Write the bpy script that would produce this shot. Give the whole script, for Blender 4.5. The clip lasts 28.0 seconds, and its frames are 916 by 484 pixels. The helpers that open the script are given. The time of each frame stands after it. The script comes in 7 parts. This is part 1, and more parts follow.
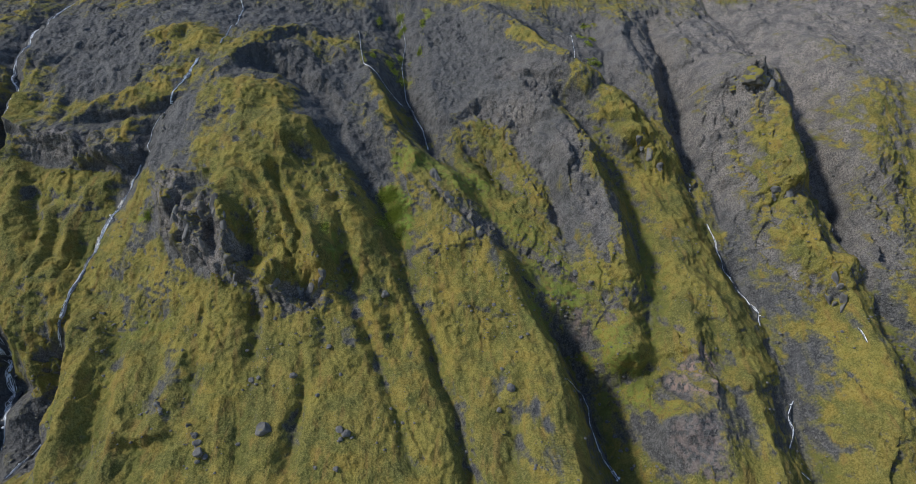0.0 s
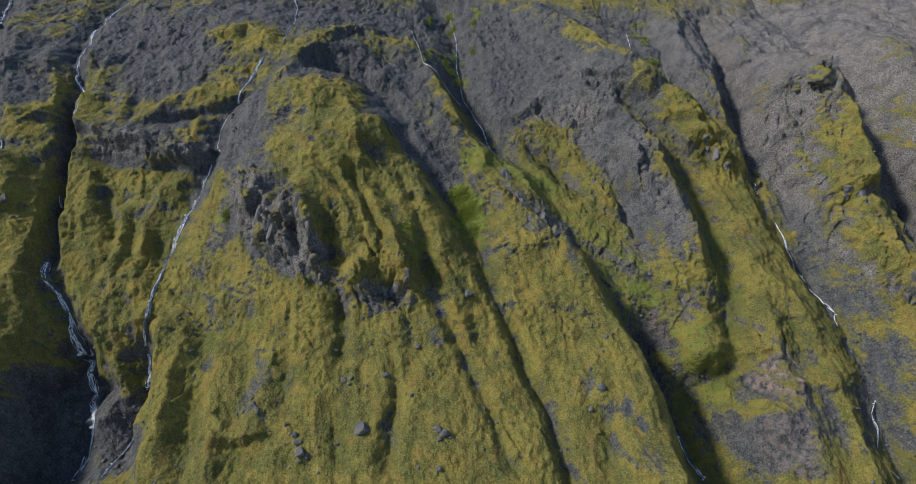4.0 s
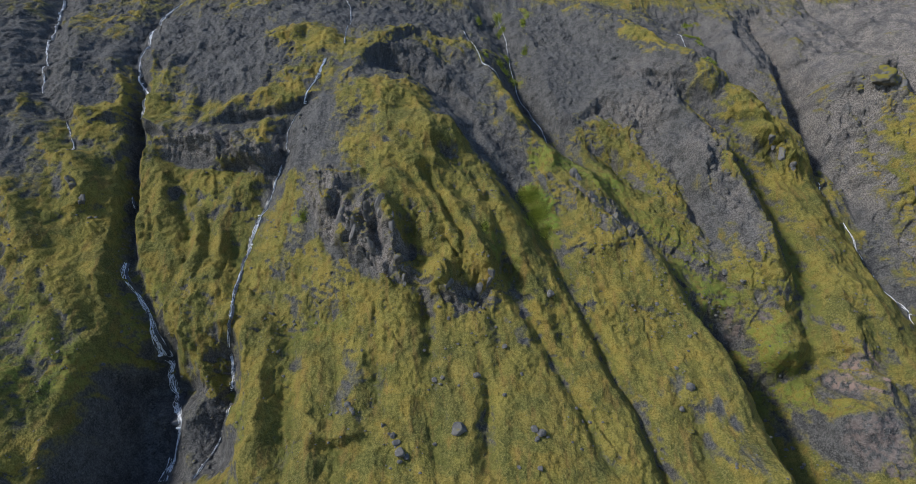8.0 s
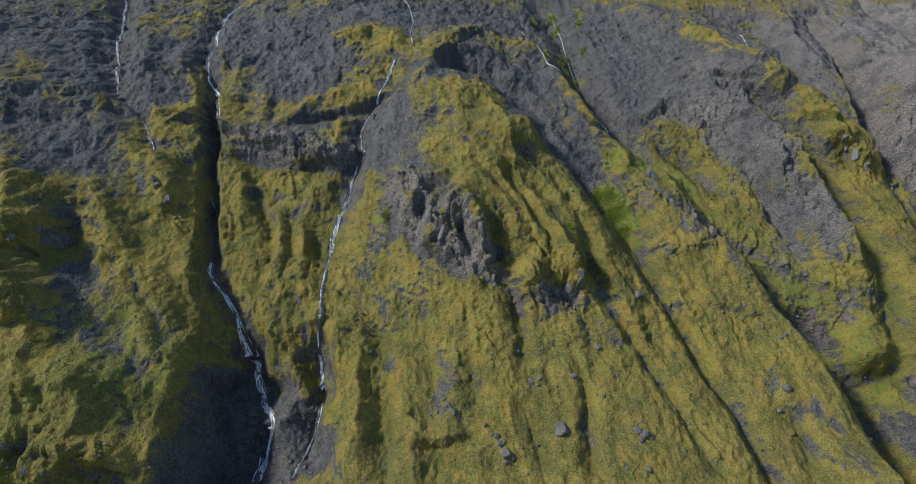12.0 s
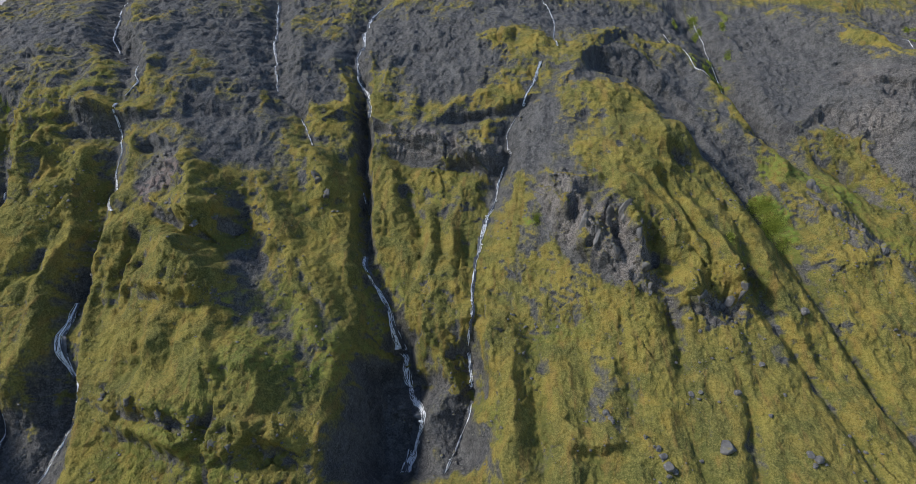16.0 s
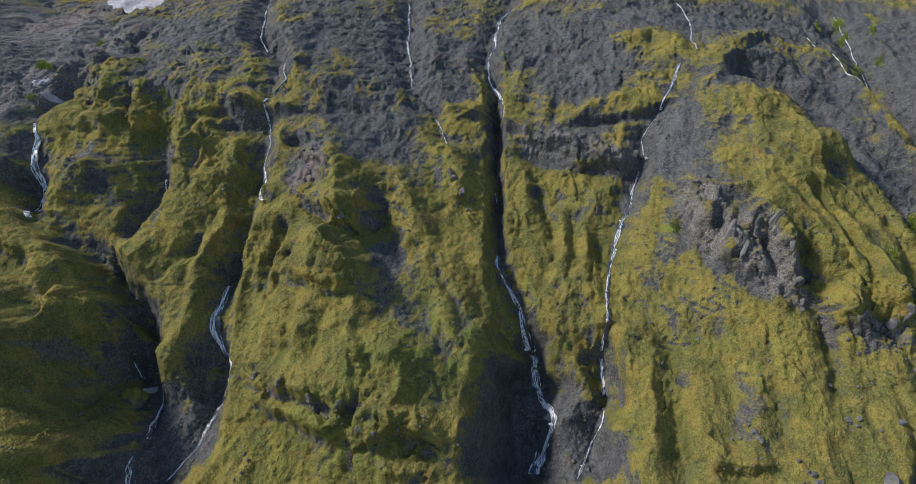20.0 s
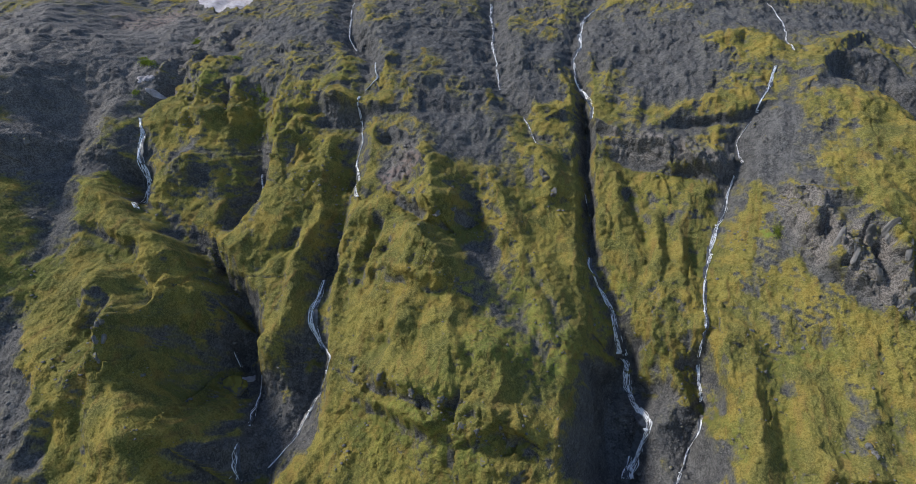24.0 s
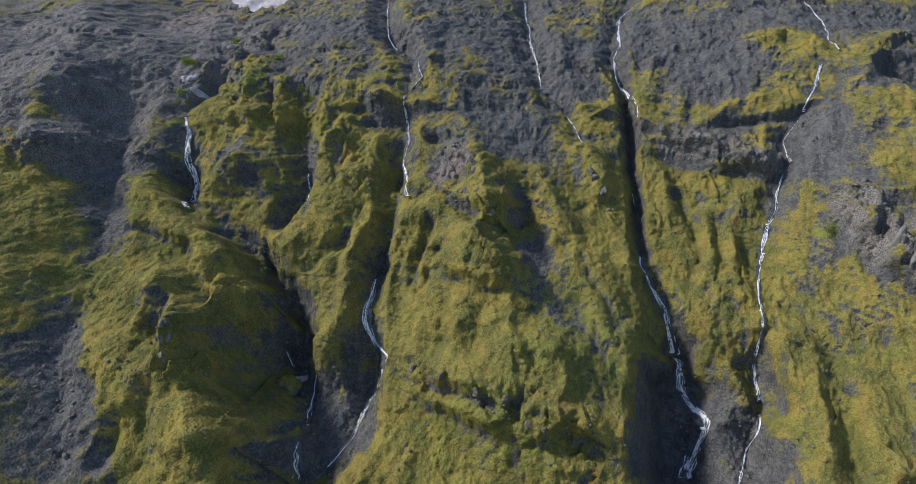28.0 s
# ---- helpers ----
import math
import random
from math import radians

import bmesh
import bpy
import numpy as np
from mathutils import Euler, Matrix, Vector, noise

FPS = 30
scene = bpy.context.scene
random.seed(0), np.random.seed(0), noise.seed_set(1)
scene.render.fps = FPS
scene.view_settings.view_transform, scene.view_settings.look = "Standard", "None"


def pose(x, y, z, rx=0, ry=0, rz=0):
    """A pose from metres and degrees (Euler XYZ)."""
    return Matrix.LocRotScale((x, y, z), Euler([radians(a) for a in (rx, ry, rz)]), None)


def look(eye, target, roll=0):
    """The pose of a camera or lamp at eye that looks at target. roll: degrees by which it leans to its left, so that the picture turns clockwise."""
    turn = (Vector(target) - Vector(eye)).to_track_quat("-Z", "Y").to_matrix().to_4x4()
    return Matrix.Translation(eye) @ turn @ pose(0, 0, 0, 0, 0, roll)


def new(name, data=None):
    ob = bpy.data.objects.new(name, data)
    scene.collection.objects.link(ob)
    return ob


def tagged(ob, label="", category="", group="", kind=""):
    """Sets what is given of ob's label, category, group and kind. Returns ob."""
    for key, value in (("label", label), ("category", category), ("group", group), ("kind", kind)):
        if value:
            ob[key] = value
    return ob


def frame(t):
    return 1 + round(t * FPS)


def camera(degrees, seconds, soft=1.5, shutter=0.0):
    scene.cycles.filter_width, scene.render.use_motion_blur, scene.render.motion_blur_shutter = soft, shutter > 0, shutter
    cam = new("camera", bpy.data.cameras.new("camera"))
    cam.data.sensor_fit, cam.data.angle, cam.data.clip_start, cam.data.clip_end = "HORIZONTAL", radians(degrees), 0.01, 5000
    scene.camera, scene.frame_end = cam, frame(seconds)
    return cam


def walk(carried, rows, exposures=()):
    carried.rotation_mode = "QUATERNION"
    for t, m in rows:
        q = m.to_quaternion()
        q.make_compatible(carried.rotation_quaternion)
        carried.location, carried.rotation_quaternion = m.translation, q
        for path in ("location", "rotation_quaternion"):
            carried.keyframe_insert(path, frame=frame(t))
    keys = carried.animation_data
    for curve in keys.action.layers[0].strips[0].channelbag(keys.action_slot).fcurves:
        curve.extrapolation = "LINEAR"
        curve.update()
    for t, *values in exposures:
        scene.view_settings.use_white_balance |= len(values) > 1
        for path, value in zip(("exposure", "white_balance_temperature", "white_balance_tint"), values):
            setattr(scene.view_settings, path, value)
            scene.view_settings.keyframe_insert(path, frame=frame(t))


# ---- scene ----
cam = camera(70.4, 28.0, soft=0.5)
METRES, EYE, TILT, LEAN, TURN = 160.0, 150.0, -20.0, 0.0, 0.0
ROWS = [
    (0.0, 0.0, 0.0, 0.0, 0.0, 0.0, -0.0),
    (0.5, -0.0211, -0.0004, -0.0, 0.0, -0.01, -0.0),
    (1.0, -0.0426, -0.0008, 0.0007, 0.01, -0.04, 0.02),
    (1.5, -0.0645, -0.001, 0.0009, 0.01, -0.06, 0.03),
    (2.0, -0.0861, -0.0011, 0.0008, 0.0, -0.06, 0.04),
    (2.5, -0.1077, -0.0013, 0.0008, -0.01, -0.06, 0.04),
    (3.0, -0.1299, -0.0013, 0.001, -0.03, -0.08, 0.03),
    (3.5, -0.1512, -0.0015, 0.0009, -0.03, -0.07, 0.04),
    (5.5, -0.2384, -0.0011, 0.0008, -0.07, -0.06, 0.09),
    (6.0, -0.2585, -0.0009, 0.0002, -0.08, -0.03, 0.1),
    (6.5, -0.28, -0.0009, 0.0005, -0.09, -0.04, 0.11),
    (7.0, -0.3016, -0.0007, 0.0003, -0.1, -0.03, 0.12),
    (7.5, -0.3233, -0.0007, 0.0003, -0.11, -0.02, 0.14),
    (8.0, -0.345, -0.0007, 0.0003, -0.12, -0.02, 0.15),
    (8.5, -0.3665, -0.0006, 0.0002, -0.12, -0.02, 0.16),
    (9.0, -0.388, -0.0005, -0.0003, -0.12, 0.01, 0.17),
    (9.5, -0.4102, -0.0002, 0.0, -0.14, -0.0, 0.18),
    (10.0, -0.4316, -0.0003, 0.0002, -0.14, -0.0, 0.2),
    (10.5, -0.4534, -0.0002, 0.0003, -0.16, 0.0, 0.21),
    (11.0, -0.4751, -0.0, 0.0006, -0.17, 0.01, 0.21),
    (11.5, -0.4966, 0.0001, 0.0005, -0.06, 0.02, 0.18),
    (13.5, -0.5821, -0.0008, -0.0012, 2.13, 0.1, -0.57),
    (14.0, -0.6013, -0.0017, -0.001, 3.01, 0.1, -0.89),
    (14.5, -0.6188, -0.003, -0.0012, 4.09, 0.11, -1.28),
    (15.0, -0.6349, -0.0044, -0.0031, 5.25, 0.15, -1.75),
    (15.5, -0.6513, -0.0059, -0.003, 6.35, 0.11, -2.17),
    (16.0, -0.6662, -0.0079, -0.0038, 7.44, 0.09, -2.58),
    (16.5, -0.6804, -0.0098, -0.0047, 8.48, 0.08, -2.97),
    (17.0, -0.6951, -0.012, -0.0057, 9.48, 0.04, -3.37),
    (17.5, -0.7089, -0.0144, -0.0067, 10.37, 0.0, -3.7),
    (18.0, -0.7222, -0.017, -0.0082, 11.26, -0.03, -4.04),
    (18.5, -0.7358, -0.0199, -0.0093, 12.13, -0.08, -4.37),
    (19.0, -0.7493, -0.0227, -0.0107, 13.0, -0.13, -4.71),
    (19.5, -0.7623, -0.0259, -0.012, 13.87, -0.19, -5.03),
    (20.0, -0.7757, -0.0294, -0.0132, 14.73, -0.28, -5.35),
    (20.5, -0.7882, -0.0329, -0.0149, 15.6, -0.35, -5.67),
    (21.0, -0.8016, -0.0367, -0.0162, 16.42, -0.44, -5.97),
    (21.5, -0.8143, -0.0407, -0.0179, 17.26, -0.53, -6.28),
    (23.5, -0.8658, -0.0581, -0.0244, 18.52, -0.68, -6.76),
    (24.0, -0.8789, -0.0626, -0.026, 18.51, -0.69, -6.76),
    (24.5, -0.8921, -0.0669, -0.0279, 18.51, -0.69, -6.76),
    (25.0, -0.9054, -0.0713, -0.0298, 18.51, -0.69, -6.77),
    (25.5, -0.9183, -0.0754, -0.0317, 18.52, -0.68, -6.76),
    (26.0, -0.9318, -0.0798, -0.0336, 18.52, -0.69, -6.77),
    (26.5, -0.9451, -0.0841, -0.0356, 18.52, -0.69, -6.77),
    (27.0, -0.9581, -0.0882, -0.0376, 18.53, -0.68, -6.78),
    (27.5, -0.9717, -0.0928, -0.0392, 18.52, -0.7, -6.78),
    (28.0, -0.9844, -0.097, -0.0406, 18.54, -0.7, -6.75),
]
# stops, kelvin and tint of the clip's camera
EXPO = [(0.0, -0.21, 5780, 9), (14.0, -0.10, 5830, 10), (28.0, 0.13, 5880, 11)]
walk(cam, [(t, pose(0, 0, EYE, TILT, LEAN, TURN) @ pose(METRES * x, METRES * y, METRES * z, 90 + pitch, roll, yaw)) for t, x, y, z, yaw, pitch, roll in ROWS], EXPO)

# ---- sky and sun ----
world = bpy.data.worlds.new("sky")
scene.world = world
world.use_nodes = True
sky = world.node_tree.nodes.new("ShaderNodeTexSky")
sky.sky_type, sky.sun_disc = "NISHITA", False
SUN = Vector((-0.69, -0.21, 0.69)).normalized()
sky.sun_elevation = math.asin(SUN.z)
sky.sun_rotation = math.atan2(SUN.x, SUN.y)
sky.air_density, sky.dust_density, sky.altitude = 1.0, 1.0, 400
back = world.node_tree.nodes["Background"]
back.inputs["Strength"].default_value = 0.165
world.node_tree.links.new(sky.outputs["Color"], back.inputs["Color"])
sun = new("sun", bpy.data.lights.new("sun", "SUN"))
sun.data.energy, sun.data.angle, sun.data.color = 4.3, radians(7.0), (1.0, 0.92, 0.79)
sun.matrix_world = look((0, 0, 0), tuple(-SUN))
sun.location = (-200, -80, 400)

# ---- the mountainside: broad form, ridge and gully lines, fine relief ----
# The slope is a sheet (u, w): u runs along the mountain, w up the slope at 45 degrees, d is the depth into it.
R2 = math.sqrt(0.5)


def lattice(ix, iy, seed):
    h = (ix * 374761393 + iy * 668265263 + seed * 1442695041) & 0xFFFFFFFF
    h = ((h ^ (h >> 13)) * 1274126177) & 0xFFFFFFFF
    return ((h ^ (h >> 16)) & 0xFFFF) / 65535.0


def noise2(x, y, seed):
    """Smooth value noise, -1 to 1."""
    fx, fy = np.floor(x), np.floor(y)
    ix, iy, x, y = fx.astype(np.int64), fy.astype(np.int64), x - fx, y - fy
    x, y = x * x * x * (x * (6 * x - 15) + 10), y * y * y * (y * (6 * y - 15) + 10)
    a, b = lattice(ix, iy, seed), lattice(ix + 1, iy, seed)
    c, e = lattice(ix, iy + 1, seed), lattice(ix + 1, iy + 1, seed)
    return 2 * (a + (b - a) * x + (c - a) * y + (a - b - c + e) * x * y) - 1


def fbm(x, y, seed, octaves=4, gain=0.5):
    total, amp = 0.0, 1.0
    for k in range(octaves):
        total = total + amp * noise2(x, y, seed + k)
        x, y, amp = 2.03 * x + 0.31 * y + 7.7, 2.03 * y - 0.31 * x + 3.1, amp * gain
    return total


def crests(x, y, seed, octaves=3, gain=0.5):
    """Noise with sharp crests, 0 to 1."""
    total, amp, norm = 0.0, 1.0, 0.0
    for k in range(octaves):
        total = total + amp * (1 - np.abs(noise2(x, y, seed + k)))
        norm += amp
        x, y, amp = 2.1 * x + 5.2, 2.1 * y + 1.3, amp * gain
    return total / norm


def facets(x, y, size, seed, tilt):
    """Broken rock: each cell of an uneven net is a small plane with its own tilt and height."""
    x, y = x / size + 0.25 * noise2(x / size, y / size, seed + 5), y / size * 0.5
    ix, iy = np.floor(x).astype(np.int64), np.floor(y).astype(np.int64)
    best, out = np.full(x.shape, 9.0), np.zeros(x.shape)
    for a in (-1, 0, 1):
        for b in (-1, 0, 1):
            cx, cy = ix + a, iy + b
            ox, oy = x - cx - lattice(cx, cy, seed), y - cy - lattice(cx, cy, seed + 1)
            gap = ox * ox + oy * oy
            plane = (lattice(cx, cy, seed + 2) - 0.5) * 1.3 + ox * (lattice(cx, cy, seed + 3) - 0.5) * 2.2 + oy * (lattice(cx, cy, seed + 4) - 0.2) * 1.6
            m = gap < best
            best, out = np.where(m, gap, best), np.where(m, plane, out)
    return out * tilt


def domes(x, y, size, seed):
    """Rounded brows and knobs parted by creases, 0 in the creases to about 1."""
    x, y = x / size + 0.35 * fbm(x / size, y / size, seed + 5, 2), y / (1.25 * size) + 0.35 * fbm(x / size + 9, y / size, seed + 7, 2)
    ix, iy = np.floor(x).astype(np.int64), np.floor(y).astype(np.int64)
    total, lean = np.zeros(x.shape), np.zeros(x.shape)
    for a in (-1, 0, 1):
        for b in (-1, 0, 1):
            cx, cy = ix + a, iy + b
            ox, oy = x - cx - 0.15 - 0.7 * lattice(cx, cy, seed), y - cy - 0.15 - 0.7 * lattice(cx, cy, seed + 1)
            share = np.exp(-9 * (ox * ox + oy * oy - 0.25 * lattice(cx, cy, seed + 2)))
            total, lean = total + share, lean + share * (1.0 * (lattice(cx, cy, seed + 3) - 0.5) * ox - 0.5 * oy)
    return 0.8 + np.log(total) / 9 + lean / total


def ease(x, lo, hi):
    x = np.clip((x - lo) / (hi - lo), 0, 1)
    return x * x * (3 - 2 * x)


U0, W0, SPAN = -530.0, 10.0, 50.0
FORM = []


def contour(*depths):
    """The slope's depth along one level, every 50 m; the next level lies 50 m further up."""
    FORM.append(depths)


contour(-154.1, -124.5, -94.7, -65.0, -33.9, -0.8, 26.7, 36.2, 35.7, 32.7, 33.4, 39.0, 46.4, 48.4, 43.0, 31.0, 14.9, -3.5, -22.5)
contour(-128.3, -98.9, -69.5, -39.9, -9.8, 25.8, 55.4, 60.0, 61.2, 56.1, 55.1, 62.2, 72.6, 74.0, 67.3, 54.9, 38.6, 20.5, 1.6)
contour(-96.0, -70.3, -42.6, -12.7, 17.4, 58.2, 78.9, 70.8, 86.1, 72.9, 69.2, 81.8, 100.9, 96.4, 86.2, 71.9, 55.7, 38.4, 21.3)
contour(-57.7, -37.7, -15.4, 14.9, 49.3, 77.7, 70.0, 80.5, 103.1, 90.9, 93.9, 104.0, 115.0, 108.6, 97.5, 82.6, 67.0, 52.2, 37.6)
contour(-15.3, 0.0, 14.6, 33.5, 63.4, 72.2, 72.1, 97.2, 112.3, 78.8, 99.3, 115.6, 117.4, 118.8, 103.7, 88.4, 75.7, 63.8, 52.3)
contour(26.8, 40.9, 54.9, 67.6, 72.6, 67.2, 91.7, 109.4, 110.5, 87.9, 127.1, 135.6, 126.9, 123.8, 104.4, 93.1, 84.8, 75.5, 65.5)
contour(65.0, 78.2, 91.4, 99.8, 97.6, 95.2, 120.4, 119.1, 113.2, 117.6, 148.2, 134.3, 132.0, 135.3, 117.2, 106.3, 98.0, 88.5, 78.3)
contour(95.8, 106.6, 115.7, 121.1, 124.0, 129.2, 141.2, 140.0, 142.1, 151.4, 168.0, 156.5, 154.1, 159.1, 149.7, 130.9, 115.8, 103.4, 91.9)
contour(115.5, 125.6, 133.9, 138.9, 143.3, 148.6, 154.3, 156.9, 165.3, 179.0, 186.6, 176.2, 172.3, 175.4, 168.1, 150.5, 133.9, 120.5, 108.6)
FORM = np.array(FORM)


def spline(x, n):
    x = np.clip(x, 1, n - 2.001)
    i = np.floor(x).astype(int)
    t = x - i
    return i, ((1 - t) ** 3 / 6, (3 * t**3 - 6 * t * t + 4) / 6, (-3 * t**3 + 3 * t * t + 3 * t + 1) / 6, t**3 / 6)


def broad(u, w):
    """The mountain's broad form."""
    i, bu = spline((u - U0) / SPAN, FORM.shape[1])
    j, bw = spline((w - W0) / SPAN, FORM.shape[0])
    d = 0.0
    for q in range(4):
        for p in range(4):
            d = d + bw[q] * bu[p] * FORM[j - 1 + q, i - 1 + p]
    top, low = W0 + SPAN * (FORM.shape[0] - 2), W0 + SPAN
    d = d + 0.36 * np.clip(w - top, 0, 420) + np.maximum(w - top - 420, 0)
    return d + np.minimum(w - low, 0)


LINES = []


def line(name, *rows):
    """A crest (height above the slope > 0) or a gully (< 0): rows of u, w, height, width on either side."""
    LINES.append((name, np.array(rows, float)))


line("spur_crest", (-48.8, 322.9, 6.3, 12, 10), (-27.6, 270.5, 6.6, 15, 8), (-15.0, 254.3, 6.8, 15, 8), (-0.7, 236.4, 7.9, 18, 8), (9.0, 207.7, 7.8, 20, 9), (17.9, 195.4, 8.8, 25, 11), (24.5, 178.0, 6.9, 28, 12), (30.1, 158.1, 8.5, 28, 12), (31.7, 136.2, 10.5, 28, 12), (32.6, 121.6, 16.8, 28, 12))
line("dark_gully", (-37.4, 376.3, -6.1, 12, 12), (-27.3, 334.6, -8.6, 12, 12), (-23.8, 298.1, -11.8, 12, 12), (-13.9, 261.0, -11.9, 10, 14), (-3.1, 238.4, -0.2, 8, 16), (10.6, 217.3, -3.0, 8, 18), (22.3, 198.2, -2.0, 10, 20), (31.3, 182.6, -8.4, 10, 22), (39.7, 168.9, -20.2, 10, 24), (46.9, 149.3, -23.5, 12, 24), (50.9, 124.9, -18.0, 12, 24))
line("ochre_rib", (16.4, 361.9, 8.0, 20, 12), (33.3, 324.4, 13.2, 20, 12), (48.9, 299.6, 15.5, 20, 12), (64.0, 288.0, 12.4, 20, 12), (73.9, 268.9, 12.4, 18, 12), (84.3, 260.3, 4.4, 15, 10), (84.8, 243.9, -1.7, 12, 10), (82.5, 214.2, 4.3, 14, 10), (88.9, 196.8, 3.9, 15, 10), (91.7, 179.1, 6.6, 16, 10), (95.5, 158.7, 5.2, 18, 9), (94.5, 140.4, 9.4, 18, 9), (95.7, 123.3, 7.1, 18, 9))
line("tower_gully", (100.4, 359.6, -3.5, 10, 10), (100.3, 324.1, -8.3, 10, 10), (98.4, 285.8, -14.9, 10, 12), (97.9, 256.8, -11.7, 8, 12), (96.7, 234.0, -7.7, 8, 12), (99.1, 214.8, -6.5, 8, 15), (106.3, 197.5, -11.2, 8, 16), (109.8, 177.6, -6.3, 8, 16), (111.2, 157.4, -5.4, 8, 16), (110.0, 139.3, -7.0, 8, 16), (110.8, 124.4, -7.4, 8, 16))
line("grey_rib", (23.6, 299.0, 7.4, 16, 16), (37.3, 274.4, 12.3, 16, 16), (50.8, 257.0, 14.1, 18, 14), (56.0, 230.1, 11.2, 18, 12), (59.0, 204.2, 11.0, 18, 10), (60.8, 186.1, 4.4, 18, 9), (58.6, 171.9, 4.1, 16, 9), (54.6, 164.6, 4.0, 12, 9))
line("rib_groove", (51.4, 288.4, 5.2, 10, 8), (63.7, 264.6, -0.6, 9, 8), (69.8, 236.2, -2.6, 8, 8), (72.6, 207.6, -3.4, 8, 8), (73.7, 184.9, -3.8, 8, 8), (70.6, 166.1, -2.7, 10, 8))
line("red_rib", (80.2, 188.8, 4.2, 10, 9), (79.0, 168.1, 8.6, 12, 9), (80.1, 156.5, 4.9, 14, 9), (78.9, 136.6, 9.2, 16, 10), (80.3, 123.2, 5.4, 16, 10))
line("tower_crest", (123.5, 304.9, 10.2, 14, 12), (125.8, 282.1, 19.0, 16, 10), (130.9, 267.0, 11.8, 20, 9), (130.7, 246.5, 13.2, 22, 9), (127.0, 229.5, 13.8, 22, 9), (129.3, 215.8, 9.0, 22, 8), (129.7, 198.1, 10.0, 22, 8), (145.7, 192.5, 10.7, 20, 8), (140.4, 179.1, 8.4, 18, 8), (140.6, 158.3, 7.3, 20, 12), (132.4, 136.9, 7.1, 20, 12))
line("tower_left", (107.5, 290.1, 3.9, 7, 10), (105.7, 263.2, 1.0, 7, 10), (109.4, 231.5, -2.0, 8, 10), (113.5, 206.4, -2.4, 10, 10))
line("far_gully", (135.9, 364.8, -3.6, 12, 10), (142.0, 330.0, -7.6, 12, 12), (148.6, 291.7, -6.7, 10, 14), (144.8, 262.4, -9.4, 9, 14), (143.3, 233.9, -11.9, 8, 14), (146.7, 214.3, -10.0, 8, 14), (142.5, 188.8, -9.0, 8, 16), (144.9, 168.2, -8.0, 10, 18), (148.8, 153.5, -8.0, 10, 18))
line("far_rib", (162.7, 311.2, 4.3, 14, 14), (167.8, 281.0, 5.0, 14, 14), (161.2, 251.4, 5.8, 14, 14), (154.3, 229.5, 5.6, 12, 14), (152.9, 202.8, 6.0, 12, 16), (153.0, 175.5, 6.0, 12, 16))
line("hollow_rim", (-97.7, 283.4, 3.0, 6, 8), (-89.2, 310.7, 4.0, 5, 10), (-73.0, 331.7, 5.0, 5, 12), (-56.4, 315.7, 4.0, 5, 12))
line("hollow", (-85.1, 294.0, -6.0, 10, 10), (-70.6, 294.4, -6.0, 10, 10), (-58.3, 274.8, -5.5, 12, 10))
line("moss_crest", (-93.2, 270.8, 2.7, 15, 10), (-73.7, 264.4, 0.7, 18, 10), (-60.8, 251.1, 4.7, 20, 10), (-53.1, 243.5, -0.0, 18, 10), (-51.0, 227.6, -0.3, 14, 10), (-41.4, 214.6, 3.2, 12, 8), (-34.5, 198.5, 2.7, 10, 8), (-26.3, 182.1, 0.2, 10, 8), (-20.4, 165.7, -3.1, 9, 7), (-12.9, 144.0, 0.5, 8, 6), (-5.8, 125.2, 1.7, 8, 6))
line("moss_gully", (-55.4, 282.9, -5.8, 10, 12), (-45.4, 251.4, -6.1, 10, 14), (-34.9, 234.8, -5.8, 10, 14), (-26.4, 217.3, -5.8, 10, 14), (-22.1, 202.0, -4.3, 9, 12), (-18.0, 187.4, -3.2, 5, 7), (-12.4, 174.0, -4.5, 4, 6), (-8.5, 163.5, -4.8, 3.5, 6), (-5.3, 152.3, -4.9, 3.5, 5), (-0.8, 140.8, -4.5, 3.5, 5), (3.6, 121.9, -4.5, 3.5, 5))
line("side_gully", (-46.4, 205.6, 1.1, 6, 7), (-38.2, 193.3, -3.0, 4, 5), (-36.3, 180.6, -3.7, 4, 5), (-30.1, 168.0, -3.4, 3.5, 4.5), (-23.2, 153.1, -3.2, 3.5, 4.5), (-18.1, 141.8, -2.5, 3, 4), (-11.7, 125.5, -2.7, 3, 4))
line("rib_inner", (-80.3, 238.4, -0.5, 10, 9), (-67.9, 221.8, -1.5, 10, 8), (-56.3, 206.6, 1.3, 10, 8), (-47.6, 192.6, 7.0, 10, 8), (-43.9, 183.9, 1.8, 10, 6), (-43.7, 179.5, 2.7, 8, 5))
line("rib_mid", (-93.1, 239.9, 2.0, 10, 10), (-80.1, 221.1, 3.7, 10, 8), (-70.2, 206.5, 0.1, 10, 8), (-62.7, 191.4, 3.2, 9, 8), (-58.0, 178.9, 4.4, 8, 6))
line("crag_edge", (-64.9, 183.5, 2.3, 4, 10), (-58.0, 178.5, 2.5, 3, 14), (-48.3, 179.6, -1.4, 3, 14), (-42.7, 182.3, -0.5, 3, 12))
line("finger_a", (-85.0, 213.5, 3.5, 5, 4), (-77.1, 197.5, 5.1, 5, 4), (-72.4, 188.2, 1.8, 5, 5), (-70.1, 184.0, 1.4, 4, 5))
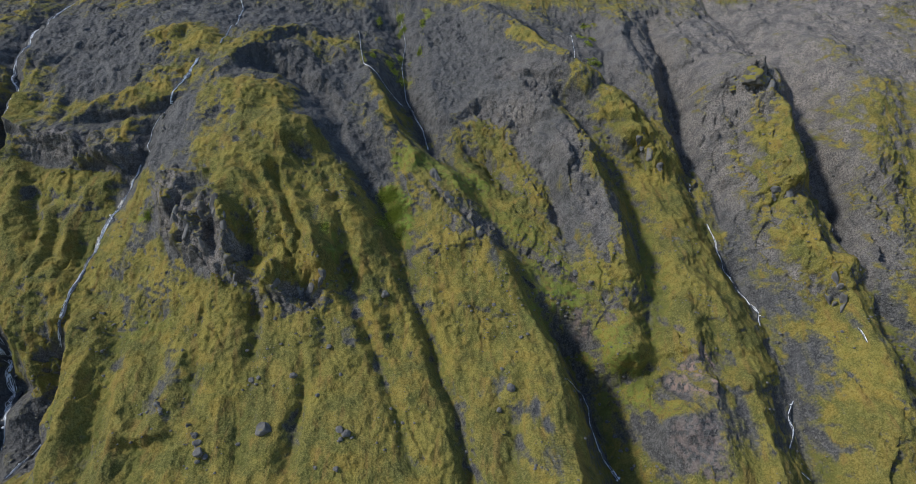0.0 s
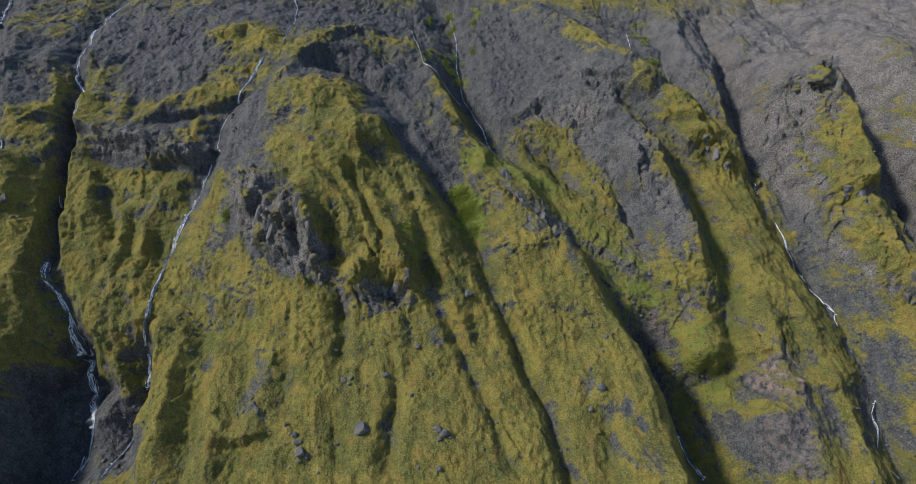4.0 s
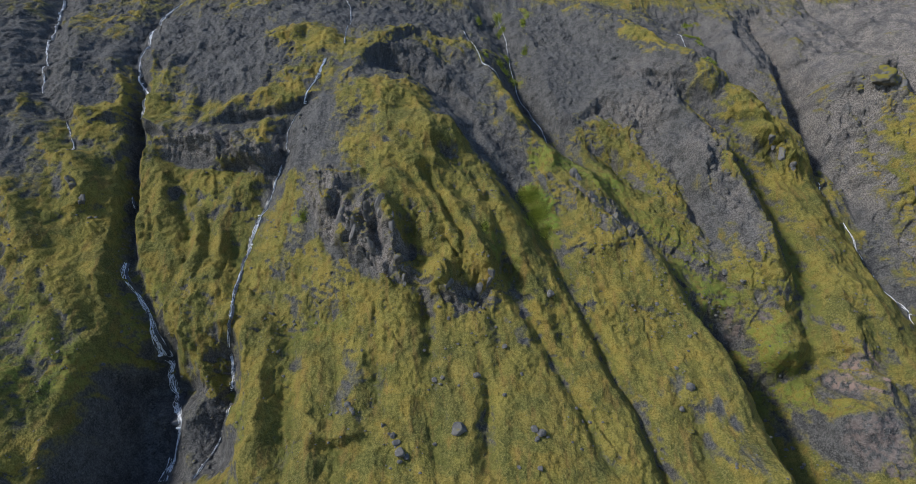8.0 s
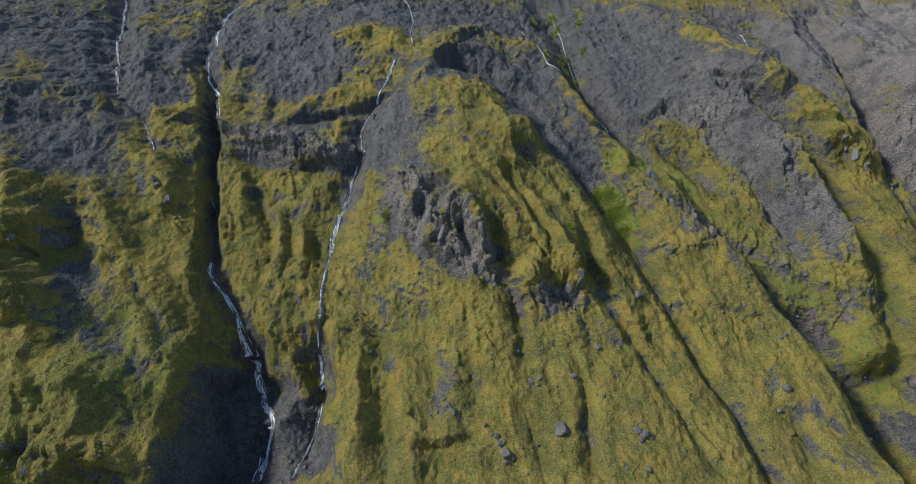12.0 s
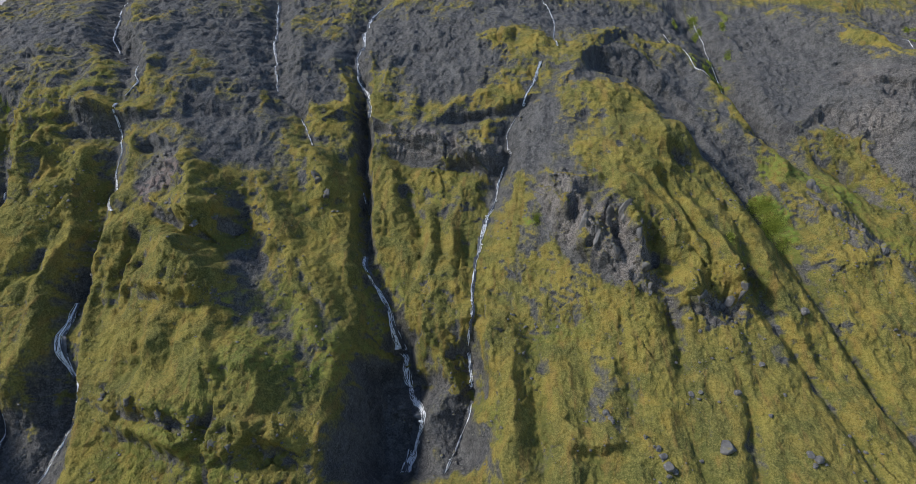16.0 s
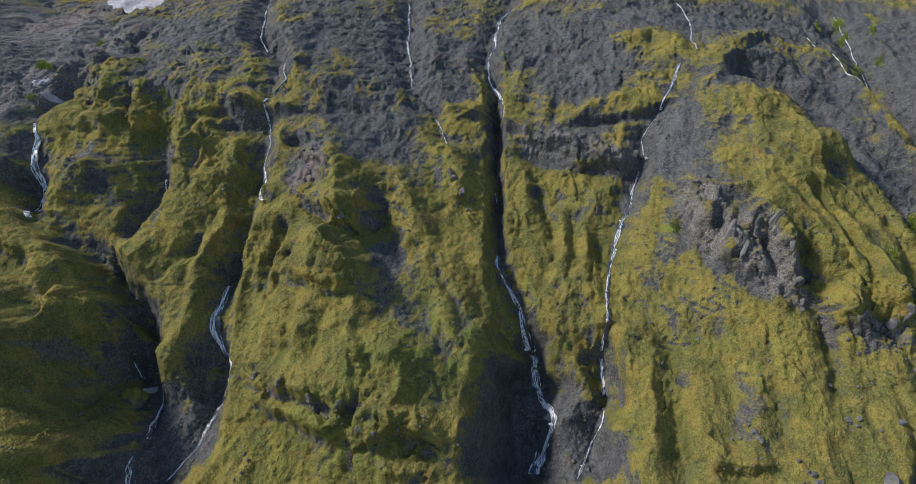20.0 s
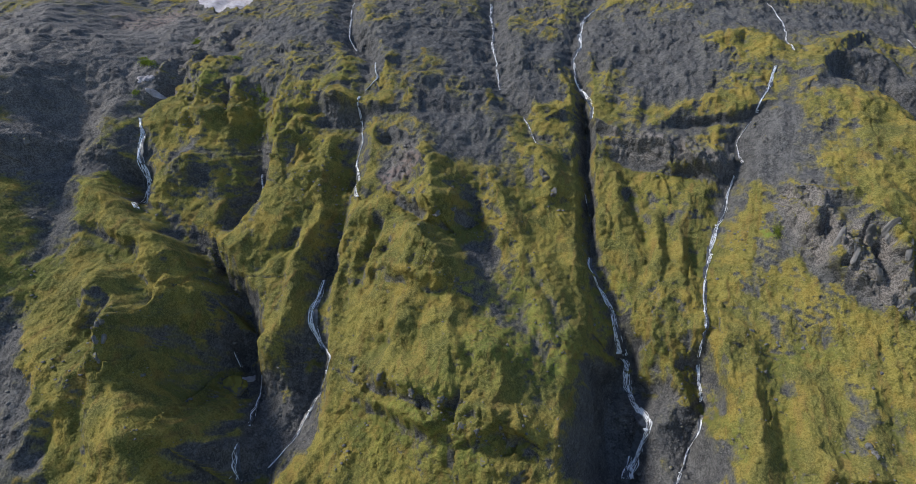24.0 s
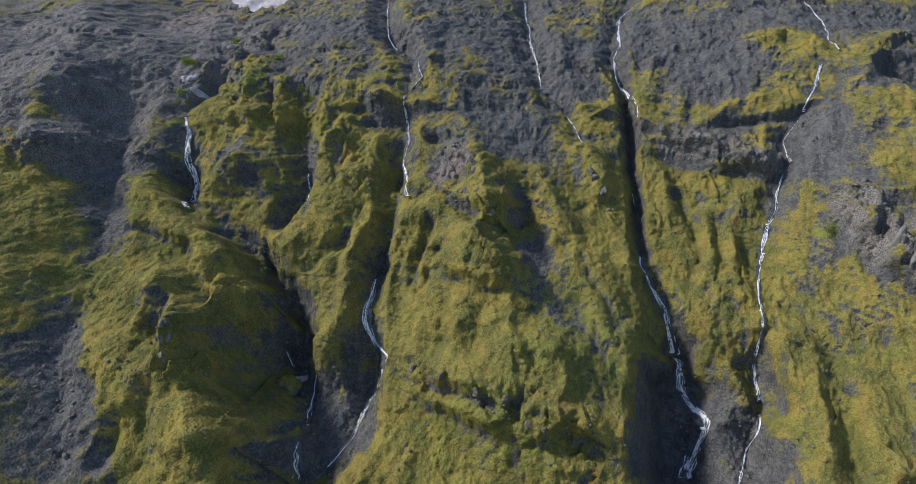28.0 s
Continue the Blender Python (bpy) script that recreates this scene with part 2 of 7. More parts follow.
line("finger_b", (-91.7, 205.0, 3.4, 5, 4), (-84.8, 194.6, 1.7, 4, 4), (-77.1, 184.5, 1.5, 4, 4))
line("finger_c", (-79.0, 211.1, 3.2, 4, 4), (-74.2, 199.7, 4.0, 4, 4), (-69.3, 194.5, 3.0, 4, 5))
line("crag_notch", (-68.3, 193.2, -3.5, 6, 6), (-67.0, 182.8, -4.7, 6, 6), (-65.2, 173.9, -3.2, 5, 5))
line("crag_left", (-105.5, 227.6, 5.2, 6, 10), (-99.0, 210.9, 8.2, 6, 10), (-93.5, 197.4, 5.3, 5, 10))
line("stream_b", (-107.6, 361.2, -1.9, 8, 10), (-103.5, 319.4, -1.1, 8, 10), (-111.1, 294.8, -0.5, 8, 9), (-117.5, 268.5, -4.0, 8, 12), (-122.7, 257.6, -6.6, 8, 12), (-122.3, 244.7, -6.7, 8, 10), (-124.7, 229.3, -5.6, 8, 8), (-127.5, 213.5, -3.2, 8, 8), (-129.7, 199.0, -2.2, 8, 7), (-130.0, 184.0, 1.4, 7, 6), (-129.5, 171.4, 4.4, 7, 6), (-130.0, 161.4, -7.4, 7, 6), (-126.6, 147.3, -10.6, 7, 6), (-129.6, 135.5, -9.6, 10, 7), (-132.8, 123.8, -8.1, 10, 8))
line("ledge", (-174.8, 254.5, 4.2, 3, 14), (-160.9, 247.6, 4.2, 3, 14), (-150.1, 248.0, 5.4, 3, 14), (-137.9, 240.6, 4.4, 3, 14), (-126.5, 244.4, 2.9, 3, 12))
line("ledge_under", (-170.5, 240.6, -1.9, 6, 4), (-154.9, 239.0, -2.5, 6, 4), (-139.0, 237.4, -2.6, 6, 4), (-127.5, 236.6, -1.8, 6, 4))
line("gorge", (-196.0, 356.5, -5.1, 10, 10), (-196.8, 323.8, -4.7, 9, 9), (-195.2, 299.3, -5.8, 8, 8), (-185.2, 275.0, -9.2, 5, 4), (-180.6, 254.7, -9.2, 4.5, 4), (-176.2, 231.4, -8.9, 4.5, 4), (-172.0, 209.4, -8.5, 4.5, 4), (-167.6, 190.5, -9.3, 5, 5), (-162.4, 180.9, -7.5, 8, 7), (-156.5, 171.1, -11.2, 10, 8), (-152.6, 162.5, -20.3, 14, 10), (-150.2, 153.4, -17.4, 18, 14), (-144.9, 144.7, -15.5, 20, 14), (-144.6, 135.4, -21.5, 20, 14), (-145.3, 123.7, -21.0, 20, 14))
line("gold_rib", (-168.7, 264.2, 1.0, 8, 12), (-161.7, 237.5, -2.1, 7, 14), (-155.4, 212.6, 0.3, 8, 14), (-144.7, 188.6, 5.7, 10, 12), (-137.4, 169.7, 3.4, 10, 10), (-133.4, 155.3, -5.8, 10, 8), (-131.4, 149.9, -3.0, 8, 6))
line("face_edge", (-123.6, 169.0, 6.7, 4, 12), (-120.3, 153.3, 6.6, 4, 12), (-114.5, 134.8, 5.9, 5, 12), (-113.7, 122.3, 4.9, 6, 12))
line("rill_a", (-109.9, 169.8, -0.5, 5, 4), (-106.6, 160.3, -1.2, 5, 4), (-99.4, 149.7, -1.4, 4, 4), (-92.7, 137.4, -1.4, 4, 4), (-91.3, 122.5, -1.4, 4, 4))
line("rill_b", (-82.6, 162.2, -0.7, 4, 4), (-77.2, 141.9, -0.9, 4, 4), (-68.4, 125.3, -1.1, 4, 4))
line("rill_c", (-65.1, 179.3, -2.0, 4, 4), (-64.3, 164.8, -1.3, 4, 4), (-60.8, 145.5, -1.4, 4, 4), (-58.7, 125.3, -1.5, 4, 4))
line("rill_d", (-42.3, 176.8, -1.5, 4, 4), (-38.8, 162.8, -1.4, 4, 4), (-45.2, 145.7, -1.7, 4, 4), (-48.2, 125.3, -1.8, 4, 4))
line("rill_e", (14.6, 139.4, -2.0, 5, 5), (16.6, 128.9, -2.3, 5, 5), (15.0, 121.5, -2.6, 5, 5))
line("block_nose", (-244.0, 240.3, 2.9, 10, 14), (-229.8, 217.0, 5.5, 12, 16), (-219.0, 196.3, 5.6, 12, 18), (-212.7, 182.5, 5.0, 14, 32), (-205.9, 166.3, 4.9, 14, 40), (-203.1, 158.1, 6.2, 18, 44), (-198.9, 142.4, 14.8, 20, 44), (-194.4, 128.4, 13.5, 22, 40))
line("block_scree", (-210.0, 194.0, -5.2, 8, 12), (-200.9, 179.1, -4.2, 8, 14), (-184.0, 157.7, -0.4, 10, 14), (-171.0, 141.1, 0.5, 10, 14))
line("block_right", (-201.2, 255.0, 1.8, 10, 8), (-186.4, 223.7, 1.4, 12, 10), (-178.8, 205.6, 0.8, 12, 9), (-170.4, 186.4, 1.1, 14, 7), (-163.7, 172.2, -0.9, 14, 7), (-163.0, 154.8, -1.3, 14, 6), (-162.8, 131.1, 6.3, 16, 8), (-160.3, 116.2, 4.1, 16, 8))
line("stream_e", (-247.0, 346.5, -4.9, 10, 10), (-231.4, 298.5, -4.2, 9, 9), (-220.5, 271.3, -3.8, 8, 8), (-205.8, 254.6, -4.2, 8, 8), (-197.6, 241.2, -4.5, 8, 8))
line("block_foot", (-232.0, 134.2, 0.3, 4, 10), (-212.9, 130.7, 3.5, 3, 10), (-196.2, 127.5, -0.6, 3, 10), (-186.7, 129.8, 3.0, 3, 10), (-176.5, 125.8, 7.9, 4, 10))
line("fall_c_gully", (-317.1, 331.9, -6.4, 9, 9), (-289.9, 283.5, -7.6, 9, 9), (-271.2, 265.8, -5.7, 8, 8), (-264.7, 241.0, -2.4, 8, 8), (-263.6, 225.1, -6.3, 8, 9), (-258.3, 202.6, -11.3, 8, 8), (-254.7, 184.0, -7.3, 7, 6), (-255.0, 166.4, -10.4, 8, 6), (-252.3, 150.7, -4.0, 10, 7), (-246.0, 138.9, -8.1, 12, 6), (-245.7, 125.9, -13.7, 16, 10), (-246.4, 111.8, -11.8, 16, 14), (-249.3, 99.9, -6.9, 16, 14))
line("left_block", (-269.4, 211.2, 0.4, 10, 14), (-278.9, 198.6, 3.4, 8, 16), (-278.3, 179.1, 3.4, 8, 18), (-283.0, 167.0, 5.5, 8, 20), (-287.3, 156.8, 4.8, 7, 20), (-279.0, 144.6, -0.6, 7, 20))
line("left_block_face", (-264.5, 175.0, 3.2, 16, 10), (-260.6, 157.0, 6.0, 18, 10), (-256.8, 142.4, 5.4, 18, 10))
line("thin_rib", (-240.2, 200.2, 2.5, 7, 6), (-257.3, 199.3, 3.2, 6, 6), (-251.8, 180.1, 1.8, 5, 6), (-243.3, 160.2, -3.6, 5, 8), (-237.6, 146.0, -0.2, 5, 12))
line("slot", (-233.7, 187.6, -1.8, 5, 4), (-231.3, 169.9, -1.3, 5, 5), (-232.9, 160.2, -2.0, 5, 5))
line("alcove", (-281.1, 233.9, -4.4, 9, 9), (-271.6, 227.1, -3.5, 9, 9))
line("dome_gully", (-306.8, 233.7, -4.6, 9, 8), (-300.7, 213.2, -6.9, 9, 9), (-291.9, 195.6, -8.1, 8, 8), (-293.3, 176.7, -5.0, 6, 6))
line("dome", (-334.4, 246.0, 4.2, 16, 14), (-322.6, 219.7, 0.6, 16, 14), (-314.7, 194.0, 2.6, 14, 12), (-303.8, 175.9, -0.9, 12, 10), (-298.4, 163.3, 1.1, 10, 8))
line("fall_gully", (-378.3, 308.2, -2.8, 10, 10), (-345.0, 237.2, -3.9, 9, 8), (-345.6, 214.9, -3.8, 8, 8), (-337.8, 200.9, -2.9, 9, 8), (-332.5, 184.8, -6.0, 8, 8), (-329.8, 179.0, -8.7, 7, 7))
line("fall_ravine", (-332.5, 185.3, -4.7, 8, 8), (-319.3, 169.6, -7.2, 7, 8), (-305.2, 165.0, -7.1, 7, 8), (-293.8, 160.9, -10.7, 7, 8), (-281.4, 151.1, -13.0, 8, 9), (-273.6, 138.6, -14.1, 9, 10))
line("ravine_floor", (-275.8, 129.5, -21.9, 12, 12), (-263.7, 120.7, -17.3, 16, 12), (-254.5, 102.9, -3.8, 16, 12), (-251.8, 94.2, -9.5, 16, 12))
line("left_ridge", (-351.7, 167.4, 0.6, 12, 10), (-341.9, 171.4, -1.1, 12, 9), (-324.1, 170.1, 4.4, 14, 8), (-310.4, 161.2, 7.8, 16, 6), (-299.4, 157.6, 12.8, 20, 5), (-288.1, 150.0, 10.6, 20, 5), (-280.9, 138.2, 4.9, 20, 5))
line("arete", (-308.0, 141.8, 6.1, 16, 12), (-289.5, 128.0, 12.5, 22, 12), (-287.4, 118.3, 12.9, 26, 12), (-279.1, 109.6, 10.8, 28, 14), (-265.6, 101.5, 21.9, 28, 14), (-260.2, 90.1, 15.4, 28, 14))
line("arete_side", (-313.5, 121.7, 2.0, 8, 8), (-298.8, 101.4, 3.0, 8, 8), (-294.5, 85.5, 3.0, 8, 8))
line("scree_channel", (-367.4, 215.1, -5.2, 14, 12), (-357.6, 185.4, -8.2, 14, 12), (-340.6, 157.8, -5.3, 14, 10), (-328.7, 131.0, -4.7, 14, 10), (-320.9, 108.1, -7.0, 16, 12), (-310.0, 92.8, -5.9, 16, 12), (-296.4, 79.7, -4.0, 16, 12))
line("upper_crest", (-466.2, 303.8, 5.1, 20, 34), (-401.4, 242.8, 7.9, 22, 34), (-385.4, 213.7, 5.9, 20, 28), (-379.4, 194.6, 3.8, 16, 14), (-369.7, 178.8, 3.0, 14, 12))
line("upper_bowl", (-398.3, 265.2, -6.9, 25, 20), (-416.0, 305.1, -6.7, 25, 20), (-409.0, 344.7, -6.7, 25, 20))
line("grey_hump", (86.8, 373.4, 2.4, 9, 5), (80.0, 328.3, 3.8, 9, 5), (80.5, 300.4, 3.6, 9, 5), (88.9, 287.6, 1.1, 9, 5))
line("hump_groove", (71.5, 356.0, -1.8, 6, 6), (69.0, 317.4, -3.0, 6, 6), (66.1, 288.5, -1.8, 6, 6))
line("tower_groove", (111.6, 321.6, -1.5, 4, 4), (106.2, 297.5, -2.5, 4, 4), (101.7, 284.5, -1.5, 4, 4))
line("tower_cap", (110.2, 285.4, 2.1, 5, 8), (117.6, 290.3, 3.5, 5, 8), (123.3, 285.1, 4.4, 5, 8), (148.1, 304.8, 2.3, 5, 8))
line("tower_shelf", (117.8, 281.8, -1.5, 4, 2.5), (123.9, 276.7, -2.5, 4, 2.5), (133.7, 281.4, -1.4, 4, 2.5))
line("beak", (115.6, 236.1, 2.4, 4, 12), (124.3, 229.7, 4.0, 4, 12), (131.8, 232.2, 2.7, 4, 12))
line("beak_under", (121.4, 224.1, -2.4, 5, 3), (126.7, 225.3, -4.0, 5, 3), (134.5, 229.2, -2.4, 5, 3))
line("tower_slot", (148.0, 246.2, -3.9, 4, 6), (147.1, 228.8, -6.4, 4, 6), (145.0, 215.6, -6.0, 4, 6), (143.1, 201.5, -3.6, 4, 6))
line("far_rib_edge", (152.4, 237.2, 2.4, 4, 10), (148.5, 222.0, 4.0, 4, 10), (144.4, 205.7, 2.4, 4, 10))
line("far_notch", (154.6, 227.9, -1.5, 3, 3), (152.4, 211.4, -1.5, 3, 3))
line("ochre_under", (63.2, 268.2, -1.8, 4, 3), (70.2, 265.5, -3.0, 4, 3), (75.2, 265.8, -1.8, 4, 3))
line("ochre_knob", (70.4, 260.5, 2.9, 5, 5), (79.3, 253.8, 3.4, 5, 5), (84.1, 246.0, 0.1, 5, 5))
line("ochre_hollow", (73.2, 255.7, -0.5, 4, 4), (76.6, 252.1, -0.9, 4, 4))
line("ochre_nose", (72.4, 242.0, 1.8, 6, 5), (76.6, 231.0, 3.2, 6, 5), (78.3, 224.3, 2.0, 6, 5))
line("face_cave", (32.6, 269.7, -2.5, 4, 4), (38.5, 269.3, -2.9, 4, 4))
line("face_ledge", (22.3, 298.9, 1.8, 3, 7), (32.3, 297.6, 3.1, 3, 7), (40.9, 294.0, 1.9, 3, 7))
line("ash_rib", (-60.9, 306.8, -0.1, 7, 6), (-53.4, 285.8, 1.6, 7, 6), (-45.7, 262.0, 2.7, 7, 6), (-40.6, 249.8, 1.6, 7, 6))
line("ravine_ledge", (30.7, 204.7, 1.8, 3, 8), (40.8, 197.2, 2.7, 3, 8), (50.7, 189.6, 1.4, 3, 8))
line("ravine_lip", (30.8, 189.6, 2.9, 5, 10), (45.0, 181.9, 3.4, 5, 10), (53.9, 168.6, 3.2, 5, 10), (56.4, 164.1, 2.7, 5, 10))
line("ravine_bench", (53.9, 164.5, 1.5, 4, 8), (62.0, 165.0, 2.5, 4, 8), (70.1, 164.6, 1.5, 4, 8))
line("ravine_bowl", (56.1, 156.7, -3.2, 12, 10), (67.1, 158.6, -7.1, 12, 10), (72.6, 154.3, -9.3, 12, 10))
line("rib_cliff", (87.6, 152.8, 1.7, 4, 8), (92.4, 152.9, 3.2, 4, 8), (100.6, 156.3, 2.1, 4, 8))
line("rib_parallel", (78.9, 206.5, 1.8, 6, 5), (87.1, 190.5, 3.0, 6, 5), (96.8, 177.2, 1.8, 6, 5))
line("talus_rib", (78.5, 152.1, 6.1, 8, 8), (70.8, 140.6, 5.5, 8, 8), (65.7, 127.4, 2.4, 8, 8))
line("upper_hump", (-134.0, 309.1, 2.3, 6, 9), (-123.9, 320.9, 3.9, 6, 9), (-111.2, 309.4, 3.0, 6, 9))
line("upper_hollow", (-148.9, 336.9, -1.8, 6, 6), (-139.9, 332.3, -1.8, 6, 6))
line("tuff_hump", (-157.2, 257.3, 2.1, 6, 7), (-149.7, 264.2, 3.2, 6, 7), (-141.5, 270.1, 3.4, 6, 7), (-131.7, 275.1, 2.1, 6, 7))
line("overhang_crack", (-148.7, 259.6, -1.4, 4, 2.5), (-134.4, 262.5, -3.5, 4, 2.5), (-120.8, 266.0, -2.3, 4, 2.5), (-111.6, 271.2, -1.7, 4, 2.5), (-97.0, 272.4, -1.0, 4, 2.5))
line("overhang_lip", (-142.2, 262.7, 0.3, 2.5, 9), (-128.4, 265.2, 1.0, 2.5, 9), (-117.5, 270.2, 0.7, 2.5, 9))
line("moss_stripe_a", (-163.7, 278.1, 1.5, 4, 4), (-162.5, 258.7, 2.1, 4, 4))
line("moss_stripe_b", (-156.5, 278.2, 1.3, 4, 4), (-154.4, 257.3, 1.3, 4, 4))
line("moss_stripe_c", (-176.7, 294.5, 3.5, 5, 5), (-176.7, 268.0, 2.0, 5, 5))
line("block_gap", (-153.1, 250.6, -1.8, 3, 3), (-152.7, 244.3, -1.8, 3, 3))
line("block_gap_b", (-142.8, 245.3, -1.5, 3, 3), (-142.5, 239.5, -1.5, 3, 3))
line("wall_alcove", (-160.7, 230.8, -2.1, 4, 4), (-157.5, 232.3, -2.1, 4, 4))
line("wall_knob", (-154.1, 233.1, 1.5, 4, 4), (-150.5, 229.1, 0.4, 4, 4))
line("wall_gully", (-159.8, 224.8, -2.9, 4, 4), (-153.4, 213.6, -3.2, 4, 4), (-148.9, 200.1, -2.8, 4, 4), (-150.1, 190.5, -2.8, 4, 4), (-150.4, 182.8, -1.7, 4, 4))
line("scree_cone", (-140.5, 223.4, 0.9, 7, 7), (-141.4, 211.8, 0.8, 7, 7), (-141.7, 198.2, -0.1, 7, 7))
line("wall_groove", (-138.5, 215.3, -1.3, 3.5, 3.5), (-135.3, 203.6, -2.2, 3.5, 3.5), (-132.3, 194.4, -1.3, 3.5, 3.5))
line("cave", (-150.9, 154.7, -2.8, 8, 7), (-145.2, 153.8, -4.7, 8, 7), (-138.8, 149.7, -2.2, 8, 7))
line("cave_roof", (-152.1, 160.4, -2.4, 3, 9), (-141.7, 157.4, -2.6, 3, 9), (-134.5, 153.0, 2.4, 3, 9), (-131.5, 149.3, 1.7, 3, 9))
line("face_bench", (-123.9, 172.2, 1.3, 3, 9), (-114.9, 168.8, 2.7, 3, 9), (-106.1, 170.3, 0.1, 3, 9), (-94.9, 173.0, -2.3, 3, 9))
line("bench_hollow", (-113.2, 166.8, -0.2, 5, 3), (-102.4, 168.5, -1.0, 5, 3))
line("grey_rib_low", (-113.6, 163.8, 3.5, 6, 6), (-114.0, 150.7, 4.3, 6, 6), (-113.1, 137.9, 3.7, 6, 6), (-109.3, 125.4, 2.1, 6, 6))
line("scree_tongue", (-83.0, 160.1, 2.3, 6, 5), (-85.2, 148.7, 2.7, 6, 5), (-82.9, 134.8, 1.8, 6, 5))
line("ash_dome", (-78.9, 129.9, 1.6, 5, 5), (-78.2, 121.2, 1.6, 5, 5))
line("ash_dome_b", (-93.5, 126.2, 1.3, 5, 5), (-92.9, 121.5, 1.3, 5, 5))
line("moss_lip", (-99.5, 134.6, 1.1, 3, 7), (-93.5, 133.3, 3.4, 3, 7), (-87.4, 134.0, 4.1, 3, 7))
line("outcrop", (-78.0, 139.2, 1.3, 4, 5), (-73.9, 133.8, 2.2, 4, 5), (-70.2, 129.5, 1.8, 4, 5))
line("rill_f", (-80.7, 159.6, -0.8, 3, 3), (-78.4, 153.3, -1.1, 3, 3), (-75.4, 147.4, -0.3, 3, 3))
line("rill_g", (-64.7, 143.8, -1.6, 4, 4), (-62.1, 133.6, -2.6, 4, 4), (-60.7, 121.3, -1.6, 4, 4))
line("rill_h", (-49.4, 162.5, -1.2, 3, 3), (-46.9, 153.1, -2.0, 3, 3), (-47.2, 142.2, -2.0, 3, 3), (-48.1, 125.3, -1.4, 3, 3))
line("rill_i", (-64.4, 178.6, -1.2, 3, 3), (-63.9, 166.7, -1.9, 3, 3), (-65.5, 151.0, -1.1, 3, 3))
line("rill_j", (-45.9, 177.6, -1.2, 3, 3), (-43.6, 169.1, -2.0, 3, 3), (-43.3, 160.5, -1.1, 3, 3))
line("finger_d", (-82.1, 215.8, 1.8, 4, 3), (-86.5, 211.6, 3.1, 4, 3), (-89.2, 204.8, 3.3, 4, 3), (-91.6, 198.6, 1.8, 4, 3))
line("finger_e", (-82.0, 213.0, 1.8, 3, 3), (-82.9, 208.7, 3.5, 3, 3), (-85.0, 203.4, 3.0, 3, 3), (-83.5, 195.3, 2.2, 3, 3), (-79.6, 188.9, 0.9, 3, 3))
line("finger_f", (-80.6, 214.9, 2.2, 4, 5), (-76.9, 204.9, 4.5, 4, 5), (-75.0, 200.2, 4.0, 4, 5), (-76.1, 196.2, 2.3, 4, 5))
line("notch_a", (-84.8, 212.1, -1.8, 2.5, 2.5), (-86.5, 207.7, -1.8, 2.5, 2.5))
line("notch_b", (-80.8, 211.3, -1.7, 3, 2.5), (-79.6, 205.4, -2.8, 3, 2.5), (-81.1, 201.5, -2.1, 3, 2.5))
line("notch_c", (-96.2, 214.3, -1.8, 3.5, 3), (-96.3, 200.5, -2.0, 3.5, 3))
line("lower_block", (-80.4, 196.0, 1.2, 6, 5), (-74.7, 189.9, 1.0, 6, 5), (-72.0, 183.5, -0.5, 6, 5))
line("recess", (-72.7, 198.8, -2.5, 6, 5), (-66.4, 194.7, -4.1, 6, 5), (-63.1, 190.9, -2.3, 6, 5))
line("mound_a", (-71.6, 251.6, 1.9, 8, 7), (-66.4, 247.1, 3.0, 8, 7), (-62.1, 243.5, 1.8, 8, 7))
line("mound_b", (-57.8, 255.6, 4.7, 6, 5), (-53.9, 246.9, 2.7, 6, 5))
line("mound_c", (-51.7, 214.9, 1.9, 6, 5), (-47.2, 213.4, 1.6, 6, 5))
line("crag_knob", (-103.9, 237.2, 1.8, 5, 5), (-99.6, 228.8, 1.8, 5, 5))
line("crag_under", (-99.1, 225.2, 1.7, 4, 2.5), (-88.5, 223.6, 3.1, 4, 2.5))
line("step_right", (-48.8, 241.4, -0.3, 5, 4), (-45.3, 229.8, -0.1, 5, 4), (-38.9, 216.9, 0.7, 5, 4))
line("cap_edge", (-11.3, 209.3, 1.4, 3, 10), (-7.6, 202.5, 2.5, 3, 10), (0.0, 202.6, 1.5, 3, 10), (6.2, 206.0, -3.1, 3, 10))
line("spur_ledge", (-4.2, 183.8, 0.9, 2, 6), (4.4, 180.3, 1.9, 2, 6), (11.2, 176.9, 1.0, 2, 6))
line("spur_rib", (15.8, 161.9, 1.2, 7, 7), (9.6, 151.8, 2.1, 7, 7), (5.2, 140.8, 1.3, 7, 7))
line("spur_knob", (15.0, 151.6, 1.7, 4, 5), (15.6, 147.5, 1.7, 4, 5))
line("spur_groove", (17.0, 142.9, -1.3, 4, 4), (18.1, 132.3, -2.2, 4, 4), (16.9, 121.2, -1.3, 4, 4))
line("upper_step", (-248.4, 248.5, 1.1, 9, 6), (-247.7, 258.3, 2.0, 9, 6), (-240.8, 263.1, -0.1, 9, 6), (-227.7, 255.4, -0.2, 9, 6))
line("step_hollow", (-239.0, 241.3, -1.8, 8, 7), (-229.1, 245.1, -1.8, 8, 7))
line("lip", (-278.3, 238.4, 2.2, 4, 8), (-266.3, 238.2, 4.4, 4, 8), (-254.4, 237.7, 2.7, 4, 8))
line("cave_b", (-251.1, 223.4, -2.4, 4, 4), (-248.2, 224.1, -2.4, 4, 4))
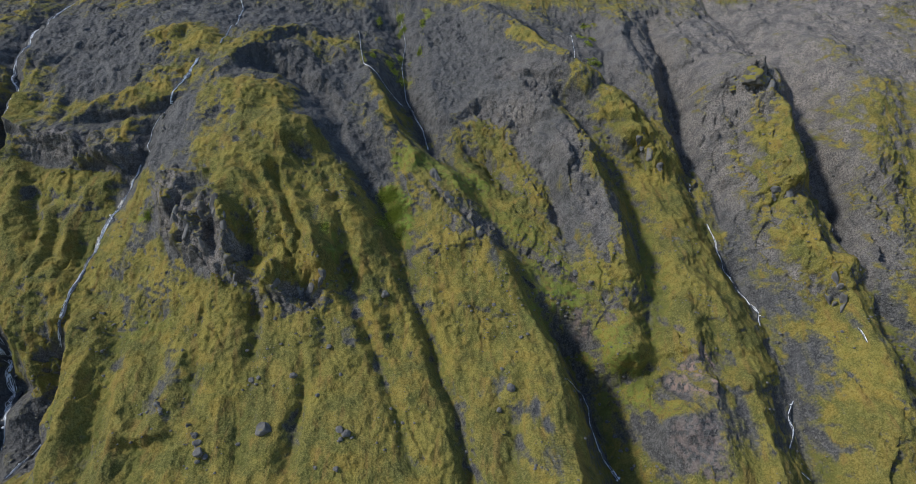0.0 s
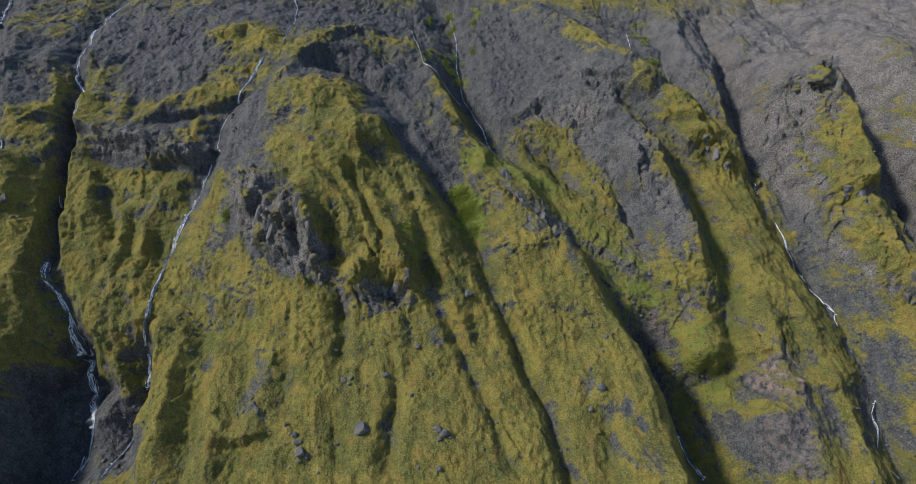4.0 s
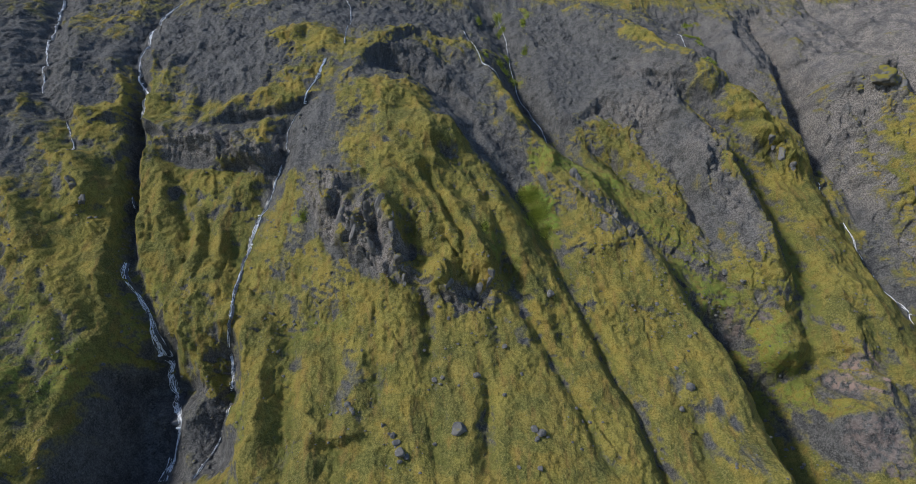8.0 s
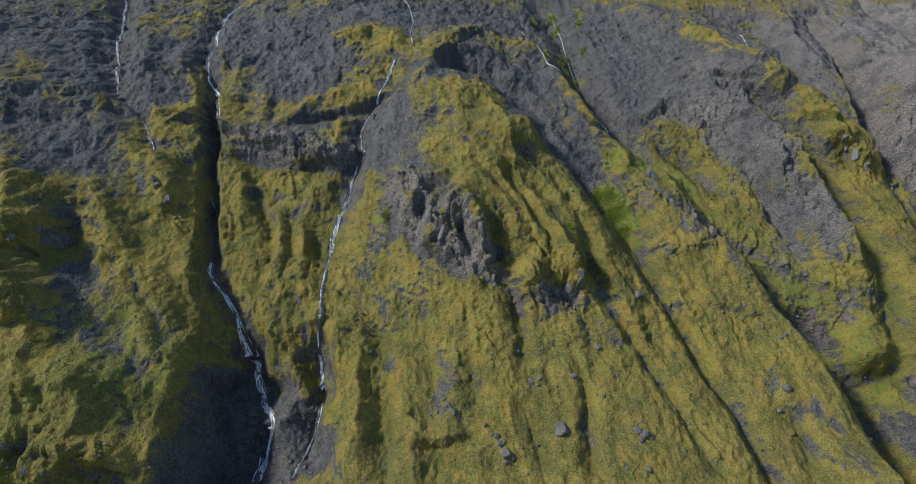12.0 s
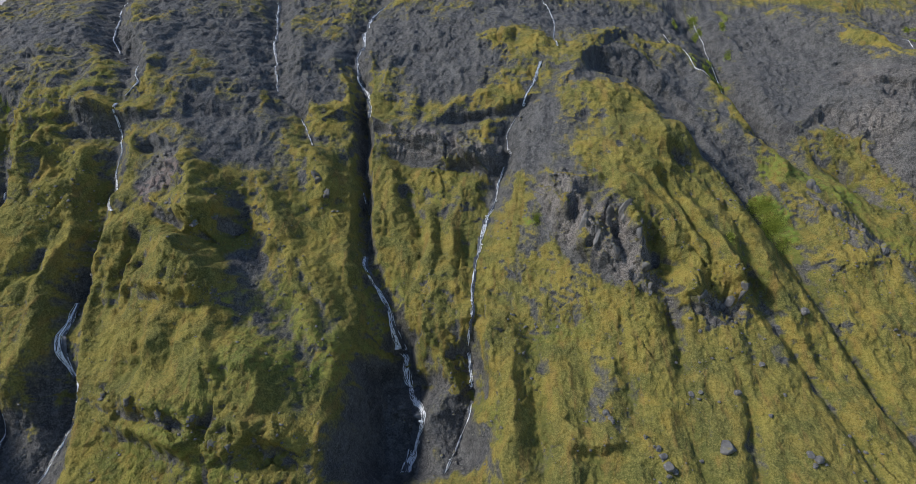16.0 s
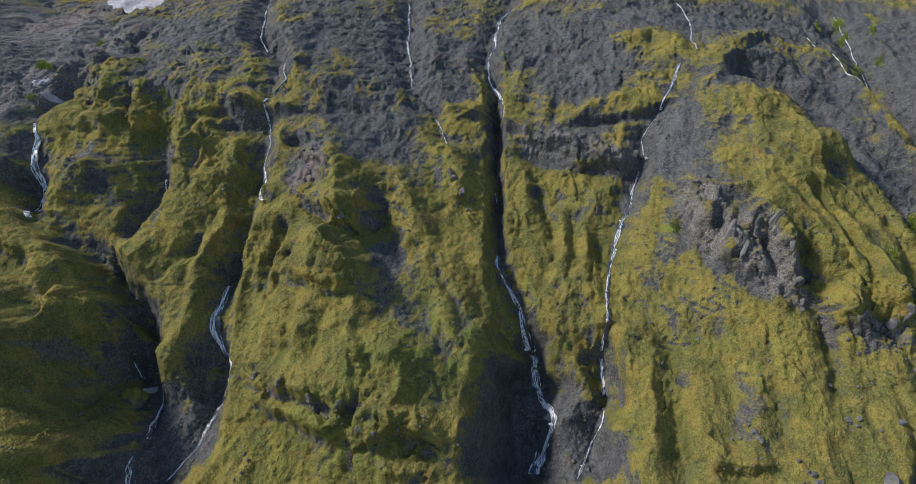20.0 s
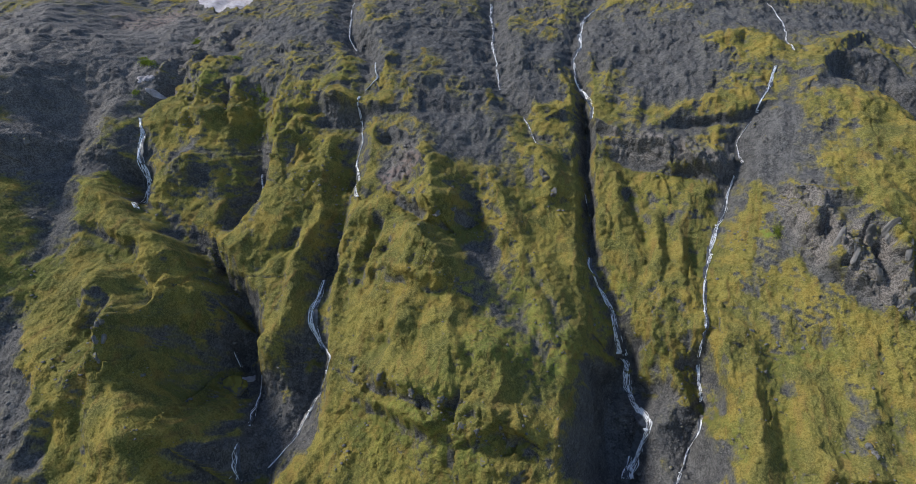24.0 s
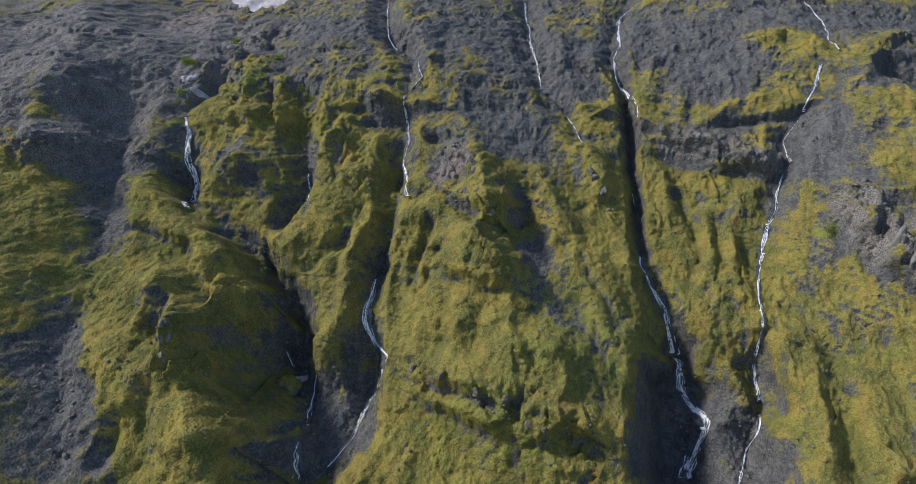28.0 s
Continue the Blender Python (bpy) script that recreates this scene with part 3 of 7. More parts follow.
line("rust_rib", (-246.2, 227.9, 1.5, 4, 5), (-239.1, 213.6, 2.0, 4, 5), (-236.8, 202.6, 1.3, 4, 5))
line("nose_lip", (-231.8, 196.7, 4.9, 3.5, 8), (-216.6, 189.6, 4.9, 3.5, 8), (-212.0, 197.0, 3.3, 3.5, 8))
line("nose_foot", (-226.7, 166.8, 3.9, 3, 10), (-213.9, 163.6, 4.0, 3, 10), (-203.3, 164.3, 1.8, 3, 10), (-203.6, 172.0, 1.6, 3, 10))
line("nose_edge", (-211.3, 193.2, -1.9, 8, 5), (-204.3, 174.6, -0.6, 8, 5), (-203.0, 161.8, -1.0, 8, 5))
line("rib_under_a", (-204.5, 156.9, -0.0, 5, 5), (-198.8, 146.6, 1.3, 5, 5), (-196.1, 135.5, -0.0, 5, 5))
line("rib_under_b", (-196.7, 156.8, -1.0, 6, 5), (-188.0, 145.5, 3.0, 6, 5), (-181.0, 136.0, 2.8, 6, 5))
line("under_notch", (-210.4, 152.1, 0.7, 3, 3), (-206.8, 139.1, 0.8, 3, 3))
line("rib_under_c", (-218.9, 152.2, 4.0, 6, 6), (-217.5, 141.8, 3.5, 6, 6), (-207.9, 131.2, 1.6, 6, 6))
line("rib_under_d", (-230.9, 149.7, 1.0, 4, 6), (-233.3, 141.3, 1.3, 4, 6), (-245.5, 139.6, 0.5, 4, 6))
line("foot_cliff", (-245.9, 138.0, -0.7, 3, 9), (-227.7, 135.0, 0.5, 3, 9), (-218.6, 133.0, 4.3, 3, 9), (-206.6, 129.3, 3.8, 3, 9), (-199.4, 127.3, 1.2, 3, 9), (-192.9, 129.6, -3.5, 3, 9))
line("foot_band", (-227.8, 127.8, 2.0, 3, 6), (-216.0, 125.4, 3.5, 3, 6), (-202.4, 121.0, 4.2, 3, 6), (-193.1, 120.8, 1.0, 3, 6))
line("foot_gap", (-194.8, 127.1, -2.5, 4, 4), (-195.1, 121.7, -2.1, 4, 4))
line("foot_cliff_b", (-190.7, 122.5, 0.7, 3, 8), (-185.7, 121.2, 3.6, 3, 8), (-181.6, 124.2, 2.7, 3, 8))
line("foot_notch", (-179.7, 131.9, -0.8, 3, 4), (-176.5, 124.4, -0.8, 3, 4))
line("foot_rock", (-184.6, 118.9, 1.4, 4, 4), (-181.5, 113.6, 2.2, 4, 4), (-176.2, 114.2, 1.3, 4, 4))
line("deep_slot", (-239.4, 186.4, -3.1, 3.5, 3.5), (-239.1, 175.4, -4.4, 3.5, 3.5), (-238.6, 164.1, -2.4, 3.5, 3.5))
line("gorge_knob", (-193.8, 233.4, 2.5, 8, 5), (-186.2, 221.2, 4.3, 8, 5), (-186.8, 210.4, 2.8, 8, 5))
line("gorge_bulge", (-174.5, 197.5, 0.1, 8, 5), (-170.3, 193.8, 4.4, 8, 5), (-167.9, 186.5, 7.6, 8, 5))
line("gorge_alcove", (-182.3, 235.9, -2.4, 5, 5), (-177.5, 225.8, -2.4, 5, 5))
line("smooth_ridge", (-229.3, 336.2, 2.4, 9, 8), (-216.2, 301.1, 3.4, 9, 8), (-212.9, 282.8, 1.6, 9, 8))
line("ridge_head", (-221.3, 282.1, 1.6, 4, 8), (-212.4, 287.4, 2.5, 4, 8), (-204.4, 289.4, 1.5, 4, 8))
line("gorge_band", (-202.5, 257.3, 2.3, 4, 8), (-190.2, 258.2, 4.3, 4, 8), (-183.6, 267.1, 1.8, 4, 8))
line("scree_gully", (-204.9, 185.8, -0.8, 4, 4), (-193.9, 171.6, -0.8, 4, 4), (-180.5, 154.5, 0.0, 4, 4), (-173.0, 142.5, 0.5, 4, 4))
line("scree_rib", (-186.3, 184.2, 3.3, 5, 5), (-177.1, 167.3, 3.6, 5, 5), (-169.4, 155.4, 1.9, 5, 5))
line("dome_cliff", (-344.4, 220.0, 1.5, 6, 10), (-324.7, 216.2, 2.0, 6, 10), (-315.1, 220.7, 1.6, 6, 10), (-306.1, 228.4, 1.1, 6, 10))
line("dome_low", (-320.9, 182.4, 2.6, 8, 7), (-314.4, 195.3, 4.4, 8, 7), (-309.9, 200.1, 2.6, 8, 7))
line("dome_edge", (-325.8, 182.1, 1.7, 4, 7), (-314.4, 168.8, 2.5, 4, 7), (-297.1, 156.7, 0.3, 4, 7))
line("dome_edge_b", (-308.0, 197.2, 2.9, 8, 4), (-300.4, 184.8, 2.4, 8, 4), (-295.3, 172.1, -0.4, 8, 4))
line("side_rib", (-284.0, 223.7, 3.1, 6, 8), (-285.3, 212.8, 4.6, 6, 8), (-286.9, 204.5, 4.2, 6, 8), (-285.5, 191.0, 2.5, 6, 8))
line("block_dent", (-279.7, 162.7, 0.6, 5, 4), (-274.8, 167.8, -1.9, 5, 4), (-267.2, 171.7, -0.9, 5, 4))
line("moss_tongue", (-379.0, 189.3, 1.8, 5, 5), (-368.0, 178.5, 1.8, 5, 5))
line("dark_ledge", (-374.0, 174.5, 1.9, 4, 8), (-365.3, 174.5, 3.2, 4, 8), (-364.9, 184.8, 3.2, 4, 8), (-359.9, 190.1, 1.9, 4, 8))
line("dark_hollow", (-364.3, 204.2, -0.5, 9, 8), (-356.4, 188.1, -1.4, 9, 8))
line("fall_alcove", (-342.9, 182.2, -2.4, 7, 6), (-336.8, 185.0, -2.3, 7, 6))
line("moss_step", (-338.2, 159.0, 1.5, 4, 7), (-327.2, 160.5, 2.5, 4, 7), (-316.1, 157.9, 2.3, 4, 7))
line("pyramid", (-308.2, 142.5, 2.2, 7, 6), (-306.8, 134.3, 3.6, 7, 6), (-304.3, 126.6, 2.1, 7, 6))
line("arete_step", (-295.4, 128.6, 1.8, 5, 4), (-287.7, 121.2, 3.0, 5, 4), (-289.0, 115.7, 1.8, 5, 4))
line("low_hollow", (-295.5, 93.2, -1.6, 4, 4), (-294.7, 85.2, -1.6, 4, 4))
line("low_rib", (-288.0, 91.3, 1.4, 5, 5), (-288.3, 84.7, 1.4, 5, 5))
line("shade_rib", (-283.2, 131.8, 1.3, 6, 6), (-278.2, 117.9, -0.5, 6, 6), (-263.7, 105.6, 0.3, 6, 6))
line("bank", (-322.9, 123.5, 1.2, 4, 6), (-311.5, 106.4, 2.1, 4, 6), (-303.9, 91.2, 1.5, 4, 6))
line("crest_branch", (-392.5, 233.9, 1.3, 10, 9), (-384.6, 214.4, 2.2, 10, 9), (-384.2, 198.9, 1.3, 10, 9))
line("snow_ribs", (-350.1, 289.6, 1.5, 6, 5), (-345.3, 260.0, 2.5, 6, 5), (-341.6, 238.9, 1.5, 6, 5))
line("snow_rib_b", (-352.0, 261.4, 1.5, 5, 5), (-350.5, 243.8, 2.5, 5, 5), (-348.4, 225.4, 1.5, 5, 5))
line("upper_rib_l", (-316.0, 277.9, 0.9, 7, 7), (-296.7, 254.2, 2.2, 7, 7), (-287.3, 236.6, 1.5, 7, 7))
line("upper_rib_m", (-279.0, 293.8, 1.6, 7, 7), (-265.6, 268.0, 2.6, 7, 7), (-255.8, 246.6, 1.5, 7, 7))
line("nose_top", (-231.4, 214.8, 5.6, 8, 10), (-222.1, 201.8, 5.1, 8, 10), (-216.1, 191.9, 3.8, 8, 10))
line("nose_bulge", (-217.6, 179.4, 6.4, 10, 9), (-208.1, 172.8, 4.8, 10, 9), (-203.6, 165.8, 1.3, 10, 9))
line("nose_neck", (-229.6, 192.3, -1.4, 4, 4), (-215.4, 187.9, -2.4, 4, 4), (-211.9, 194.4, -1.4, 4, 4))
line("face_rib_a", (-217.7, 161.7, 1.9, 6, 6), (-217.3, 149.4, 4.1, 6, 6), (-219.0, 137.7, 2.0, 6, 6))
line("face_rib_b", (-233.9, 179.1, 2.3, 5, 5), (-231.9, 164.2, 2.1, 5, 5), (-229.5, 149.0, 1.2, 5, 5))
line("lb_rib", (-273.5, 189.0, 1.0, 6, 6), (-272.1, 171.8, 1.3, 6, 6), (-271.9, 154.4, 1.1, 6, 6))
line("lb_rib_b", (-262.5, 184.9, 1.4, 6, 6), (-260.1, 165.7, 2.5, 6, 6), (-255.8, 145.5, 1.8, 6, 6))
line("lb_groove", (-267.7, 186.0, -1.4, 4, 4), (-266.4, 167.3, -1.7, 4, 4), (-262.0, 148.0, -0.8, 4, 4))
line("side_face_rib", (-197.5, 186.1, 1.4, 6, 6), (-188.2, 173.9, 2.4, 6, 6), (-174.0, 157.7, 1.7, 6, 6))
line("side_face_rib_b", (-212.5, 204.7, -2.8, 6, 6), (-201.9, 195.1, 1.1, 6, 6), (-188.8, 183.1, 0.8, 6, 6))
line("gorge_rib_c", (-175.4, 181.1, -0.6, 6, 5), (-168.6, 166.8, -0.1, 6, 5), (-164.1, 156.1, 0.8, 6, 5))
line("arete_face", (-306.7, 123.4, 2.3, 7, 7), (-298.6, 109.0, 2.7, 7, 7), (-293.3, 96.5, 1.6, 7, 7))
line("arete_face_b", (-288.0, 112.4, 1.4, 6, 6), (-280.6, 99.9, 2.5, 6, 6), (-273.3, 89.2, 1.4, 6, 6))
line("ridge_face", (-308.9, 155.2, 1.9, 7, 6), (-294.8, 140.8, 2.5, 7, 6), (-283.2, 131.8, 1.0, 7, 6))
line("ridge_face_b", (-312.2, 154.1, -1.3, 5, 5), (-300.6, 141.8, -2.7, 5, 5), (-285.3, 129.8, -2.5, 5, 5))
line("gold_rib_b", (-147.6, 218.1, 1.6, 5, 5), (-145.4, 203.0, 2.6, 5, 5), (-142.0, 188.8, 1.6, 5, 5))
line("gold_rib_c", (-139.5, 212.1, 0.5, 5, 5), (-138.7, 196.4, 2.0, 5, 5), (-134.6, 182.7, 3.1, 5, 5))
line("gold_rib_d", (-164.6, 232.2, 1.3, 4, 5), (-161.6, 210.9, 2.0, 4, 5), (-155.4, 194.0, 0.7, 4, 5))
line("nose_brow", (-236.0, 190.0, 2.6, 8, 8), (-222.0, 181.0, 6.9, 11, 9), (-213.0, 170.0, 3.4, 11, 8), (-206.0, 160.0, -0.5, 9, 8))
line("scree_shoulder", (-196.0, 158.0, 0.3, 10, 10), (-184.0, 147.0, 4.6, 12, 10), (-178.0, 138.0, 2.3, 10, 9))
line("gorge_floor", (-158.0, 150.0, -9.7, 9, 9), (-156.0, 140.0, -14.9, 12, 12), (-152.0, 128.0, -11.5, 12, 12))
line("fan_floor", (-134.0, 148.0, -2.5, 7, 7), (-131.0, 140.0, -5.9, 9, 9), (-126.0, 130.0, -8.4, 9, 9))
line("ravine_corner", (-299.0, 158.0, -4.5, 8, 7), (-290.0, 152.0, -8.9, 8, 7), (-282.0, 144.0, -5.8, 8, 7))
line("arete_brow", (-291.0, 128.0, 2.1, 7, 7), (-283.0, 120.0, 7.9, 7, 6), (-276.0, 112.0, 1.9, 7, 6))
line("arete_shade", (-283.0, 126.0, -2.7, 6, 7), (-276.0, 116.0, -7.9, 6, 8), (-266.0, 106.0, -3.5, 6, 8))
line("far_hollow", (50.0, 366.0, -4.0, 14, 14), (62.0, 352.0, -8.2, 14, 14), (70.0, 334.0, -4.0, 12, 12))
line("tower_foot_gully", (103.0, 252.0, -3.6, 7, 7), (107.0, 238.0, -6.8, 8, 7), (105.0, 222.0, -3.6, 7, 7))
line("face_shoulder", (34.0, 262.0, 5.4, 10, 9), (41.0, 251.0, 8.9, 11, 9), (47.0, 238.0, 5.0, 10, 9))
line("ash_channel", (5.0, 262.0, -5.2, 8, 8), (14.0, 250.0, -9.4, 8, 8), (22.0, 238.0, -5.1, 8, 8))
line("block_belly", (-238.0, 190.0, 0.6, 20, 22), (-222.0, 168.0, 8.0, 24, 28), (-212.0, 150.0, 7.1, 26, 30), (-206.0, 134.0, 2.2, 24, 28))
line("crown_edge", (-95.7, 281.8, 1.3, 8, 5), (-74.1, 267.5, 2.0, 8, 5), (-59.4, 248.6, 1.9, 8, 5), (-54.6, 243.6, 0.6, 8, 5))
line("hollow_arch", (-91.7, 304.5, 1.4, 3, 8), (-73.4, 308.1, 2.4, 3, 8), (-64.1, 300.1, 0.8, 3, 8))
line("hollow_bed", (-82.8, 296.4, -3.2, 7, 7), (-66.0, 287.8, -3.2, 7, 7))
line("pinnacle_cleft", (-96.8, 214.3, -2.4, 2.5, 2.5), (-95.4, 199.3, -2.3, 2.5, 2.5))
line("pinnacle_a", (-85.0, 213.2, 1.4, 3, 3), (-87.9, 204.3, 2.4, 3, 3), (-85.2, 193.8, 1.4, 3, 3))
line("pinnacle_b", (-79.4, 210.0, 2.1, 3, 3), (-77.9, 201.7, 2.4, 3, 3))
line("pinnacle_gap", (-82.3, 209.5, -2.0, 2, 2), (-83.1, 202.9, -2.0, 2, 2))
line("pinnacle_groove", (-77.0, 212.7, -1.4, 3, 3), (-72.1, 202.1, -2.4, 3, 3), (-69.2, 195.0, -1.4, 3, 3))
line("crag_rib_a", (-70.9, 227.9, 1.7, 5, 4), (-60.0, 212.5, 2.8, 5, 4), (-57.5, 196.6, 2.8, 5, 4), (-58.6, 184.9, 1.7, 5, 4))
line("crag_groove_a", (-58.7, 226.7, -1.4, 4, 4), (-50.0, 215.7, -2.4, 4, 4), (-41.8, 202.8, -2.3, 4, 4), (-39.9, 187.4, -1.4, 4, 4))
line("crag_rib_b", (-50.0, 215.7, 1.2, 4, 4), (-43.8, 205.5, 2.1, 4, 4), (-41.8, 193.3, 1.2, 4, 4))
line("crag_rib_c", (-52.7, 234.0, 1.2, 5, 4), (-39.7, 222.7, 2.2, 5, 4), (-29.3, 206.8, 1.4, 5, 4))
line("crag_foot", (-63.5, 185.0, 1.4, 3, 8), (-56.7, 181.5, 2.4, 3, 8), (-45.6, 184.2, 1.7, 3, 8), (-41.8, 191.7, 1.2, 3, 8))
line("crag_foot_under", (-60.3, 178.7, -2.0, 5, 3), (-43.7, 181.0, -2.0, 5, 3))
line("ash_spur", (-61.6, 301.2, -0.1, 10, 6), (-54.6, 281.6, 2.9, 10, 6), (-37.0, 269.1, 3.7, 10, 6), (-22.9, 252.8, 3.8, 10, 6), (-7.9, 233.1, 3.8, 10, 6), (4.8, 208.5, 2.2, 10, 6))
line("cap_foot", (-15.0, 210.6, 1.4, 3, 8), (-4.5, 201.3, 2.4, 3, 8), (7.1, 206.2, 0.7, 3, 8))
line("ochre_spine", (23.5, 335.7, 2.0, 12, 5), (39.4, 305.9, 2.9, 12, 5), (60.2, 286.5, 3.4, 12, 5), (70.8, 266.0, 3.4, 12, 5), (82.4, 249.1, 1.8, 12, 5))
line("ochre_groove", (40.0, 291.8, -1.0, 5, 5), (51.4, 273.1, -2.1, 5, 5), (59.4, 252.1, -2.4, 5, 5), (70.8, 229.6, -2.4, 5, 5), (73.0, 214.4, -1.4, 5, 5))
line("ochre_side_rib", (50.7, 271.3, 1.2, 5, 4), (54.0, 238.6, 2.0, 5, 4), (58.4, 216.8, 2.0, 5, 4), (59.6, 205.8, 1.2, 5, 4))
line("knob_hollow", (72.3, 255.9, -2.0, 4, 4), (77.7, 250.4, -2.0, 4, 4))
line("grotto", (26.9, 271.2, -2.4, 5, 3), (38.1, 260.9, -2.4, 5, 3))
line("tower_brow", (115.1, 289.2, 1.4, 3, 9), (120.3, 286.4, 2.4, 3, 9), (139.6, 289.2, 1.4, 3, 9))
line("tower_cleft", (111.7, 265.0, -2.0, 3, 3), (108.2, 245.2, -2.0, 3, 3))
line("tower_edge", (142.9, 286.9, 1.4, 8, 3), (130.1, 253.5, 2.0, 8, 3), (126.8, 231.7, 1.4, 8, 3))
line("hump_crest", (82.7, 345.6, 1.4, 10, 3), (86.9, 294.3, 2.4, 10, 3), (90.1, 280.9, 1.4, 10, 3))
line("hump_shade", (99.0, 351.6, -2.4, 4, 8), (101.5, 310.8, -4.0, 4, 8), (100.6, 287.2, -2.4, 4, 8))
line("bench_edge", (-174.9, 254.0, 1.2, 3, 8), (-156.5, 248.9, 2.0, 3, 8), (-142.8, 239.8, 2.0, 3, 8), (-127.0, 240.7, 1.2, 3, 8))
line("swirl", (-150.8, 260.0, 1.2, 4, 4), (-145.2, 266.3, 2.0, 4, 4), (-138.2, 263.8, 1.2, 4, 4))
line("wall_niche", (-158.0, 225.4, -2.0, 5, 4), (-146.9, 220.8, -2.0, 5, 4))
line("head_bulge", (-226.3, 202.4, 1.9, 7, 6), (-217.2, 195.7, 3.3, 7, 6), (-214.5, 192.9, 1.9, 7, 6))
line("head_under", (-226.3, 190.2, -1.4, 4, 3), (-214.6, 184.6, -2.4, 4, 3), (-212.0, 189.8, -2.4, 4, 3), (-211.6, 197.3, -1.4, 4, 3))
line("chin_bulge", (-214.3, 176.1, 1.4, 7, 6), (-208.9, 171.5, 2.4, 7, 6), (-206.9, 167.1, 0.9, 7, 6))
line("chin_under", (-221.3, 163.4, -1.1, 4, 3), (-208.2, 161.7, -1.8, 4, 3), (-203.2, 165.3, -1.1, 4, 3))
line("block_slot", (-231.8, 178.1, -1.9, 3, 3), (-233.2, 167.3, -3.2, 3, 3), (-235.5, 161.0, -1.9, 3, 3))
line("slot_rib", (-237.2, 196.7, 1.4, 6, 5), (-248.4, 184.1, 2.0, 6, 5), (-255.7, 170.1, 1.4, 6, 5))
line("grotto_b", (-249.2, 222.3, -3.2, 4, 3), (-242.3, 222.2, -3.2, 4, 3))
line("side_block_edge", (-273.9, 199.7, 1.6, 6, 12), (-285.5, 179.5, 4.0, 6, 12), (-289.1, 169.4, 3.9, 6, 12), (-291.6, 155.5, 1.1, 6, 12))
line("side_alcove", (-301.7, 184.5, -2.8, 6, 6), (-295.9, 186.4, -2.8, 6, 6))
line("fall_niche", (-279.5, 225.2, -3.2, 8, 4), (-268.3, 230.3, -2.7, 8, 4))
line("fall_brow", (-294.4, 226.3, 1.4, 3, 8), (-281.4, 235.1, 2.4, 3, 8), (-263.3, 236.1, 1.0, 3, 8))
line("dome_brow", (-338.5, 207.6, 1.4, 4, 10), (-328.2, 212.7, 2.2, 4, 10), (-315.6, 219.0, 0.7, 4, 10))
line("ash_dome_top", (-249.5, 259.0, 2.0, 8, 8), (-237.9, 263.6, 2.0, 8, 8))
line("flank_rib", (-212.9, 227.5, 1.0, 5, 5), (-202.3, 211.2, 1.6, 5, 5), (-196.4, 192.4, 1.0, 5, 5))
line("gorge_head", (-196.7, 233.8, 1.4, 8, 6), (-187.9, 232.0, 2.0, 8, 6), (-180.8, 218.4, 0.5, 8, 6))
line("gorge_head_under", (-191.0, 207.6, -2.0, 5, 3), (-181.3, 213.3, -2.0, 5, 3))
line("belly_rib", (-211.6, 158.4, 1.0, 5, 4), (-197.5, 143.7, 1.6, 5, 4), (-193.7, 135.7, 1.0, 5, 4))
line("belly_edge", (-240.3, 139.7, 0.9, 3, 9), (-231.8, 133.4, 2.1, 3, 9), (-218.4, 130.8, 2.4, 3, 9), (-204.3, 128.2, 2.4, 3, 9), (-193.8, 131.7, 0.9, 3, 9))
line("belly_step", (-226.6, 126.7, 1.2, 3, 8), (-209.9, 123.1, 2.0, 3, 8), (-196.1, 121.5, 1.9, 3, 8), (-184.2, 123.3, 1.8, 3, 8), (-182.9, 129.0, 1.2, 3, 8))
line("bay_roof", (-162.7, 153.8, 1.4, 3, 8), (-152.2, 159.6, 2.0, 3, 8), (-138.8, 155.1, 2.4, 3, 8), (-130.9, 152.3, 1.6, 3, 8))
line("bay", (-158.2, 151.6, -3.9, 8, 7), (-142.7, 152.2, -3.9, 8, 7))
line("arete_crest", (-307.7, 141.7, 3.2, 14, 7), (-288.3, 125.9, 5.7, 14, 7), (-286.3, 114.2, 5.6, 14, 7), (-275.1, 104.6, 5.5, 14, 7), (-263.7, 94.9, 3.2, 14, 7))
line("ridge_crest", (-345.1, 174.0, 2.0, 10, 5), (-332.4, 174.7, 3.1, 10, 5), (-316.2, 165.8, 3.6, 10, 5), (-298.7, 159.8, 2.2, 10, 5))
line("fall_wall", (-345.4, 185.7, -3.2, 6, 6), (-336.2, 186.4, -3.2, 6, 6))
line("scree_ledge", (-367.7, 175.0, 1.4, 3, 6), (-362.8, 181.2, 2.4, 3, 6), (-364.6, 186.9, 1.4, 3, 6))
line("snow_spine", (-363.9, 290.6, 1.2, 4, 4), (-349.2, 233.8, 2.0, 4, 4), (-347.8, 226.5, 1.2, 4, 4))
line("snow_groove", (-340.2, 251.3, -2.0, 3, 3), (-346.0, 219.8, -2.0, 3, 3))
line("face_swell", (-104.0, 166.0, 1.5, 9, 10), (-101.0, 152.0, 4.6, 10, 10), (-98.0, 138.0, 4.5, 10, 10), (-95.0, 122.0, 3.0, 10, 10))
line("flank_fill", (-212.0, 198.0, 0.6, 9, 10), (-205.0, 186.0, 1.2, 10, 12), (-197.0, 172.0, 2.5, 10, 12))
line("crown_groove", (-61.3, 239.6, -2.4, 4, 5), (-50.5, 232.5, -3.8, 4, 5), (-44.0, 220.9, -2.3, 4, 5))
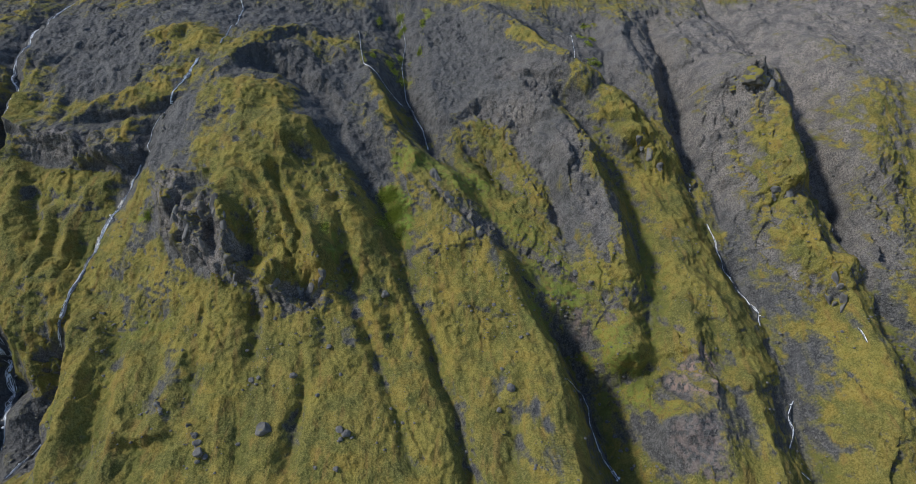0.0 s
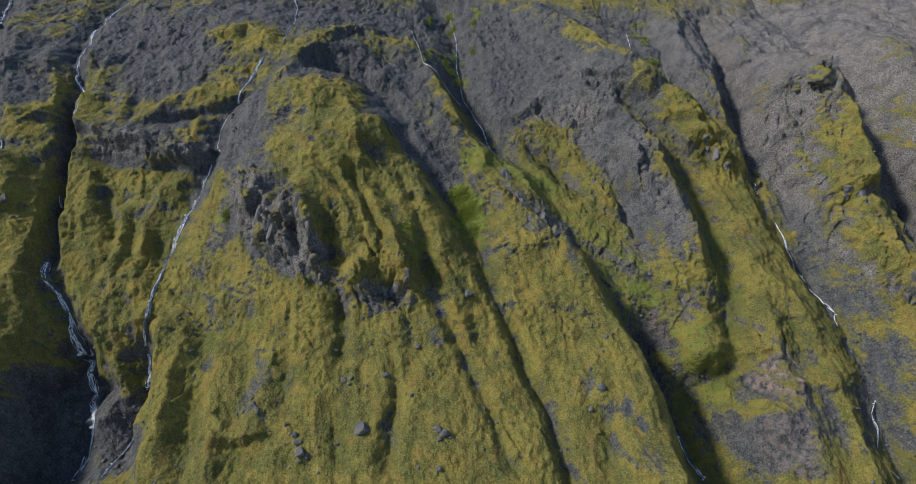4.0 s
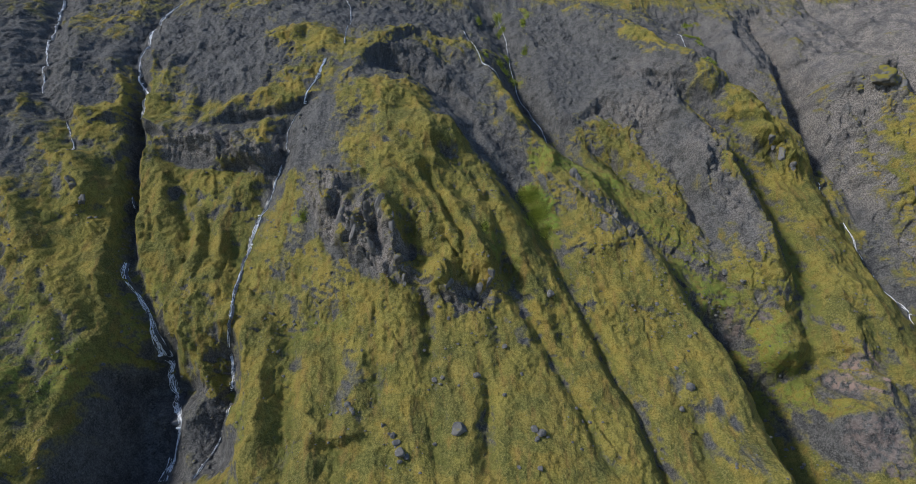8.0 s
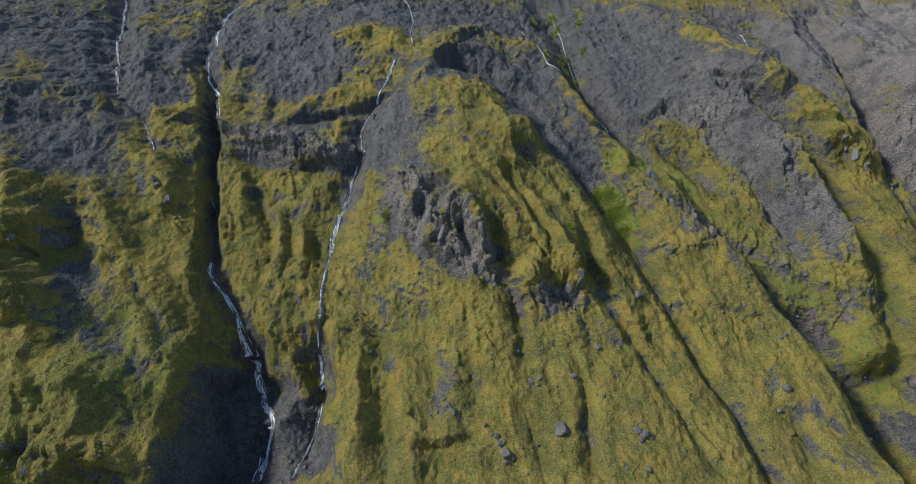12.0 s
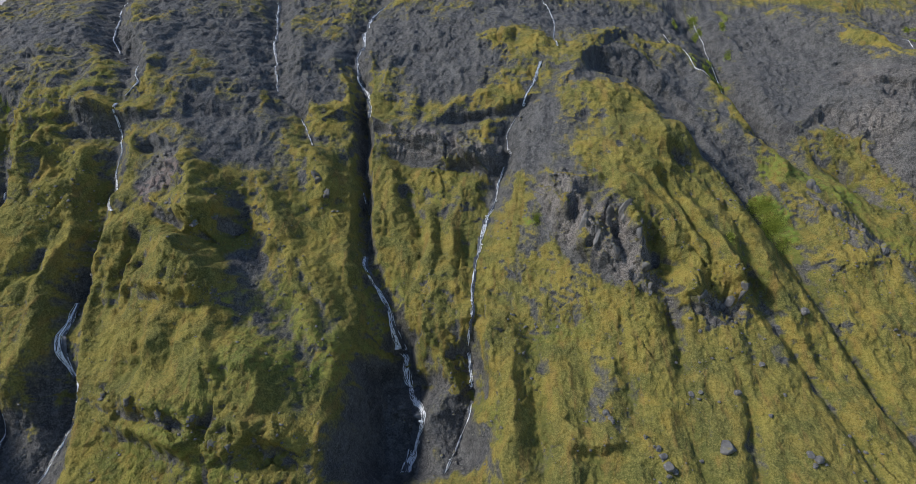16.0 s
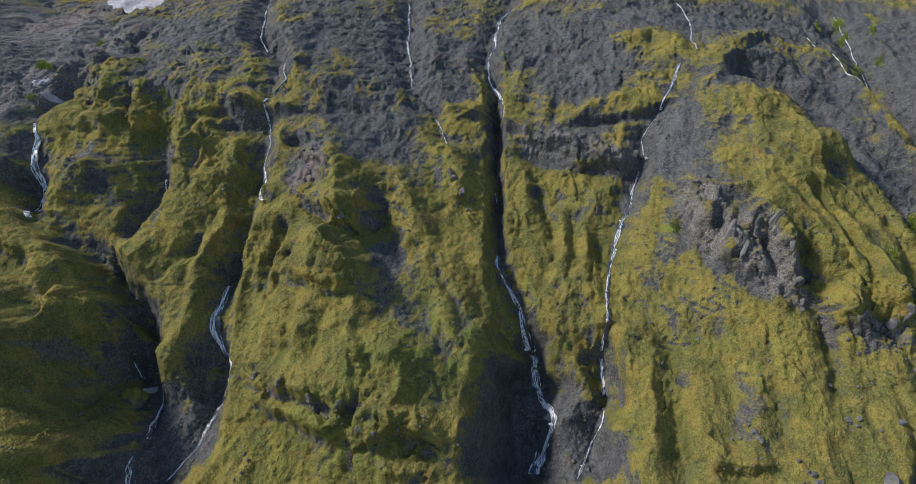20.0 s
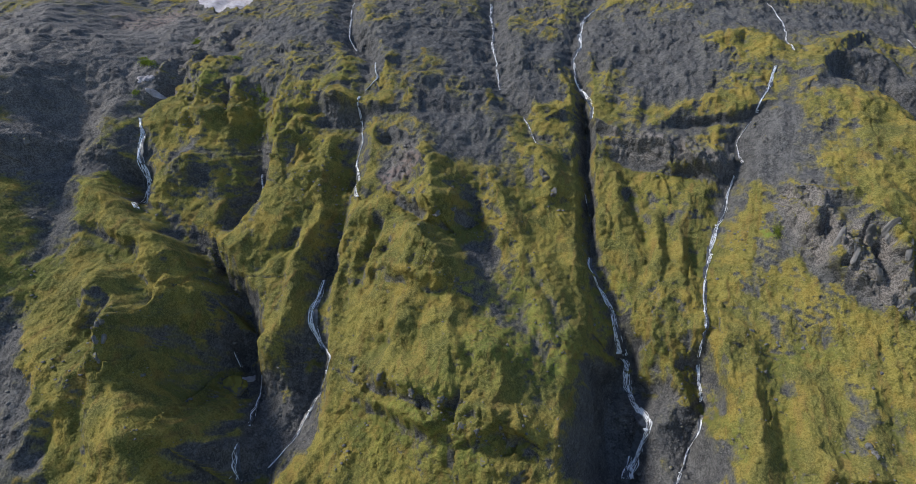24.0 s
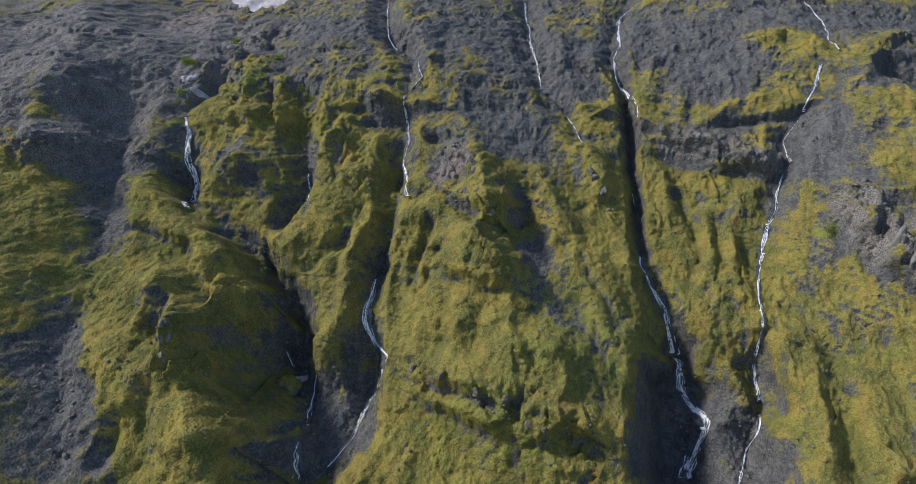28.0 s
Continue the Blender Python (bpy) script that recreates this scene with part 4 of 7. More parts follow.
line("crown_knob", (-72.1, 247.6, 1.7, 6, 5), (-65.5, 241.8, 2.9, 6, 5), (-59.2, 243.0, 1.5, 6, 5))
line("crown_step", (-79.6, 234.5, 1.3, 3, 7), (-69.0, 230.9, 2.3, 3, 7), (-59.1, 234.2, 1.4, 3, 7))
line("crag_rib_d", (-76.3, 222.2, 2.0, 4, 4), (-68.0, 214.1, 3.1, 4, 4), (-63.4, 202.6, 3.3, 4, 4), (-64.2, 194.6, 1.9, 4, 4))
line("crag_groove_b", (-66.8, 227.2, -1.7, 3, 3), (-58.0, 212.6, -2.9, 3, 3), (-53.5, 199.7, -1.7, 3, 3))
line("crag_rib_e", (-57.3, 217.2, 2.1, 4, 4), (-49.7, 203.1, 3.4, 4, 4), (-45.6, 188.5, 2.1, 4, 4))
line("crag_groove_c", (-43.9, 217.5, -2.1, 4, 4), (-37.8, 203.0, -3.4, 4, 4), (-37.5, 189.2, -2.1, 4, 4))
line("spring_gully", (-37.3, 236.8, -2.8, 6, 6), (-26.4, 220.7, -4.6, 6, 6), (-18.8, 201.4, -4.6, 6, 6), (-17.2, 188.9, -2.7, 6, 6))
line("spur_shade", (-14.4, 241.4, -2.8, 4, 8), (-2.7, 222.7, -4.6, 4, 8), (8.0, 211.5, -4.4, 4, 8), (23.4, 202.9, -2.8, 4, 8))
line("left_slab_groove", (-106.4, 225.4, -1.4, 4, 4), (-97.5, 211.8, -2.2, 4, 4), (-97.9, 197.4, -1.2, 4, 4))
line("left_slab_rib", (-95.2, 238.1, 1.4, 5, 5), (-95.3, 223.8, 2.7, 5, 5), (-102.2, 206.8, 1.4, 5, 5))
line("far_face_rib", (20.2, 304.3, 1.7, 6, 5), (6.0, 287.1, 2.9, 6, 5), (-2.5, 280.1, 1.7, 6, 5))
line("far_face_ledge", (-10.0, 280.9, 1.4, 3, 6), (4.8, 274.6, 2.3, 3, 6), (24.3, 267.3, 1.4, 3, 6))
line("far_face_rib_b", (40.3, 248.8, 1.7, 6, 5), (45.3, 233.0, 2.9, 6, 5), (48.7, 214.4, 1.7, 6, 5))
line("far_face_groove", (36.4, 250.3, -1.7, 4, 4), (39.6, 230.7, -2.8, 4, 4), (41.1, 213.9, -1.7, 4, 4))
line("tower_face_rib", (120.5, 279.9, 1.7, 5, 4), (121.3, 258.3, 2.9, 5, 4), (119.7, 236.2, 1.7, 5, 4))
line("tower_face_groove", (117.4, 277.5, -1.7, 4, 4), (116.2, 253.7, -2.9, 4, 4), (116.5, 233.2, -1.7, 4, 4))
line("flank_groove_a", (-213.6, 205.3, -1.4, 4, 4), (-200.6, 186.4, -2.3, 4, 4), (-183.7, 166.9, -1.4, 4, 4))
line("flank_rib_b", (-209.8, 216.9, 2.3, 5, 5), (-188.7, 190.6, 2.3, 5, 5))
line("flank_groove_b", (-186.2, 184.5, -2.1, 3, 3), (-172.8, 160.4, -2.2, 3, 3))
line("flank_rib_c", (-181.4, 187.2, 2.3, 5, 5), (-168.6, 163.2, 2.3, 5, 5))
line("belly_groove_a", (-218.5, 153.0, -1.7, 3, 3), (-221.6, 143.7, -1.7, 3, 3))
line("belly_groove_b", (-204.2, 150.7, -2.3, 3, 3), (-195.6, 137.6, -2.3, 3, 3))
line("side_block_dent", (-267.5, 174.4, -2.3, 4, 3), (-275.0, 159.5, -2.3, 4, 3))
line("gold_wall_groove", (-144.9, 214.2, -1.4, 4, 4), (-141.4, 195.9, -2.3, 4, 4), (-145.5, 181.4, -1.4, 4, 4))
line("gold_wall_rib", (-138.8, 226.6, 2.3, 4, 4), (-137.9, 200.0, 2.3, 4, 4))
line("grey_pyramid", (-305.6, 138.9, 3.4, 6, 6), (-304.4, 124.4, 3.4, 6, 6))
line("arete_groove", (-292.5, 96.9, -3.4, 4, 4), (-291.1, 86.3, -3.4, 4, 4))
line("arete_rib", (-293.6, 110.0, 2.9, 5, 5), (-291.7, 97.2, 2.9, 5, 5))
line("shade_groove", (-288.0, 139.2, -2.3, 4, 4), (-282.1, 121.7, -2.2, 4, 4))
line("dome_rib_a", (-330.3, 233.6, 1.4, 5, 5), (-318.6, 215.8, 2.2, 5, 5), (-313.6, 192.4, 1.4, 5, 5))
line("dome_rib_b", (-317.4, 238.8, 2.3, 5, 5), (-309.4, 222.0, 2.3, 5, 5))
line("dome_groove", (-322.5, 236.9, -2.3, 3, 3), (-313.0, 218.5, -2.3, 3, 3))


def relief(u, w, d):
    """Adds all crests and gullies to the depth d; also returns how deep in a gully each place is."""
    deep = np.zeros_like(d)
    u_low, u_high, w_low, w_high = u.min(), u.max(), w.min(), w.max()
    for name, rows in LINES:
        reach = rows[:, 3:].max()
        if rows[:, 0].min() - reach > u_high or rows[:, 0].max() + reach < u_low or rows[:, 1].min() - reach > w_high or rows[:, 1].max() + reach < w_low:
            continue
        near = np.nonzero((u > rows[:, 0].min() - reach) & (u < rows[:, 0].max() + reach) & (w > rows[:, 1].min() - reach) & (w < rows[:, 1].max() + reach))[0]
        if not len(near):
            continue
        x, y = u[near], w[near]
        best, high = np.full(len(near), 9.0), np.zeros(len(near))
        for a, b in zip(rows[:-1], rows[1:]):
            eu, ew = b[0] - a[0], b[1] - a[1]
            t = np.clip(((x - a[0]) * eu + (y - a[1]) * ew) / (eu * eu + ew * ew), 0, 1)
            ou, ow = x - a[0] - t * eu, y - a[1] - t * ew
            side = eu * ow - ew * ou
            wide = np.where(side < 0, a[3] + (b[3] - a[3]) * t, a[4] + (b[4] - a[4]) * t)
            q = np.hypot(ou, ow) / wide
            m = q < best
            best[m], high[m] = q[m], (a[2] + (b[2] - a[2]) * t)[m]
        x = np.clip(1 - best, 0, 1)
        shape = high * (x * x * (3 - 2 * x) * 0.25 + x * 0.75)
        d[near] -= shape
        deep[near] = np.maximum(deep[near], -shape)
    return d, deep


def surface(u, w, fine=True):
    """Depth of the ground at (u, w), both flat arrays, and how deep in a gully it lies."""
    near = ((u > -520) & (u < 340) & (w > 20) & (w < 430)) * 1.0
    wu = u + near * (0.9 * fbm(u / 14, w / 14, 11, 3) + 0.4 * noise2(u / 3.1, w / 3.1, 15))
    ww = w + near * (0.9 * fbm(u / 14, w / 14, 21, 3) + 0.4 * noise2(u / 3.1, w / 3.1, 25))
    d, deep = relief(wu, ww, broad(u, w))
    if not fine:
        return d, deep
    z = (w - d) * R2
    rocky = ease(z + 14 * fbm(u / 40, w / 40, 31, 3), 82, 116)
    crag = np.clip(patches("crag", u + 2 * noise2(u / 8, w / 8, 33), w + 2 * noise2(u / 8, w / 8, 34)), 0, 1)
    scree = rocky * (1 - crag)
    # water-worn rills that run down the slope
    lean = u + w * np.clip(0.0022 * (u + 118), -0.13, 0.16) + 4 * fbm(u / 30, w / 45, 41, 2)
    rills = crests(lean / 15, w / 80, 45, 3)
    d = d + (rills - 0.62) * (1.3 - 0.3 * rocky) * near
    fine_rills = crests((lean + 2 * noise2(u / 9, w / 9, 48)) / 4.6, w / 30, 51, 2)
    d = d + (fine_rills - 0.6) * (0.55 - 0.1 * rocky)
    # rounded brows and knobs
    d = d - near * (0.25 + 0.75 * rocky) * (1 - 0.5 * crag) * (2.4 * domes(u + 0.15 * w, w, 19.0, 241) + 1.3 * rocky * domes(u - 0.1 * w, w, 7.0, 251) - 1.7)
    # worn spines and knobs between them
    a, b = u + 3.2 * fbm(u / 17, w / 17, 261, 2), w + 3.2 * fbm(u / 17, w / 17, 265, 2)
    bold = near * (0.25 + 0.55 * rocky)
    d = d - bold * (1.9 * (crests((a + 0.25 * b) / 10, b / 21, 271, 3) - 0.62) + 0.8 * (crests((a - 0.2 * b) / 4.2, b / 7.5, 275, 2) - 0.6))
    # lumpy rock and moss
    d = d - 0.7 * fbm(u / 15, w / 15, 61, 3) - 0.25 * fbm(u / 4.2, w / 5.5, 71, 3)
    lumps = np.maximum(noise2(u / 5.5, w / 5.5, 81) - 0.3, 0)
    d = d - (0.3 + 0.2 * rocky) * lumps - (0.50 - 0.14 * scree) * (crests((u + 0.2 * w) / 1.9, w / 3.4, 85, 2) - 0.6) - 0.24 * fbm(u / 1.4, w / 1.4, 89, 2)
    # broken rock faces
    broken = np.clip(0.9 * crag + 0.30 * ease(noise2(u / 19, w / 19, 87) + 0.25 * rocky, 0.05, 0.5), 0, 1)
    at = np.flatnonzero(broken > 0.02)
    p, q = u[at], w[at]
    d[at] -= broken[at] * (facets(p + 0.3 * q, q, 6.0, 201, 2.2) + facets(p - 0.2 * q, q, 2.6, 211, 1.0) + facets(p, q, 1.2, 221, 0.4))
    # ledges of the layered rock
    z = (w - d) * R2 + 1.4 * fbm(u / 24, w / 24, 91, 2) + 0.05 * u
    hard = ease(noise2(u / 21, w / 21, 95) + 0.3 * rocky + 0.5 * crag, 0.0, 0.6)
    for tall, much in ((4.3, 0.95), (1.7, 0.32)):
        step = z / tall - np.floor(z / tall)
        d = d - hard * much * (ease(step, 0.0, 0.8) - step)
    return d, deep


def place(u, w, out=0.0):
    """Points of the ground at (u, w), moved out of the slope by some metres."""
    u, w = np.atleast_1d(np.asarray(u, float)), np.atleast_1d(np.asarray(w, float))
    d = surface(u, w)[0] - out
    return np.stack([u, (w + d) * R2, (w - d) * R2], -1)


COVER = {"moss": [], "ash": [], "green": [], "rust": [], "crag": []}


def cover(kind, amount, *rows):
    """A patch of ground cover along a line: rows of u, w, radius."""
    COVER[kind].append((amount, np.array(rows, float)))


cover("moss", 0.55, (-94.4, 271.6, 10), (-80.4, 263.4, 12), (-67.4, 246.9, 12), (-56.5, 242.7, 10))
cover("moss", 0.5, (-76.1, 223.3, 12), (-60.3, 204.5, 12), (-47.8, 189.3, 10))
cover("moss", 1, (7.6, 367.4, 8), (33.1, 322.9, 8), (48.5, 296.5, 9), (63.0, 284.1, 9), (72.3, 267.9, 8), (83.1, 247.2, 7))
cover("moss", 0.4, (120.5, 271.0, 9), (122.0, 248.0, 10), (122.3, 231.3, 8), (114.7, 207.4, 10), (126.0, 201.0, 8))
cover("moss", 0.3, (160.6, 302.1, 8))
cover("moss", 0.3, (164.8, 260.7, 8), (155.6, 224.9, 8))
cover("moss", 0.5, (-330.3, 241.0, 14), (-330.0, 216.9, 12), (-314.5, 228.3, 12))
cover("moss", 0.4, (-245.1, 251.9, 10), (-237.3, 253.1, 8), (-294.7, 236.1, 10), (-286.7, 230.1, 9))
cover("moss", 0.35, (-237.1, 265.1, 8), (-277.5, 299.8, 10), (-258.1, 310.4, 12))
cover("moss", 0.45, (-399.6, 239.4, 9), (-384.7, 214.0, 8), (-380.3, 193.6, 12))
cover("moss", 0.3, (-403.4, 210.7, 14))
cover("moss", 0.5, (-177.1, 263.4, 8), (-162.6, 256.5, 8), (-152.8, 263.8, 9))
cover("moss", 0.4, (-117.9, 313.4, 9), (-133.4, 313.3, 8))
cover("moss", 0.45, (-132.2, 269.0, 6), (-141.0, 263.1, 5))
cover("moss", 0.35, (-201.9, 285.3, 8), (-186.8, 280.8, 7), (-201.7, 236.5, 10))
cover("moss", 0.35, (4.8, 270.9, 14), (16.6, 251.7, 14))
cover("moss", 0.25, (-49.4, 290.1, 8), (-23.4, 279.2, 7))
cover("ash", 1.06, (-60.5, 288.2, 9), (-45.3, 255.1, 9), (-34.6, 238.3, 8))
cover("ash", 0.96, (-78.6, 305.7, 9), (-65.2, 300.3, 8))
cover("ash", 0.86, (-2.4, 316.2, 16), (5.2, 289.4, 14), (-13.3, 298.6, 12))
cover("ash", 0.76, (33.4, 288.9, 14), (27.8, 270.7, 14), (42.4, 251.2, 8))
cover("ash", 0.66, (53.5, 229.8, 7), (56.3, 205.0, 6))
cover("ash", 0.76, (107.0, 257.2, 12), (108.2, 228.1, 8), (110.0, 203.0, 10), (120.6, 183.3, 9), (114.7, 194.0, 9))
cover("ash", 0.66, (151.6, 234.5, 14), (150.7, 202.1, 14))
cover("rust", 0.8, (77.4, 173.4, 5), (78.6, 162.5, 6), (79.1, 154.6, 6))
cover("ash", 0.76, (78.1, 164.6, 6), (77.4, 148.2, 8), (70.8, 133.7, 10))
cover("rust", 0.5, (41.4, 189.5, 6), (50.6, 176.1, 6))
cover("ash", 1.06, (-110.9, 205.1, 9), (-114.5, 196.2, 7))
cover("ash", 0.86, (-86.7, 152.5, 5), (-87.3, 143.6, 4))
cover("ash", 0.76, (-33.8, 166.8, 3), (-34.9, 172.0, 2.5))
cover("ash", 0.76, (13.6, 160.0, 4), (9.0, 150.1, 4), (6.5, 144.6, 3))
cover("ash", 0.61, (22.0, 144.2, 5), (25.4, 124.8, 5))
cover("ash", 0.55, (-102.6, 217.4, 9), (-93.6, 199.4, 8), (-80.0, 195.9, 9), (-74.3, 187.2, 6))
cover("ash", 0.86, (-56.0, 178.5, 5), (-48.2, 178.5, 5))
cover("ash", 0.66, (-140.1, 215.1, 5), (-136.3, 219.7, 4))
cover("ash", 0.66, (-145.1, 244.9, 5), (-161.1, 245.7, 5), (-131.2, 241.8, 5))
cover("ash", 0.66, (-122.9, 225.7, 4), (-126.7, 208.1, 4))
cover("ash", 1.36, (-256.1, 117.6, 9), (-246.1, 113.9, 10), (-250.1, 121.9, 9), (-253.0, 102.6, 9))
cover("ash", 1, (-150.9, 139.1, 12), (-139.2, 136.8, 12), (-130.4, 133.9, 9), (-153.2, 123.4, 12), (-137.0, 146.4, 8))
cover("ash", 0.5, (-263.5, 292.7, 12), (-212.0, 235.0, 12), (-223.6, 237.5, 10), (-226.6, 223.5, 7))
cover("ash", 0.3, (-203.7, 184.3, 7), (-190.0, 165.3, 8), (-178.7, 150.9, 7), (-170.1, 137.6, 6))
cover("ash", 0.66, (-234.6, 211.4, 6), (-235.4, 204.8, 5))
cover("rust", 0.5, (-234.3, 209.4, 7), (-239.5, 198.5, 4))
cover("ash", 0.96, (-112.7, 262.4, 10), (-120.4, 250.7, 8), (-104.1, 235.3, 9))
cover("ash", 0.51, (-223.3, 197.6, 4), (-216.1, 192.0, 5))
cover("ash", 1.16, (-384.4, 238.0, 22), (-362.1, 203.7, 16), (-357.1, 180.6, 14))
cover("ash", 1.25, (-321.2, 107.9, 9), (-309.9, 92.8, 11), (-300.4, 82.5, 11), (-317.1, 92.9, 10))
cover("ash", 0.4, (-305.8, 135.1, 6), (-301.4, 127.5, 6))
cover("ash", 0.86, (-292.1, 104.3, 3.5), (-287.7, 101.9, 3))
cover("ash", 0.76, (-344.0, 162.4, 10), (-336.3, 148.6, 9))
cover("rust", 0.5, (-396.8, 287.6, 16))
cover("ash", 0.86, (-379.3, 269.1, 18), (-360.0, 224.8, 14))
cover("ash", 0.66, (-336.3, 196.3, 8), (-339.3, 188.9, 10))
cover("green", 0.6, (-48.5, 349.2, 3), (-40.3, 299.9, 3), (-33.8, 289.6, 3))
cover("green", 0.6, (-37.9, 377.4, 3), (-32.0, 337.2, 3), (-26.3, 311.5, 2.5))
cover("green", 1, (-24.6, 226.3, 7), (-22.1, 218.2, 6))
cover("green", 0.8, (56.6, 333.6, 4), (60.9, 323.7, 4))
cover("green", 0.27, (-35.4, 196.5, 2.5), (-35.2, 189.0, 2))
cover("green", 0.20, (-109.9, 168.1, 4), (-102.4, 169.7, 3), (-94.9, 173.3, 3))
cover("green", 0.27, (-109.3, 211.3, 4), (-102.6, 205.8, 3))
cover("green", 0.23, (-146.3, 220.9, 3), (-154.4, 224.2, 3))
cover("green", 0.4, (-306.9, 234.8, 3), (-360.2, 240.6, 4), (-363.6, 249.3, 3))
cover("green", 0.23, (-302.8, 215.6, 5))
cover("green", 0.23, (66.8, 193.2, 4), (30.7, 185.6, 8), (39.5, 178.4, 8))
cover("green", 0.23, (2.0, 251.2, 6), (11.5, 239.2, 6))
cover("green", 0.23, (-333.0, 133.4, 8), (-354.1, 241.7, 4))
cover("green", 0.23, (-118.8, 133.1, 4), (-125.0, 150.4, 4))
cover("green", 0.18, (-192.2, 118.8, 14), (-216.0, 116.2, 14))
cover("crag", 1, (-102.9, 222.0, 7), (-96.1, 206.2, 7), (-84.0, 200.2, 9), (-74.3, 188.9, 7))
cover("crag", 0.9, (-59.7, 181.3, 8), (-48.1, 183.3, 9), (-44.0, 189.5, 6))
cover("crag", 0.6, (-66.3, 204.7, 7), (-56.7, 195.5, 7))
cover("crag", 0.9, (118.3, 283.5, 9), (118.6, 267.3, 9), (116.7, 233.3, 10), (120.2, 214.5, 10), (126.2, 194.1, 10))
cover("crag", 0.6, (109.8, 272.2, 9), (105.4, 241.1, 9))
cover("crag", 0.7, (159.0, 243.3, 10), (157.6, 220.8, 12), (151.5, 196.3, 12))
cover("crag", 0.6, (45.3, 255.0, 9), (53.5, 229.8, 9), (56.3, 205.0, 9), (58.4, 186.9, 8))
cover("crag", 0.6, (78.7, 254.5, 7), (83.1, 245.3, 6))
cover("crag", 0.5, (24.1, 304.5, 8), (38.7, 293.8, 7), (27.7, 274.9, 10))
cover("crag", 0.6, (-5.5, 224.7, 9), (5.1, 213.3, 9))
cover("crag", 0.5, (78.4, 168.4, 5), (80.1, 156.5, 5))
cover("crag", 0.8, (-165.6, 248.0, 6), (-150.2, 246.4, 6), (-129.3, 243.4, 6))
cover("crag", 0.5, (-145.9, 182.6, 6), (-137.1, 166.1, 7), (-132.2, 155.3, 6))
cover("crag", 0.7, (-239.2, 216.6, 5), (-236.3, 207.5, 5))
cover("crag", 0.5, (-221.9, 191.1, 5), (-214.4, 192.2, 6), (-215.1, 165.8, 4), (-205.6, 166.0, 4))
cover("moss", 0.45, (-222.3, 205.0, 9), (-213.2, 182.4, 12), (-208.3, 170.1, 10), (-212.5, 155.4, 12))
cover("crag", 0.7, (-227.5, 132.4, 4), (-206.9, 129.3, 5), (-194.8, 127.1, 5), (-179.7, 125.2, 6), (-176.0, 117.5, 6))
cover("crag", 0.5, (-264.9, 198.6, 8), (-310.2, 231.1, 10), (-331.5, 228.4, 9))
cover("crag", 0.6, (-292.8, 127.8, 7), (-287.1, 119.3, 6), (-280.0, 110.9, 4))
cover("crag", 0.6, (-363.4, 180.7, 10), (-365.3, 172.0, 10))
cover("crag", 0.7, (-346.2, 228.2, 9), (-350.7, 261.0, 9), (-337.7, 275.9, 9))
cover("ash", 0.66, (72.7, 144.5, 9), (76.4, 130.1, 10), (63.1, 142.7, 12), (120.9, 141.2, 10), (125.6, 133.3, 10), (120.5, 166.2, 7))
cover("rust", 0.35, (75.0, 140.3, 9), (76.2, 128.4, 9))
cover("ash", 0.86, (-422.1, 235.0, 20), (-422.7, 253.4, 16), (-377.9, 184.7, 12), (-375.2, 198.4, 12))
cover("moss", 0.4, (-400.8, 242.1, 5), (-385.1, 218.8, 5), (-383.4, 206.7, 5))
cover("moss", 0.5, (-376.0, 188.2, 6), (-370.7, 181.7, 5))
cover("moss", 0.5, (-356.6, 153.1, 10), (-347.6, 138.7, 9))
cover("ash", 0.56, (-325.8, 118.2, 10), (-334.1, 122.2, 12))
cover("ash", 0.51, (-275.5, 317.9, 16), (-242.8, 305.7, 14), (-296.8, 283.6, 16), (-317.1, 277.1, 14))
cover("ash", 0.56, (-171.0, 317.1, 16), (-150.3, 289.9, 14))
cover("ash", 0.56, (14.4, 319.3, 9), (23.1, 281.9, 10), (71.2, 338.7, 16), (83.7, 306.6, 12))
cover("ash", 0.66, (-250.7, 300.2, 20), (-214.4, 299.3, 16), (-197.7, 271.1, 12))
cover("ash", 0.55, (44.3, 241.5, 10), (52.3, 217.1, 9), (42.9, 206.0, 8))
cover("ash", 0.5, (21.3, 245.0, 6), (-3.3, 224.1, 9), (7.2, 211.8, 7))
cover("ash", 0.45, (58.8, 191.1, 5), (75.4, 174.2, 5))
cover("ash", 0.4, (113.8, 216.6, 9), (113.5, 176.4, 8), (124.7, 156.7, 8))
cover("ash", 0.2, (-195.7, 181.0, 12), (-180.2, 165.1, 12), (-168.6, 151.4, 10), (-188.2, 157.2, 14))
cover("green", 0.3, (-187.0, 165.2, 10), (-173.5, 151.1, 8), (-187.4, 148.5, 10))
cover("moss", 0.35, (15.8, 225.1, 7), (25.7, 204.8, 9), (33.0, 184.1, 11), (45.6, 170.1, 11), (56.0, 152.9, 11))
cover("green", 0.35, (13.4, 223.6, 6), (25.7, 204.8, 8), (33.0, 185.8, 10), (45.6, 174.0, 10), (52.0, 160.5, 9), (60.4, 150.0, 8))
cover("moss", 0.5, (2.5, 285.4, 8), (12.4, 268.1, 9), (21.4, 248.2, 8))
cover("moss", 0.45, (48.6, 263.6, 5), (50.3, 238.9, 6), (54.5, 205.4, 8))
cover("moss", 0.4, (115.5, 234.4, 8), (118.9, 209.5, 9), (122.8, 187.1, 9), (112.6, 197.6, 7))
cover("moss", 0.4, (124.7, 173.6, 8), (124.9, 152.7, 10), (124.4, 133.4, 10))
